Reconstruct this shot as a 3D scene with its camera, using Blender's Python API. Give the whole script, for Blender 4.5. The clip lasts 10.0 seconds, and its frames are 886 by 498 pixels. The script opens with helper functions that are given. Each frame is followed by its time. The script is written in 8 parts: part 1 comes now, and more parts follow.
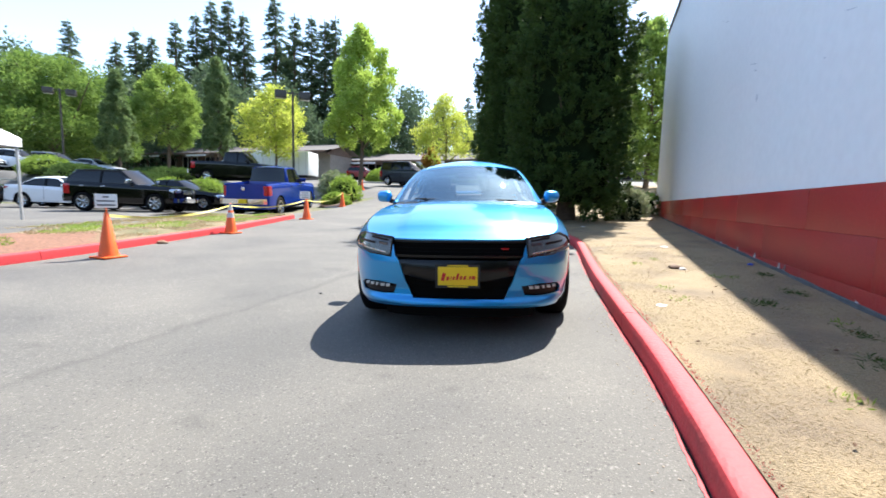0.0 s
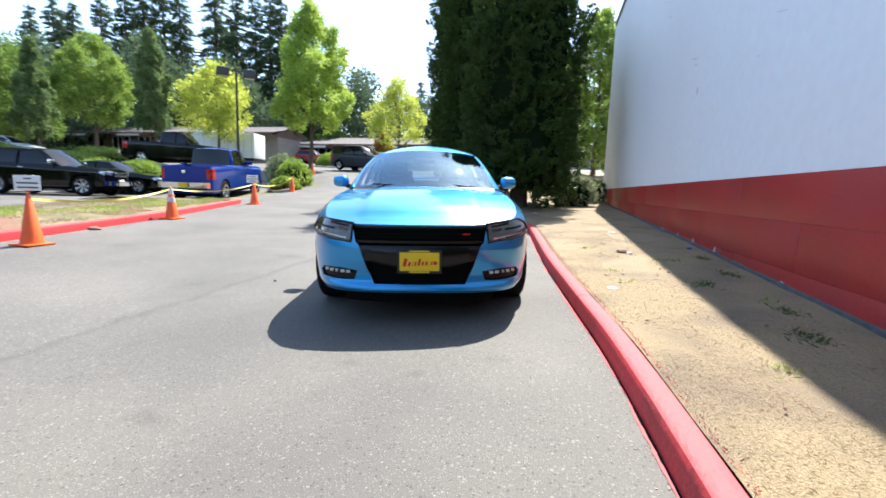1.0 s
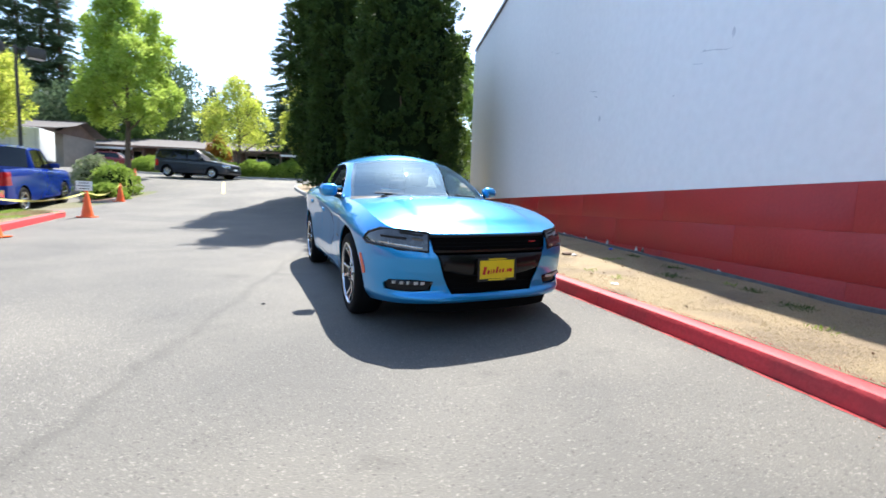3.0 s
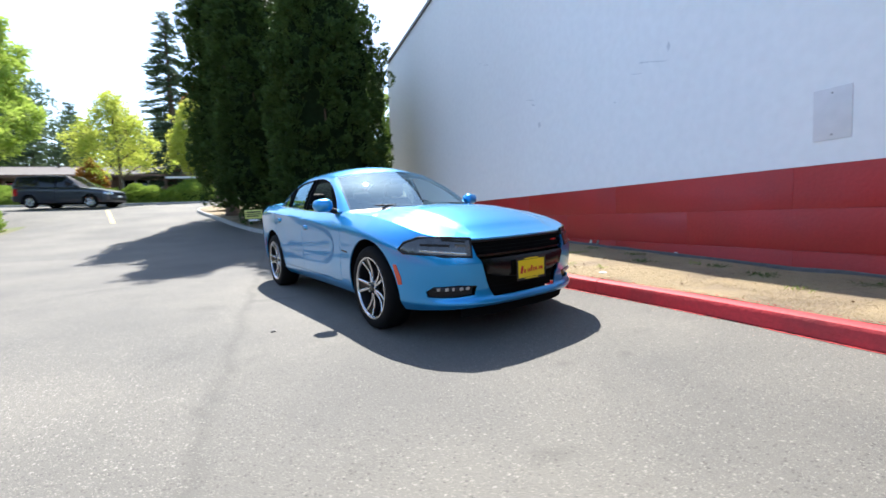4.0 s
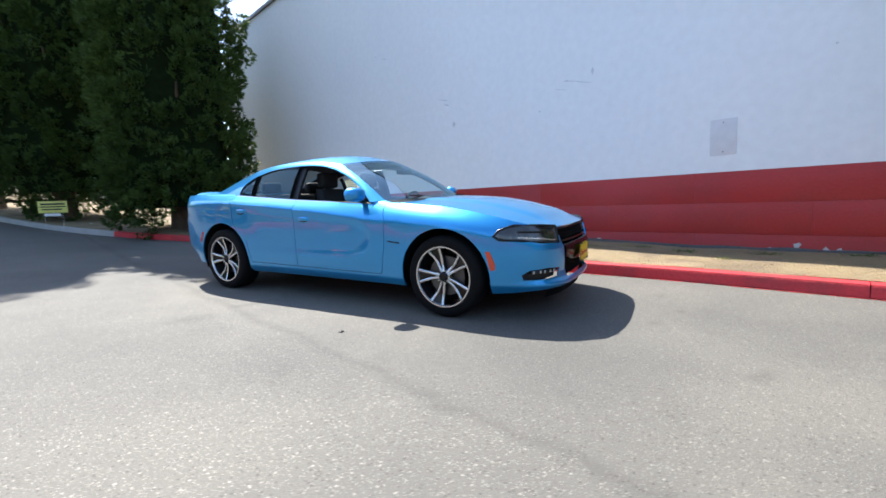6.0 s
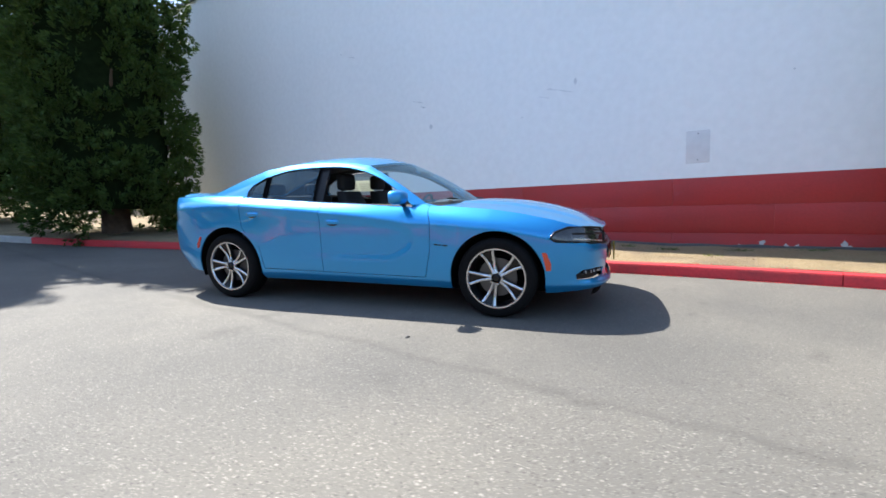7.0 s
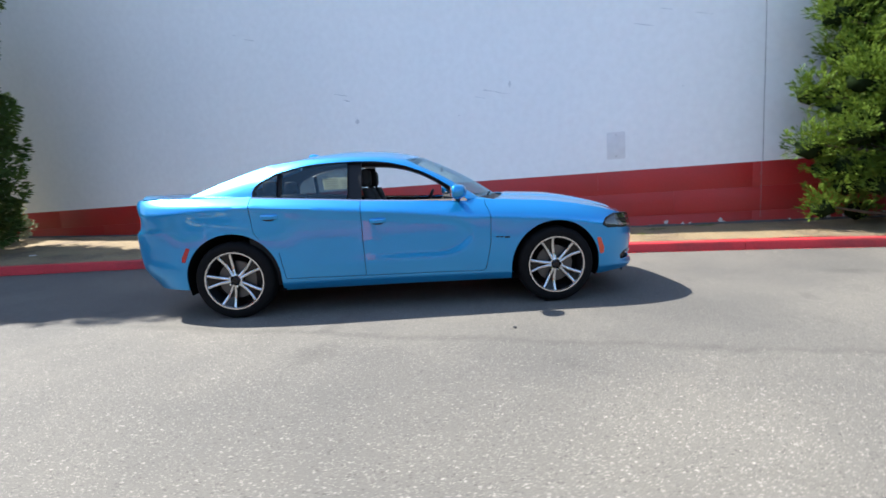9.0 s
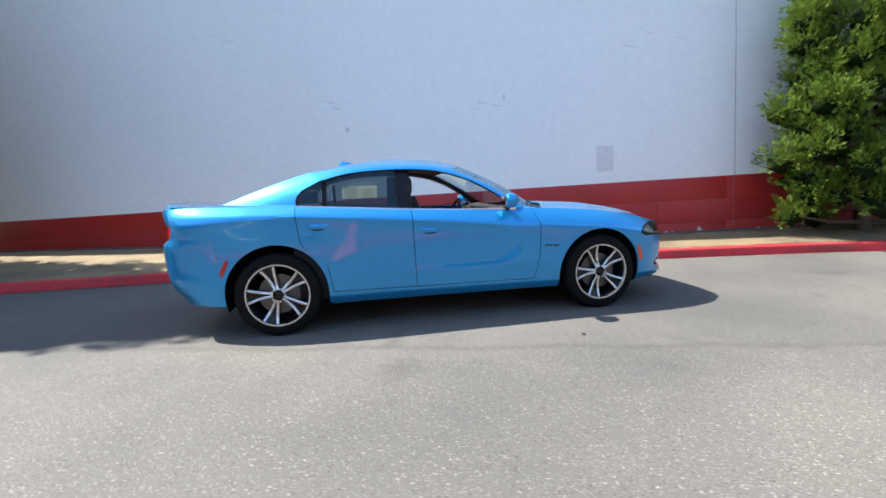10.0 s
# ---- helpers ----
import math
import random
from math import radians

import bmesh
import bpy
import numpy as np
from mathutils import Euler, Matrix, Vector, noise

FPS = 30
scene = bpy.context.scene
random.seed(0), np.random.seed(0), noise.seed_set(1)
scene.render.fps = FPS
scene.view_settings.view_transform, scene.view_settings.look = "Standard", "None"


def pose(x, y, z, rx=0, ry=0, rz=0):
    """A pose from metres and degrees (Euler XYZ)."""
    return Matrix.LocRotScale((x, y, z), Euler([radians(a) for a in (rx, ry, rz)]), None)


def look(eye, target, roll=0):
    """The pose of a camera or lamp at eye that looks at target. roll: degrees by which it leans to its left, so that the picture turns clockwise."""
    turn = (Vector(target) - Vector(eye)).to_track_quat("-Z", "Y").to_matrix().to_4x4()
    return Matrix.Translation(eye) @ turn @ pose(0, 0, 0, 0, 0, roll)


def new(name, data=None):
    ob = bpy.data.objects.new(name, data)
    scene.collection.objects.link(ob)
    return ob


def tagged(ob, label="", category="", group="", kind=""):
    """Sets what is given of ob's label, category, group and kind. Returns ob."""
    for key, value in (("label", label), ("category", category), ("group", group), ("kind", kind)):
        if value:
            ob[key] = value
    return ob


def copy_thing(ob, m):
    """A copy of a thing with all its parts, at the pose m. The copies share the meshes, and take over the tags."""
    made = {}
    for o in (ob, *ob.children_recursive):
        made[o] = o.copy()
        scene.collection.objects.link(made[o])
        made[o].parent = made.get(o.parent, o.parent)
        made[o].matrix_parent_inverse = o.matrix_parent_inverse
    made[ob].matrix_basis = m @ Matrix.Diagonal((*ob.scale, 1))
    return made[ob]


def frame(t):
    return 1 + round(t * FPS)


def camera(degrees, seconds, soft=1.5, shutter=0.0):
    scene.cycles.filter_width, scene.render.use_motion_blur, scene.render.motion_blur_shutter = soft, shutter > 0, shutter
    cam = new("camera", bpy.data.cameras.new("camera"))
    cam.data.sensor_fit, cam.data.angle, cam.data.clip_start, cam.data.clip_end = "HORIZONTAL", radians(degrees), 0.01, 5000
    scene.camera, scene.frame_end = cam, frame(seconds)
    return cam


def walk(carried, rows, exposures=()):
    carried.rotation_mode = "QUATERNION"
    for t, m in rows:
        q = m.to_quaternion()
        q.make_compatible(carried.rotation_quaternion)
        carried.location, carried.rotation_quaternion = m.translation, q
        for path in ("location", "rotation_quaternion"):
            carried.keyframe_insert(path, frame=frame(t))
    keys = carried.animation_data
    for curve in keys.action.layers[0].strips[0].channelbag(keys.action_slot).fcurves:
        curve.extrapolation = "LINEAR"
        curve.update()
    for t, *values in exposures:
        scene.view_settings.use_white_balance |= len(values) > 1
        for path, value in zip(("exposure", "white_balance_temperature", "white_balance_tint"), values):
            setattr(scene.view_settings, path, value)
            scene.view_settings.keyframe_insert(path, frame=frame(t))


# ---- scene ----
cam = camera(90.4, 10.0, soft=1.6, shutter=0.4)
PATH = [
    (0, (0.307, -0.022, 1.143), (-0.369, 1.848, 0.933), 1.4),
    (0.5, (0.31, -0.022, 1.143), (-0.235, 1.891, 0.932), 1.9),
    (1, (0.247, -0.044, 1.138), (-0.221, 1.882, 0.871), 1.9),
    (1.5, (-0.001, -0.173, 1.137), (-0.183, 1.8, 0.863), 2.2),
    (2, (-0.355, -0.257, 1.123), (-0.474, 1.723, 0.874), 2.1),
    (3.3, (-1.832, -0.164, 1.056), (-1.436, 1.786, 0.862), -0.3),
    (3.5, (-1.99, -0.161, 1.051), (-1.553, 1.78, 0.849), -3.0),
    (4, (-2.525, -0.003, 1.046), (-1.841, 1.87, 0.895), -2.4),
    (4.5, (-3.062, 0.135, 1.058), (-2.138, 1.902, 0.897), -2.7),
    (5, (-3.558, 0.419, 1.072), (-2.474, 2.094, 0.944), -1.4),
    (5.5, (-4.067, 0.682, 1.085), (-2.78, 2.203, 0.906), -2.0),
    (5.7, (-4.25, 0.836, 1.071), (-2.917, 2.315, 0.884), -2.3),
    (6.8, (-5.121, 1.734, 1.134), (-3.519, 2.911, 0.911), -1.4),
    (7, (-5.258, 1.925, 1.135), (-3.627, 3.063, 0.926), -2.0),
    (7.5, (-5.523, 2.379, 1.136), (-3.808, 3.392, 0.95), 0.2),
    (8, (-5.798, 2.848, 1.152), (-3.998, 3.69, 0.929), -0.9),
    (8.5, (-5.944, 3.369, 1.169), (-4.083, 4.074, 0.968), -0.8),
    (9, (-6.112, 3.881, 1.194), (-4.177, 4.322, 0.942), -3.8),
    (9.5, (-6.164, 4.403, 1.209), (-4.207, 4.71, 0.936), -3.6),
    (10, (-6.209, 4.913, 1.232), (-4.228, 5.085, 1.015), -3.6),
]
walk(cam, [(t, look(eye, target, roll)) for t, eye, target, roll in PATH], [(0, 1.47), (2, 1.47), (3.5, 1.42), (5, 1.38), (10, 1.35)])

# ---- world, sun, exposure ----
SUN = Vector((0.10, 0.725, 1.0)).normalized()
world = bpy.data.worlds.new("sky")
scene.world = world
world.use_nodes = True
wn = world.node_tree.nodes
sky = wn.new("ShaderNodeTexSky")
sky.sky_type = "NISHITA"
sky.sun_disc = False
sky.sun_elevation = math.asin(SUN.z)
sky.sun_rotation = math.atan2(SUN.x, SUN.y)
sky.air_density, sky.dust_density, sky.ozone_density = 1.0, 0.6, 1.2
wn["Background"].inputs["Strength"].default_value = 0.15
world.node_tree.links.new(sky.outputs["Color"], wn["Background"].inputs["Color"])
lamp = bpy.data.lights.new("sun", "SUN")
lamp.energy, lamp.angle, lamp.color = 5.0, radians(0.55), (1.0, 0.975, 0.93)
sun = new("sun", lamp)
sun.matrix_world = look((0, 0, 30), Vector((0, 0, 30)) - SUN)


# ---- materials ----
def rgb(c):
    return (*c, 1.0)


def base_mat(name):
    m = bpy.data.materials.new(name)
    m.use_nodes = True
    return m, m.node_tree.nodes, m.node_tree.links, m.node_tree.nodes["Principled BSDF"]


def mat(name, col, rough=0.6, metal=0.0, var=0.12, scale=6.0, bump=0.0, bscale=60.0, coat=0.0, fine=0.0, spread=0.0, spec=0.5, trans=0.0):
    """Base colour with variation at two scales, relief, and an optional spread between objects."""
    m, n, l, b = base_mat(name)
    b.inputs["Roughness"].default_value = rough
    b.inputs["Metallic"].default_value = metal
    b.inputs["Coat Weight"].default_value = coat
    b.inputs["Coat Roughness"].default_value = 0.03
    b.inputs["Specular IOR Level"].default_value = spec
    tc = n.new("ShaderNodeTexCoord")
    big, small = n.new("ShaderNodeTexNoise"), n.new("ShaderNodeTexNoise")
    for t, sc, d in ((big, scale, 4.0), (small, bscale, 3.0)):
        t.inputs["Scale"].default_value, t.inputs["Detail"].default_value = sc, d
        l.new(tc.outputs["Object"], t.inputs["Vector"])
    add = n.new("ShaderNodeMath")
    add.operation = "MULTIPLY_ADD"
    l.new(small.outputs["Fac"], add.inputs[0])
    add.inputs[1].default_value = fine
    l.new(big.outputs["Fac"], add.inputs[2])
    last = add.outputs[0]
    if spread:
        info, more = n.new("ShaderNodeObjectInfo"), n.new("ShaderNodeMath")
        more.operation = "MULTIPLY_ADD"
        l.new(info.outputs["Random"], more.inputs[0])
        more.inputs[1].default_value = spread
        l.new(last, more.inputs[2])
        last = more.outputs[0]
    ramp = n.new("ShaderNodeMapRange")
    ramp.inputs["From Min"].default_value, ramp.inputs["From Max"].default_value = 0.25, 0.75 + fine + spread
    ramp.inputs["To Min"].default_value, ramp.inputs["To Max"].default_value = 1 - var, 1 + var
    l.new(last, ramp.inputs["Value"])
    mix = n.new("ShaderNodeVectorMath")
    mix.operation = "SCALE"
    mix.inputs[0].default_value = col
    l.new(ramp.outputs["Result"], mix.inputs["Scale"])
    l.new(mix.outputs["Vector"], b.inputs["Base Color"])
    if bump:
        bp = n.new("ShaderNodeBump")
        bp.inputs["Strength"].default_value, bp.inputs["Distance"].default_value = bump, 0.01
        l.new(small.outputs["Fac"], bp.inputs["Height"])
        l.new(bp.outputs["Normal"], b.inputs["Normal"])
    return m


def leaf_mat(name, col, alt, amount=0.35):
    """Leaves: two greens mixed leaf by leaf, with some light let through."""
    m, n, l, b = base_mat(name)
    b.inputs["Roughness"].default_value = 0.55
    b.inputs["Specular IOR Level"].default_value = 0.14
    geo = n.new("ShaderNodeNewGeometry")
    tc, tex = n.new("ShaderNodeTexCoord"), n.new("ShaderNodeTexNoise")
    tex.inputs["Scale"].default_value = 0.9
    l.new(tc.outputs["Object"], tex.inputs["Vector"])
    sm = n.new("ShaderNodeMath")
    sm.operation = "MULTIPLY_ADD"
    l.new(geo.outputs["Random Per Island"], sm.inputs[0])
    sm.inputs[1].default_value = 0.6
    l.new(tex.outputs["Fac"], sm.inputs[2])
    ramp = n.new("ShaderNodeMapRange")
    ramp.inputs["From Min"].default_value, ramp.inputs["From Max"].default_value = 0.3, 1.25
    l.new(sm.outputs[0], ramp.inputs["Value"])
    mx = n.new("ShaderNodeMix")
    mx.data_type = "RGBA"
    mx.inputs["A"].default_value, mx.inputs["B"].default_value = rgb(col), rgb(alt)
    l.new(ramp.outputs["Result"], mx.inputs["Factor"])
    l.new(mx.outputs["Result"], b.inputs["Base Color"])
    tl, ms = n.new("ShaderNodeBsdfTranslucent"), n.new("ShaderNodeMixShader")
    l.new(mx.outputs["Result"], tl.inputs["Color"])
    ms.inputs["Fac"].default_value = amount
    l.new(b.outputs["BSDF"], ms.inputs[1])
    l.new(tl.outputs["BSDF"], ms.inputs[2])
    l.new(ms.outputs["Shader"], n["Material Output"].inputs["Surface"])
    return m


def glass_mat(name, tint, film):
    """A thin pane: tinted, clear, with a blue-tinted mirror film that grows to the edge."""
    m, n, l, b = base_mat(name)
    n.remove(b)
    tr, gl, ms, lw = (n.new("ShaderNodeBsdf" + "Transparent"), n.new("ShaderNodeBsdfGlossy"), n.new("ShaderNodeMixShader"), n.new("ShaderNodeLayerWeight"))
    tr.inputs["Color"].default_value = rgb(tint)
    gl.inputs["Roughness"].default_value = 0.015
    # blue put into the mirror colour stands in for reflected blue sky
    gl.inputs["Color"].default_value = (0.60, 0.86, 1.0, 1)
    rise, mr = n.new("ShaderNodeMath"), n.new("ShaderNodeMapRange")
    rise.operation = "POWER"
    l.new(lw.outputs["Facing"], rise.inputs[0])
    rise.inputs[1].default_value = 5.0
    l.new(rise.outputs[0], mr.inputs["Value"])
    mr.inputs["To Min"].default_value = film
    l.new(mr.outputs["Result"], ms.inputs["Fac"])
    l.new(tr.outputs["BSDF"], ms.inputs[1])
    l.new(gl.outputs["BSDF"], ms.inputs[2])
    l.new(ms.outputs["Shader"], n["Material Output"].inputs["Surface"])
    return m


def asphalt_mat():
    m, n, l, b = base_mat("worn_asphalt")
    tc = n.new("ShaderNodeTexCoord")

    def tex(kind, scale, detail=4.0):
        t = n.new("ShaderNodeTex" + kind)
        t.inputs["Scale"].default_value = scale
        if kind == "Noise":
            t.inputs["Detail"].default_value = detail
        l.new(tc.outputs["Object"], t.inputs["Vector"])
        return t

    def mr(src, a, c, lo, hi):
        r = n.new("ShaderNodeMapRange")
        for k, v in (("From Min", a), ("From Max", c), ("To Min", lo), ("To Max", hi)):
            r.inputs[k].default_value = v
        l.new(src, r.inputs["Value"])
        return r.outputs["Result"]

    def mul(p, q):
        k = n.new("ShaderNodeMath")
        k.operation = "MULTIPLY"
        l.new(p, k.inputs[0])
        l.new(q, k.inputs[1])
        return k.outputs[0]

    def add(p, q, k=1.0):
        a = n.new("ShaderNodeMath")
        a.operation = "MULTIPLY_ADD"
        l.new(p, a.inputs[0])
        a.inputs[1].default_value = k
        if isinstance(q, float):
            a.inputs[2].default_value = q
        else:
            l.new(q, a.inputs[2])
        return a.outputs[0]

    def pick(vor, lo, hi):
        sep = n.new("ShaderNodeSeparateColor")
        l.new(vor.outputs["Color"], sep.inputs["Color"])
        return mr(sep.outputs["Red"], lo, hi, 0.0, 1.0)

    sep = n.new("ShaderNodeSeparateXYZ")
    l.new(tc.outputs["Object"], sep.inputs["Vector"])
    grit = tex("Noise", 170.0, 3.0)
    blotch = tex("Noise", 0.55, 6.0)
    stain = tex("Noise", 1.9, 5.0)
    wobble = tex("Noise", 1.3, 6.0)
    # the joint between two strips of paving, the kerb side finer than the other
    off = add(wobble.outputs["Fac"], add(sep.outputs["X"], 2.81), 0.28)
    older = mr(off, -0.10, 0.02, 1.0, 0.0)
    fray = tex("Noise", 9.0, 4.0)
    dist = n.new("ShaderNodeMath")
    dist.operation = "ABSOLUTE"
    l.new(off, dist.inputs[0])
    joint = mr(add(fray.outputs["Fac"], dist.outputs[0], 0.10), 0.045, 0.13, 0.78, 1.0)
    # bright and dark stones, each a cell of its own
    fine, coarse, holes = tex("Voronoi", 115.0), tex("Voronoi", 48.0), tex("Voronoi", 62.0)
    bright = mul(pick(fine, 0.74, 0.84), mr(fine.outputs["Distance"], 0.28, 0.5, 1.0, 0.0))
    chips = mul(pick(coarse, 0.84, 0.9), mr(coarse.outputs["Distance"], 0.22, 0.4, 1.0, 0.0))
    dark = mul(pick(holes, 0.80, 0.9), mr(holes.outputs["Distance"], 0.25, 0.5, 1.0, 0.0))
    amount = mr(older, 0.0, 1.0, 0.75, 1.15)
    v = add(mul(bright, amount), add(mul(chips, amount), 0.93, 0.85), 0.85)
    v = mul(v, add(dark, 1.0, -0.42))
    v = mul(mul(v, mr(grit.outputs["Fac"], 0.3, 0.7, 0.74, 1.22)), mul(mr(blotch.outputs["Fac"], 0.3, 0.7, 0.84, 1.14), mr(stain.outputs["Fac"], 0.62, 0.78, 1.0, 0.80)))
    v = mul(v, joint)
    # oil and damp marks
    for x, y, rx, ry, deep in ((-3.38, 5.5, 0.32, 0.22, 0.74), (-2.7, 5.65, 0.5, 0.12, 0.78), (-0.45, 0.52, 0.20, 0.5, 0.75), (-0.44, 2.26, 0.09, 0.07, 0.72), (-0.9, 2.32, 0.16, 0.08, 0.78), (-1.5, 1.5, 0.18, 0.10, 0.75),
                               (-2.3, 0.9, 0.10, 0.16, 0.75), (-3.6, 1.9, 0.16, 0.1, 0.8), (-6.0, 5.2, 0.3, 0.2, 0.82)):
        mp = n.new("ShaderNodeMapping")
        mp.vector_type = "POINT"
        mp.inputs["Location"].default_value = (-x / rx, -y / ry, 0)
        mp.inputs["Scale"].default_value = (1 / rx, 1 / ry, 0)
        l.new(tc.outputs["Object"], mp.inputs["Vector"])
        ln = n.new("ShaderNodeVectorMath")
        ln.operation = "LENGTH"
        l.new(mp.outputs["Vector"], ln.inputs[0])
        v = mul(v, mr(add(fray.outputs["Fac"], ln.outputs["Value"], 1.3), 0.75, 1.5, deep, 1.0))
    hue = n.new("ShaderNodeMix")
    hue.data_type = "RGBA"
    hue.inputs["A"].default_value, hue.inputs["B"].default_value = (0.109, 0.102, 0.090, 1), (0.127, 0.117, 0.099, 1)
    l.new(mr(blotch.outputs["Fac"], 0.4, 0.65, 0, 1), hue.inputs["Factor"])
    sc = n.new("ShaderNodeVectorMath")
    sc.operation = "SCALE"
    l.new(hue.outputs["Result"], sc.inputs[0])
    l.new(v, sc.inputs["Scale"])
    l.new(sc.outputs["Vector"], b.inputs["Base Color"])
    b.inputs["Roughness"].default_value = 0.82
    bp = n.new("ShaderNodeBump")
    bp.inputs["Strength"].default_value, bp.inputs["Distance"].default_value = 0.35, 0.004
    l.new(add(bright, grit.outputs["Fac"], 0.8), bp.inputs["Height"])
    l.new(bp.outputs["Normal"], b.inputs["Normal"])
    return m


def two_tone(name, a, c, scale, lo, hi, rough=0.9, bump=0.5, bscale=40.0, stretch=(1, 1, 1), grain=0.28):
    """Two colours mixed by a patchy mask, with fine grain and relief."""
    m, n, l, b = base_mat(name)
    tc, mp = n.new("ShaderNodeTexCoord"), n.new("ShaderNodeMapping")
    mp.inputs["Scale"].default_value = stretch
    l.new(tc.outputs["Object"], mp.inputs["Vector"])
    t1, t2 = n.new("ShaderNodeTexNoise"), n.new("ShaderNodeTexNoise")
    t1.inputs["Scale"].default_value, t1.inputs["Detail"].default_value = scale, 6.0
    t2.inputs["Scale"].default_value, t2.inputs["Detail"].default_value = bscale, 4.0
    l.new(mp.outputs["Vector"], t1.inputs["Vector"])
    l.new(tc.outputs["Object"], t2.inputs["Vector"])
    mr, mx, m2 = n.new("ShaderNodeMapRange"), n.new("ShaderNodeMix"), n.new("ShaderNodeMapRange")
    mr.inputs["From Min"].default_value, mr.inputs["From Max"].default_value = lo, hi
    l.new(t1.outputs["Fac"], mr.inputs["Value"])
    mx.data_type = "RGBA"
    mx.inputs["A"].default_value, mx.inputs["B"].default_value = rgb(a), rgb(c)
    l.new(mr.outputs["Result"], mx.inputs["Factor"])
    m2.inputs["From Min"].default_value, m2.inputs["From Max"].default_value = 0.3, 0.7
    m2.inputs["To Min"].default_value, m2.inputs["To Max"].default_value = 1 - grain, 1 + grain
    l.new(t2.outputs["Fac"], m2.inputs["Value"])
    sc = n.new("ShaderNodeVectorMath")
    sc.operation = "SCALE"
    l.new(mx.outputs["Result"], sc.inputs[0])
    l.new(m2.outputs["Result"], sc.inputs["Scale"])
    l.new(sc.outputs["Vector"], b.inputs["Base Color"])
    b.inputs["Roughness"].default_value = rough
    bp = n.new("ShaderNodeBump")
    bp.inputs["Strength"].default_value, bp.inputs["Distance"].default_value = bump, 0.012
    l.new(t2.outputs["Fac"], bp.inputs["Height"])
    l.new(bp.outputs["Normal"], b.inputs["Normal"])
    return m


def island_mat():
    """Bark mulch that passes into patchy dry grass along y, with a ragged border."""
    m, n, l, b = base_mat("mulch_and_verge")
    tc, sep = n.new("ShaderNodeTexCoord"), n.new("ShaderNodeSeparateXYZ")
    l.new(tc.outputs["Object"], sep.inputs["Vector"])

    def noise_tex(scale, detail):
        t = n.new("ShaderNodeTexNoise")
        t.inputs["Scale"].default_value, t.inputs["Detail"].default_value = scale, detail
        l.new(tc.outputs["Object"], t.inputs["Vector"])
        return t.outputs["Fac"]

    def span(src, a, c, lo=0.0, hi=1.0):
        r = n.new("ShaderNodeMapRange")
        for k, v in (("From Min", a), ("From Max", c), ("To Min", lo), ("To Max", hi)):
            r.inputs[k].default_value = v
        l.new(src, r.inputs["Value"])
        return r.outputs["Result"]

    def blend(f, a, c):
        x = n.new("ShaderNodeMix")
        x.data_type = "RGBA"
        l.new(f, x.inputs["Factor"])
        for k, v in (("A", a), ("B", c)):
            if isinstance(v, tuple):
                x.inputs[k].default_value = rgb(v)
            else:
                l.new(v, x.inputs[k])
        return x.outputs["Result"]
    grit = noise_tex(34.0, 4.0)
    add = n.new("ShaderNodeMath")
    add.operation = "MULTIPLY_ADD"
    l.new(noise_tex(0.8, 5.0), add.inputs[0])
    add.inputs[1].default_value = 3.2
    l.new(sep.outputs["Y"], add.inputs[2])
    bark = blend(span(grit, 0.35, 0.65), (0.10, 0.048, 0.03), (0.30, 0.15, 0.09))
    straw = blend(span(noise_tex(1.4, 6.0), 0.40, 0.62), (0.24, 0.175, 0.10), (0.125, 0.115, 0.05))
    sc = n.new("ShaderNodeVectorMath")
    sc.operation = "SCALE"
    l.new(straw, sc.inputs[0])
    l.new(span(grit, 0.3, 0.7, 0.6, 1.4), sc.inputs["Scale"])
    l.new(blend(span(add.outputs[0], 6.7, 7.3), bark, sc.outputs["Vector"]), b.inputs["Base Color"])
    b.inputs["Roughness"].default_value = 0.95
    bp = n.new("ShaderNodeBump")
    bp.inputs["Strength"].default_value, bp.inputs["Distance"].default_value = 1.0, 0.014
    l.new(grit, bp.inputs["Height"])
    l.new(bp.outputs["Normal"], b.inputs["Normal"])
    return m


ASPHALT = asphalt_mat()
ISLAND = island_mat()
EARTH = two_tone("woodland_earth", (0.10, 0.11, 0.045), (0.16, 0.13, 0.08), 0.3, 0.4, 0.6)
LAWN = two_tone("parched_lawn", (0.262, 0.195, 0.108), (0.165, 0.120, 0.075), 1.5, 0.46, 0.68, bump=0.8, bscale=130.0, grain=0.34)
WHITEWALL = two_tone("white_painted_stucco", (0.85, 0.85, 0.85), (0.825, 0.83, 0.835), 0.8, 0.4, 0.75, rough=0.44, bump=0.06, bscale=9.0, stretch=(1, 1, 0.2), grain=0.025)
REDWALL = two_tone("red_painted_block", (0.42, 0.020, 0.019), (0.34, 0.022, 0.021), 1.3, 0.4, 0.7, rough=0.42, bump=0.25, bscale=30.0, grain=0.06)
PATCHPAINT = mat("patched_wall_paint", (0.70, 0.69, 0.70), 0.6, var=0.05, scale=9)
REDKERB = two_tone("red_kerb_paint", (0.56, 0.030, 0.036), (0.34, 0.030, 0.032), 1.7, 0.52, 0.70, rough=0.66, bump=0.35, bscale=35.0, grain=0.1)
CONCRETE = mat("grey_concrete", (0.36, 0.35, 0.33), 0.85, var=0.2, scale=5, bump=0.5, bscale=70, fine=0.4)
GREYMETAL = mat("dark_bronze_metal", (0.06, 0.052, 0.045), 0.5, 0.4, var=0.15)
PALEMETAL = mat("pale_metal", (0.55, 0.56, 0.57), 0.4, 0.6, var=0.08)
YELLOWPAINT = mat("yellow_line_paint", (0.72, 0.52, 0.16), 0.7, var=0.2, scale=12)
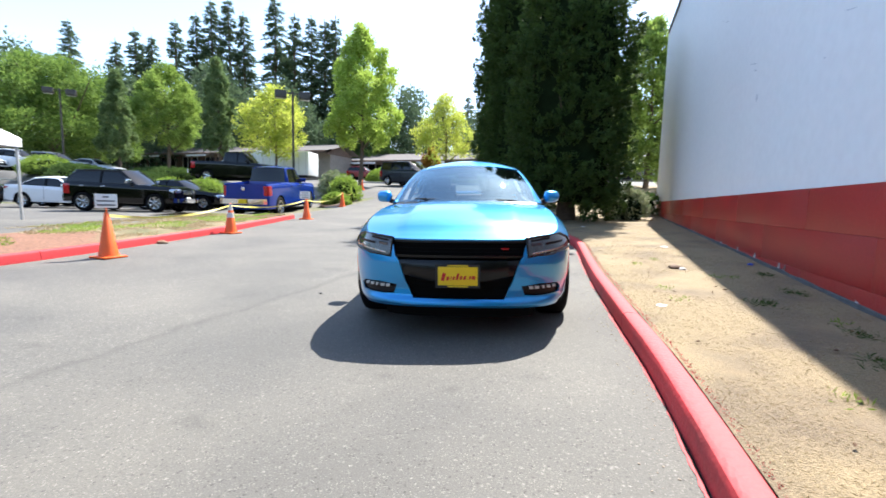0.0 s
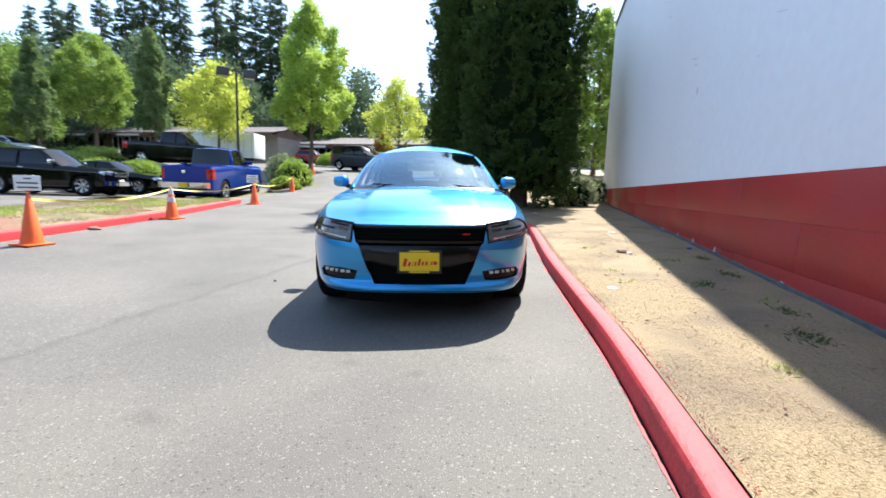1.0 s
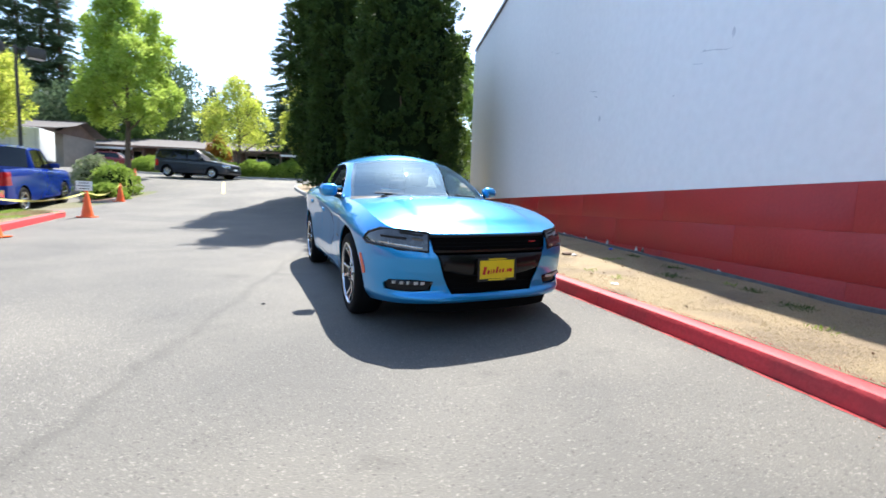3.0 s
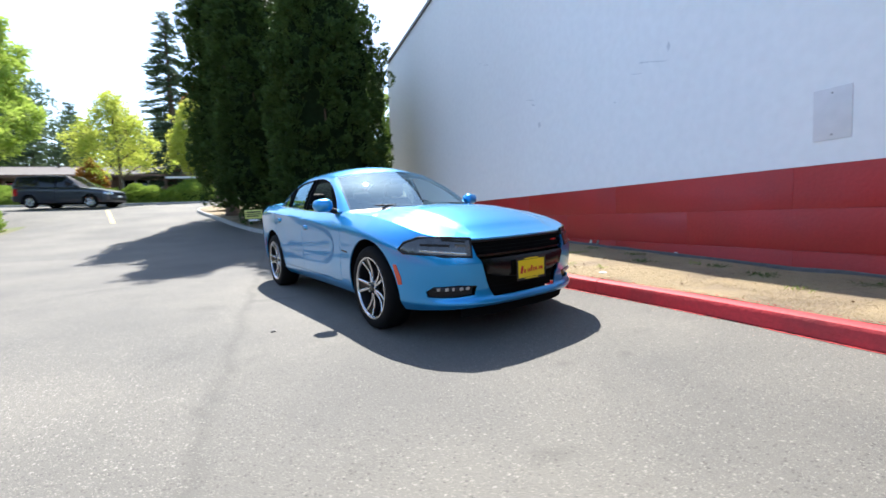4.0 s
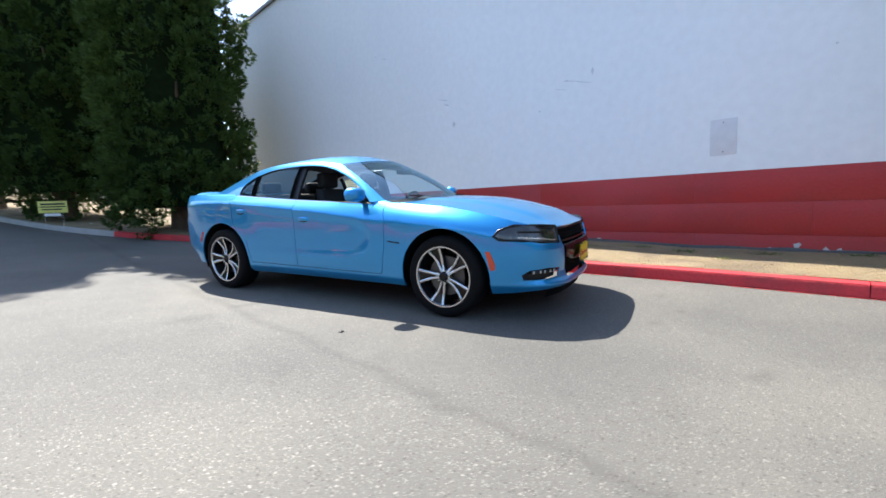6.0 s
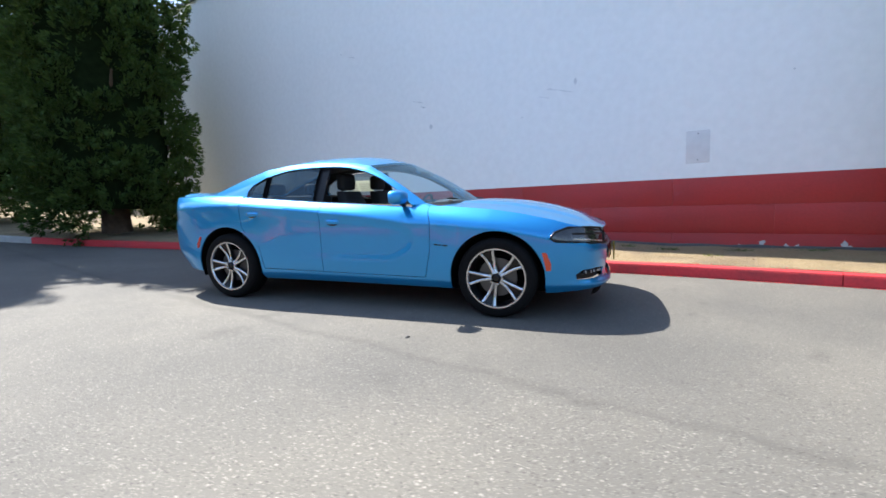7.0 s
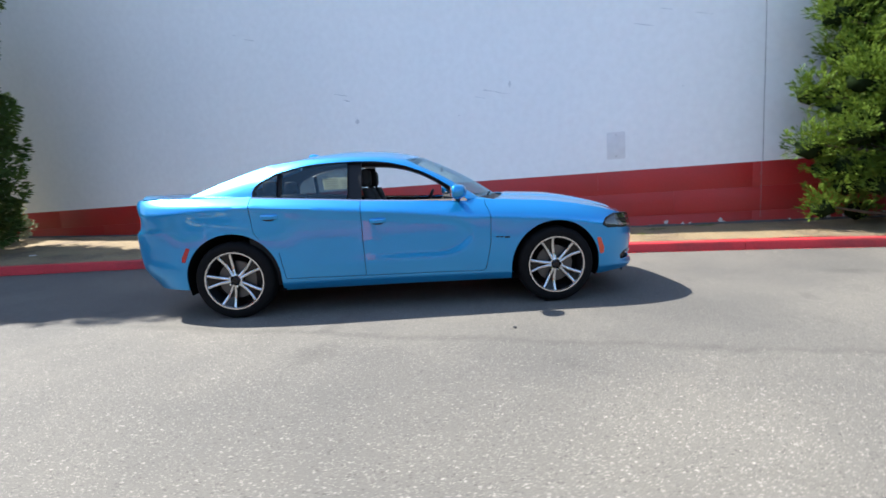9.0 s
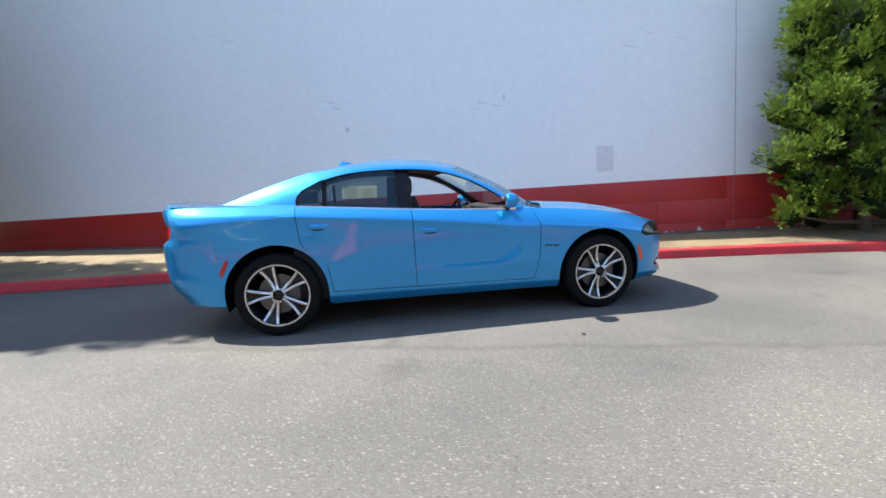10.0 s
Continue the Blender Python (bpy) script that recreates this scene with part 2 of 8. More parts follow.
BARK = mat("bark", (0.11, 0.075, 0.05), 0.9, var=0.35, scale=9, bump=0.9, bscale=40)
# near-black colour that carries the shade deep inside foliage
INNERSHADE = mat("foliage_painted_shade", (0.012, 0.02, 0.008), 0.95, var=0.3, scale=8, spec=0.0)
CYPRESS = leaf_mat("cypress_scale_leaves", (0.023, 0.050, 0.013), (0.090, 0.142, 0.033), 0.25)
JUNIPER = leaf_mat("juniper_scale_leaves", (0.050, 0.100, 0.014), (0.20, 0.29, 0.043), 0.25)
MAPLE = leaf_mat("bright_green_leaves", (0.25, 0.37, 0.055), (0.48, 0.58, 0.13), 0.58)
GREENLEAF = leaf_mat("full_green_leaves", (0.10, 0.18, 0.035), (0.37, 0.48, 0.11), 0.55)
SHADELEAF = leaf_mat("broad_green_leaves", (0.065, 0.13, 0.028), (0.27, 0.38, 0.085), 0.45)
YELLOWING = leaf_mat("yellowing_leaves", (0.30, 0.40, 0.055), (0.62, 0.62, 0.13), 0.6)
DARKLEAF = leaf_mat("deep_green_leaves", (0.045, 0.088, 0.022), (0.095, 0.15, 0.038), 0.4)
BARKMULCH = two_tone("bark_mulch", (0.17, 0.09, 0.055), (0.28, 0.18, 0.11), 1.2, 0.45, 0.6, bump=1.0, bscale=45.0)
HORNLEAF = leaf_mat("grey_green_leaves", (0.08, 0.13, 0.045), (0.24, 0.32, 0.13), 0.4)
RUSTLEAF = leaf_mat("rust_red_leaves", (0.30, 0.10, 0.03), (0.33, 0.2, 0.04), 0.45)
FIR = leaf_mat("fir_needles", (0.052, 0.088, 0.052), (0.125, 0.175, 0.09), 0.35)
HEDGE = leaf_mat("hedge_leaves", (0.14, 0.23, 0.035), (0.32, 0.42, 0.08), 0.5)
DRYBLADE = leaf_mat("dry_grass_blades", (0.29, 0.225, 0.12), (0.42, 0.34, 0.20), 0.3)
PALELEAF = leaf_mat("variegated_leaves", (0.10, 0.16, 0.05), (0.45, 0.45, 0.30), 0.3)


def paint(name, col, metal=0.25, rough=0.32, coat=0.6):
    return mat(name, col, rough, metal, var=0.03, scale=3, bscale=700, fine=0.15, coat=coat)


BLUE = paint("bright_metallic_blue_paint", (0.010, 0.285, 0.635), 0.66, 0.33, 1.0)
NAVY = mat("royal_blue_paint", (0.008, 0.030, 0.21), 0.12, var=0.05, spec=0.4)
JET = mat("black_paint", (0.002, 0.002, 0.0025), 0.08, var=0.05, spec=0.45)
PEARL = paint("white_paint", (0.75, 0.76, 0.77), 0.0)
SLATE = paint("slate_grey_paint", (0.02, 0.024, 0.036))
CHERRY = paint("dark_red_paint", (0.22, 0.012, 0.016))
SILVER = paint("silver_paint", (0.45, 0.46, 0.48), 0.5)
RUBBER = mat("tyre_rubber", (0.006, 0.006, 0.0065), 0.75, var=0.2, scale=20, bump=0.2, bscale=90, spec=0.12)
TRIM = mat("black_trim", (0.006, 0.006, 0.007), 0.42, var=0.1, spec=0.3)
GLOSSBLACK = mat("gloss_black_plastic", (0.004, 0.004, 0.005), 0.22, var=0.05, spec=0.35)
LINER = mat("black_underside", (0.004, 0.004, 0.004), 0.95, var=0.1, spec=0.1)
CABIN = mat("charcoal_cabin_trim", (0.011, 0.011, 0.012), 0.75, var=0.15, bump=0.2, bscale=200)
CHROME = mat("chrome", (0.75, 0.76, 0.78), 0.12, 1.0, var=0.02)
ALLOY = mat("machined_alloy", (0.62, 0.63, 0.65), 0.24, 1.0, var=0.06)
DARKALLOY = mat("dark_alloy_pocket", (0.03, 0.03, 0.033), 0.35, 0.6, var=0.1)
DISC = mat("brake_disc_steel", (0.10, 0.10, 0.10), 0.4, 0.8, var=0.1)
AMBER = mat("orange_red_marker_lens", (0.62, 0.06, 0.02), 0.2, var=0.05, coat=0.6)
REDLENS = mat("red_lamp_lens", (0.40, 0.006, 0.01), 0.18, var=0.05, coat=0.6)
# smoked lens; its mottled colour stands in for broken reflections
LAMPGLASS = mat("smoked_lens_painted_glints", (0.055, 0.05, 0.047), 0.16, 0.45, var=0.6, scale=22, coat=1.0)
LAMPBRIGHT = mat("bright_lamp_bowl", (0.6, 0.61, 0.63), 0.15, 0.9, var=0.1, scale=30)
PLATEYELLOW = mat("yellow_plate", (0.82, 0.56, 0.01), 0.45, var=0.05)
REDINK = mat("red_ink", (0.55, 0.02, 0.02), 0.5, var=0.05)
BLACKINK = mat("black_ink", (0.015, 0.015, 0.015), 0.6, var=0.05)
PAPER = mat("white_paper", (0.78, 0.79, 0.76), 0.7, var=0.04)
CONEORANGE = mat("orange_cone_plastic", (0.80, 0.115, 0.012), 0.5, var=0.08, scale=8)
CONEBAND = mat("silver_reflective_band", (0.55, 0.55, 0.53), 0.4, var=0.15)
TAPE = mat("yellow_caution_tape", (0.66, 0.58, 0.14), 0.5, var=0.1)
CANVAS = mat("white_canvas", (0.78, 0.79, 0.80), 0.8, var=0.05)
ROOFING = mat("brown_grey_shingles", (0.125, 0.11, 0.10), 0.9, var=0.25, scale=3, bump=0.6, bscale=14)
SIDING = mat("brown_siding", (0.16, 0.10, 0.07), 0.8, var=0.2, scale=2)
STUCCO = mat("tan_wall", (0.30, 0.25, 0.2), 0.85, var=0.12, scale=2)
AWNING = mat("white_awning", (0.72, 0.72, 0.70), 0.7, var=0.06)
GLASS = glass_mat("clear_glass", (0.74, 0.84, 0.86), 0.22)
TINT = glass_mat("tinted_glass", (0.38, 0.43, 0.43), 0.06)
THINPAPER = leaf_mat("thin_printed_paper", (0.70, 0.74, 0.66), (0.80, 0.83, 0.76), 0.6)
DARKGLASS = mat("dark_window_glass", (0.006, 0.007, 0.009), 0.04, 0.0, var=0.2, spec=0.5)


# ---- mesh tools ----
def finish(me, smooth=35):
    if smooth:
        me.shade_smooth()
        me.set_sharp_from_angle(angle=radians(smooth))
    return me


def mesh_of(bm, material, smooth=35, name="mesh"):
    me = bpy.data.meshes.new(name)
    bm.normal_update()
    bm.to_mesh(me)
    bm.free()
    for m in material if isinstance(material, (list, tuple)) else [material]:
        me.materials.append(m)
    return finish(me, smooth)


def part(name, bm, material, parent=None, label="", smooth=35):
    """One mesh object under a thing or a part."""
    ob = new(name, mesh_of(bm, material, smooth, name))
    ob.parent = parent
    return tagged(ob, label)


def raw(name, verts, faces, material, parent=None, label="", smooth=0):
    me = bpy.data.meshes.new(name)
    me.from_pydata([tuple(v) for v in verts], [], faces)
    for m in material if isinstance(material, (list, tuple)) else [material]:
        me.materials.append(m)
    ob = new(name, finish(me, smooth))
    ob.parent = parent
    return tagged(ob, label)


def thing(name, m, label, category, group="", kind=""):
    ob = new(name)
    ob.empty_display_size = 0.2
    ob.matrix_world = m
    return tagged(ob, label, category, group, kind)


def add_box(bm, lo, hi, bevel=0.0, m=None):
    lo, hi = Vector(lo), Vector(hi)
    made = bmesh.ops.create_cube(bm, size=1.0, matrix=Matrix.Translation((lo + hi) / 2) @ Matrix.Diagonal((*(hi - lo), 1)))
    if bevel:
        bmesh.ops.bevel(bm, geom=list({e for v in made["verts"] for e in v.link_edges}), offset=bevel, segments=2, affect="EDGES", profile=0.6)
    if m is not None:
        bm.verts.ensure_lookup_table()
        vs = [v for v in bm.verts if not v.tag]
        bmesh.ops.transform(bm, matrix=m, verts=vs)
    for v in bm.verts:
        v.tag = True
    return bm


def box(lo, hi, bevel=0.0, m=None):
    return add_box(bmesh.new(), lo, hi, bevel, m)


def add_grid(bm, pts, closed=False):
    """Quads through rows of points."""
    rows = [[bm.verts.new(p) for p in row] for row in pts]
    n = len(rows[0])
    for a, b in zip(rows, rows[1:]):
        for i in range(n if closed else n - 1):
            j = (i + 1) % n
            try:
                bm.faces.new((a[i], a[j], b[j], b[i]))
            except ValueError:
                pass
    return rows


def grid(pts, closed=False):
    bm = bmesh.new()
    add_grid(bm, pts, closed)
    return bm


def add_tube(bm, path, radii, sides=10, cap=True):
    """A round bar along a path, with a radius at each point."""
    path = [Vector(p) for p in path]
    rows = []
    side = Vector((0.3, 0.2, 1)).cross(path[-1] - path[0])
    side = side.normalized() if side.length > 1e-6 else Vector((1, 0, 0))
    for i, p in enumerate(path):
        d = (path[min(i + 1, len(path) - 1)] - path[max(i - 1, 0)]).normalized()
        a = (side - d * side.dot(d)).normalized()
        b = d.cross(a)
        r = radii[i] if isinstance(radii, (list, tuple)) else radii
        rows.append([p + r * (a * math.cos(t) + b * math.sin(t)) for t in np.linspace(0, 2 * math.pi, sides, endpoint=False)])
    made = add_grid(bm, rows, True)
    if cap:
        bm.faces.new(made[0][::-1])
        bm.faces.new(made[-1])
    return bm


def tube(path, radii, sides=10):
    return add_tube(bmesh.new(), path, radii, sides)


def revolve(profile, axis="z", n=32, closed=False):
    """A turned shape from (radius, height) pairs."""
    rows = []
    for r, h in profile:
        row = []
        for t in np.linspace(0, 2 * math.pi, n, endpoint=False):
            c, s = r * math.cos(t), r * math.sin(t)
            row.append((c, s, h) if axis == "z" else (h, c, s))
        rows.append(row)
    bm = grid(rows, True)
    return bm


def curve(points, n):
    """n points at even steps along a smooth line through the points."""
    P = np.array(points, float)
    k = np.vstack([2 * P[0] - P[1], P, 2 * P[-1] - P[-2]])
    out = []
    for i in range(1, len(k) - 2):
        for t in np.linspace(0, 1, 24, endpoint=False):
            a, b, c, d = k[i - 1:i + 3]
            out.append(0.5 * (2 * b + (c - a) * t + (2 * a - 5 * b + 4 * c - d) * t * t + (3 * b - a - 3 * c + d) * t ** 3))
    out.append(P[-1])
    out = np.array(out)
    s = np.concatenate([[0], np.cumsum(np.linalg.norm(np.diff(out, axis=0), axis=1))])
    q = np.linspace(0, s[-1], n)
    return np.stack([np.interp(q, s, out[:, j]) for j in range(out.shape[1])], 1)


def sm(x):
    x = np.clip(x, 0.0, 1.0)
    return x * x * (3 - 2 * x)


# ---- lie of the land ----
RISE_Y = np.array([-400, -20, 0, 5, 10, 14, 18, 22, 26, 30, 34, 40, 50, 70, 400.0])
RISE_Z = np.array([-4.0, -0.5, 0, 0.125, 0.27, 0.45, 0.77, 1.28, 1.85, 2.3, 2.6, 3.05, 3.75, 4.8, 7.0])


def land(x, y):
    """Height of the paved ground."""
    z = (np.interp(y - 1.5, RISE_Y, RISE_Z) + np.interp(y, RISE_Y, RISE_Z) * 2 + np.interp(y + 1.5, RISE_Y, RISE_Z)) / 4
    k = np.clip(x, -9.0, 1.2)
    g = np.where(k > -3, 0.0085, 0.004) * (k + 3) ** 2 - 0.022
    z = z + g * (1 - np.clip((y - 8) / 10, 0, 1)) * np.clip((y + 30) / 20, 0, 1)
    z = z - 0.2 * sm((-x - 11.3) / 1.5) * sm((y - 12) / 5) * sm((27 - y) / 6)
    return np.maximum(z, (2.1 + 0.035 * np.clip(-x - 24.0, 0, 30)) * sm((-x - 17.5) / 3.5) * sm((y - 15.5) / 4.5))


# ---- ground and road ----
def sheet(name, xs, ys, z, material, label):
    pts = [[(x, y, z(x, y)) for x in xs] for y in ys]
    n, verts = len(xs), [p for r in pts for p in r]
    faces = [(j * n + i, j * n + i + 1, (j + 1) * n + i + 1, (j + 1) * n + i) for j in range(len(ys) - 1) for i in range(n - 1)]
    return tagged(raw(name, verts, faces, material, smooth=60), label, kind="structure")


far = [-2500, -900, -400, -220, -140]
sheet("ground", far + list(np.linspace(-100, 60, 50)) + [90, 150, 400, 1200, 2500], [-2500, -900, -300, -120, -60] + list(np.linspace(-40, 100, 60)) + [130, 200, 400, 1200, 2500],
      lambda x, y: float(land(x, y)) - 0.06, EARTH, "earth and rough grass round the car park")
sheet("road", list(np.linspace(-95, -30, 30)) + list(np.linspace(-29, -12, 36)) + list(np.linspace(-11.5, 14, 80)), list(np.linspace(-30, 62, 150)), lambda x, y: float(land(x, y)), ASPHALT,
      "worn grey asphalt drive and car park")

# ---- kerbs ----
KERB = [(0.95, -14), (0.90, -8), (0.87, -3), (0.855, -1), (0.825, 0.2), (0.755, 1.2), (0.685, 2.1), (0.60, 2.9), (0.485, 3.7), (0.33, 4.8), (0.22, 5.6), (0.06, 7.0), (-0.2, 9.3),
        (-0.5, 10.5), (-0.88, 11.6), (-1.5, 13.2), (-2.35, 15.0), (-3.1, 16.6), (-4.2, 19.3), (-5.3, 22.2), (-6.2, 24.4), (-6.5, 25.8), (-6.1, 27.2), (-4.8, 28.4), (-2.5, 29), (4, 29.6)]
LEFTKERB = [(-7.6, -14), (-7.35, -3), (-7.25, 1.0), (-7.3, 3.0), (-7.6, 5.2), (-8.2, 8.0), (-9.0, 10.4), (-9.6, 12.0), (-9.85, 12.7), (-10.1, 12.9), (-10.6, 12.7), (-11.6, 11.6)]


def kerb_stone(points, hand, width=0.14, height=0.138):
    """A length of kerb with a rounded top edge towards the road; hand is the side its back lies on."""
    prof = [(0.0, -0.1), (0.008, height - 0.035), (0.018, height - 0.012), (0.04, height), (width - 0.02, height), (width, height - 0.02), (width, -0.1)]
    rows = []
    for i, p in enumerate(points):
        a, b = points[max(i - 1, 0)], points[min(i + 1, len(points) - 1)]
        d = np.array([b[0] - a[0], b[1] - a[1]])
        d /= np.linalg.norm(d)
        nrm = np.array([d[1], -d[0]]) * hand
        z0 = float(land(p[0], p[1]))
        rows.append([(p[0] + nrm[0] * q, p[1] + nrm[1] * q, z0 + h) for q, h in prof])
    bm = grid(rows)
    for r in (0, -1):
        bm.verts.ensure_lookup_table()
        k = len(prof)
        vs = bm.verts[:k] if r == 0 else bm.verts[len(rows) * k - k:len(rows) * k]
        bm.faces.new(vs)
    bmesh.ops.recalc_face_normals(bm, faces=bm.faces)
    return bm


def run_of_kerb(name, line, hand, label, breaks, paint_till, drop=()):
    c = curve(line, 900)
    s = np.concatenate([[0], np.cumsum(np.linalg.norm(np.diff(c, axis=0), axis=1))])
    owner = thing(name, Matrix(), label, "kerb", kind="structure")
    start = 0.0
    for stop in list(breaks(s, c)) + [s[-1]]:
        q = np.linspace(start + 0.004, stop - 0.004, max(3, int((stop - start) / 0.2)))
        pts = np.stack([np.interp(q, s, c[:, 0]), np.interp(q, s, c[:, 1])], 1)
        mid = pts[len(pts) // 2]
        part("kerb_stone", kerb_stone(pts, hand), REDKERB if paint_till(mid) else CONCRETE, owner)
        start = stop
    return c


def right_breaks(s, c):
    near = [float(s[np.argmin(abs(c[:, 1] - y))]) for y in (-9.0, -6.4, -3.9, -1.4, 1.08, 3.70, 6.3, 8.9, 11.5, 15.2, 18)]
    last = near[-1]
    return near + [last + 2.6 * k for k in range(1, int((s[-1] - last) / 2.6))]


kerb_line = run_of_kerb("kerb", KERB, 1, "red-painted concrete kerb along the drive", right_breaks, lambda p: p[1] < 15.2)
left_line = run_of_kerb("kerb_island", LEFTKERB, -1, "red-painted kerb of the planted island", lambda s, c: [3 * k for k in range(1, int(s[-1] / 3))], lambda p: True)


def kerb_edge(name, y0, y1, base, near, far_, lift, material, label, seed, z_of):
    """A thin ragged strip along the kerb, from near to a frayed far edge, both taken from the kerb's face."""
    c = kerb_line[(kerb_line[:, 1] > y0) & (kerb_line[:, 1] < y1)]
    q = np.linspace(0, 1, int((y1 - y0) / 0.025))
    c = np.stack([np.interp(q, np.linspace(0, 1, len(c)), c[:, k]) for k in (0, 1)], 1)
    d = np.gradient(c, axis=0)
    d /= np.linalg.norm(d, axis=1)[:, None]
    rows = []
    for (x, y), (dx, dy) in zip(c, d):
        w = base * (1 + 0.8 * noise.noise((y * 2.3, seed, 0)) + 0.6 * noise.noise((y * 14.0, seed, 4)))
        e = near + (far_ - near) / abs(far_ - near) * max(0.003, w)
        rows.append([(x + dy * o, y - dx * o, z_of(x + dy * o, y - dx * o) + lift) for o in (near, 0.5 * (near + e), e)])
    tagged(part(name, grid(rows), material, None, "", 60), label, kind="structure")


kerb_edge("kerb_overspray", -3, 15, 0.020, -0.001, -0.1, 0.004, REDKERB, "red paint sprayed onto the asphalt along the kerb", 1.7, lambda x, y: float(land(x, y)))
kerb_edge("kerb_crack", -3, 15, 0.008, -0.001, -0.1, 0.007, LINER, "dark crack between asphalt and kerb", 5.1, lambda x, y: float(land(x, y)))


# ---- bank, wall and building ----
WALL_X, WALL_TOP, RED_TOP, WALL_END = 2.2, 7.55, 1.37, 18.7


def wall_foot(y):
    return float(np.interp(y, [-20, 3, 8, 18, 30], [0.33, 0.37, 0.53, 0.83, 2.6]))


def bank_height(x, y):
    """Top of the soil between kerb and wall, by where it lies between the two."""
    edge = float(np.interp(y, kerb_line[:700, 1], kerb_line[:700, 0])) + 0.14
    q = np.clip((x - edge) / max(0.3, WALL_X - edge), 0, 1)
    z0 = float(land(edge, y)) + 0.135
    return z0 + (max(wall_foot(y), z0) - z0) * q ** 0.8 + 0.012 * noise.noise((x * 2.1, y * 2.1, 0.3))


def bank():
    c = kerb_line[(kerb_line[:, 1] > -13.9)]
    k = int(np.argmax(c[:, 0] < -6.45)) or len(c)
    c = c[:k:3]
    rows = []
    for x, y in c:
        rows.append([(x + 0.128 + (3.2 - x) * q, y, 0) for q in np.linspace(0, 1, 34)])
    verts, n = [], 34
    for r in rows:
        for i, (x, y, _) in enumerate(r):
            verts.append((x, y, bank_height(x, y) - (0.004 if i == 0 else 0)))
    faces = [(j * n + i, j * n + i + 1, (j + 1) * n + i + 1, (j + 1) * n + i) for j in range(len(rows) - 1) for i in range(n - 1)]
    return tagged(raw("bank", verts, faces, LAWN, smooth=60), "parched straw-coloured lawn bank below the wall", kind="structure")


bank()


def island_top():
    left = kerb_line[np.argmin(abs(kerb_line[:, 1] - 15.5)):]
    turn = int(np.argmin(left[:, 0]))
    a, b = left[:turn + 1], left[turn:]
    verts, n = [], 26
    rows = []
    for y in np.linspace(24.0, 29.2, 22):
        xl = float(np.interp(y, a[:, 1], a[:, 0])) if y < a[-1, 1] else float(np.interp(y, b[:, 1], b[:, 0]))
        rows.append([(x, y, float(land(x, y)) + 0.143 + 0.10 * sm((x - xl) / 1.2)) for x in np.linspace(xl + 0.12, 6, n)])
    verts = [p for r in rows for p in r]
    faces = [(j * n + i, j * n + i + 1, (j + 1) * n + i + 1, (j + 1) * n + i) for j in range(len(rows) - 1) for i in range(n - 1)]
    return tagged(raw("island_lawn", verts, faces, LAWN, smooth=60), "dry lawn on the rounded end of the island", kind="structure")


island_top()


def left_island():
    n = 20
    for name, m, lab in (("verge", ISLAND, "bark mulch and patchy dry grass on the planted island"),):
        c = left_line[::3]
        verts = []
        for x, y in c:
            for q in np.linspace(0, 1, n):
                xx, yy = x - 0.13 - 3.6 * q, y - 0.25 * q
                if y > 12.0:
                    xx, yy = x + (-10.3 - x) * q, y + (11.4 - y) * q
                verts.append((xx, yy, float(land(xx, yy)) + 0.128 + 0.05 * math.sin(math.pi * q) - 0.11 * q * q + 0.01 * noise.noise((xx * 2, yy * 2, 0))))
        faces = [(j * n + i, (j + 1) * n + i, (j + 1) * n + i + 1, j * n + i + 1) for j in range(len(c) - 1) for i in range(n - 1)]
        tagged(raw(name, verts, faces, m, smooth=60), lab, kind="structure")


left_island()


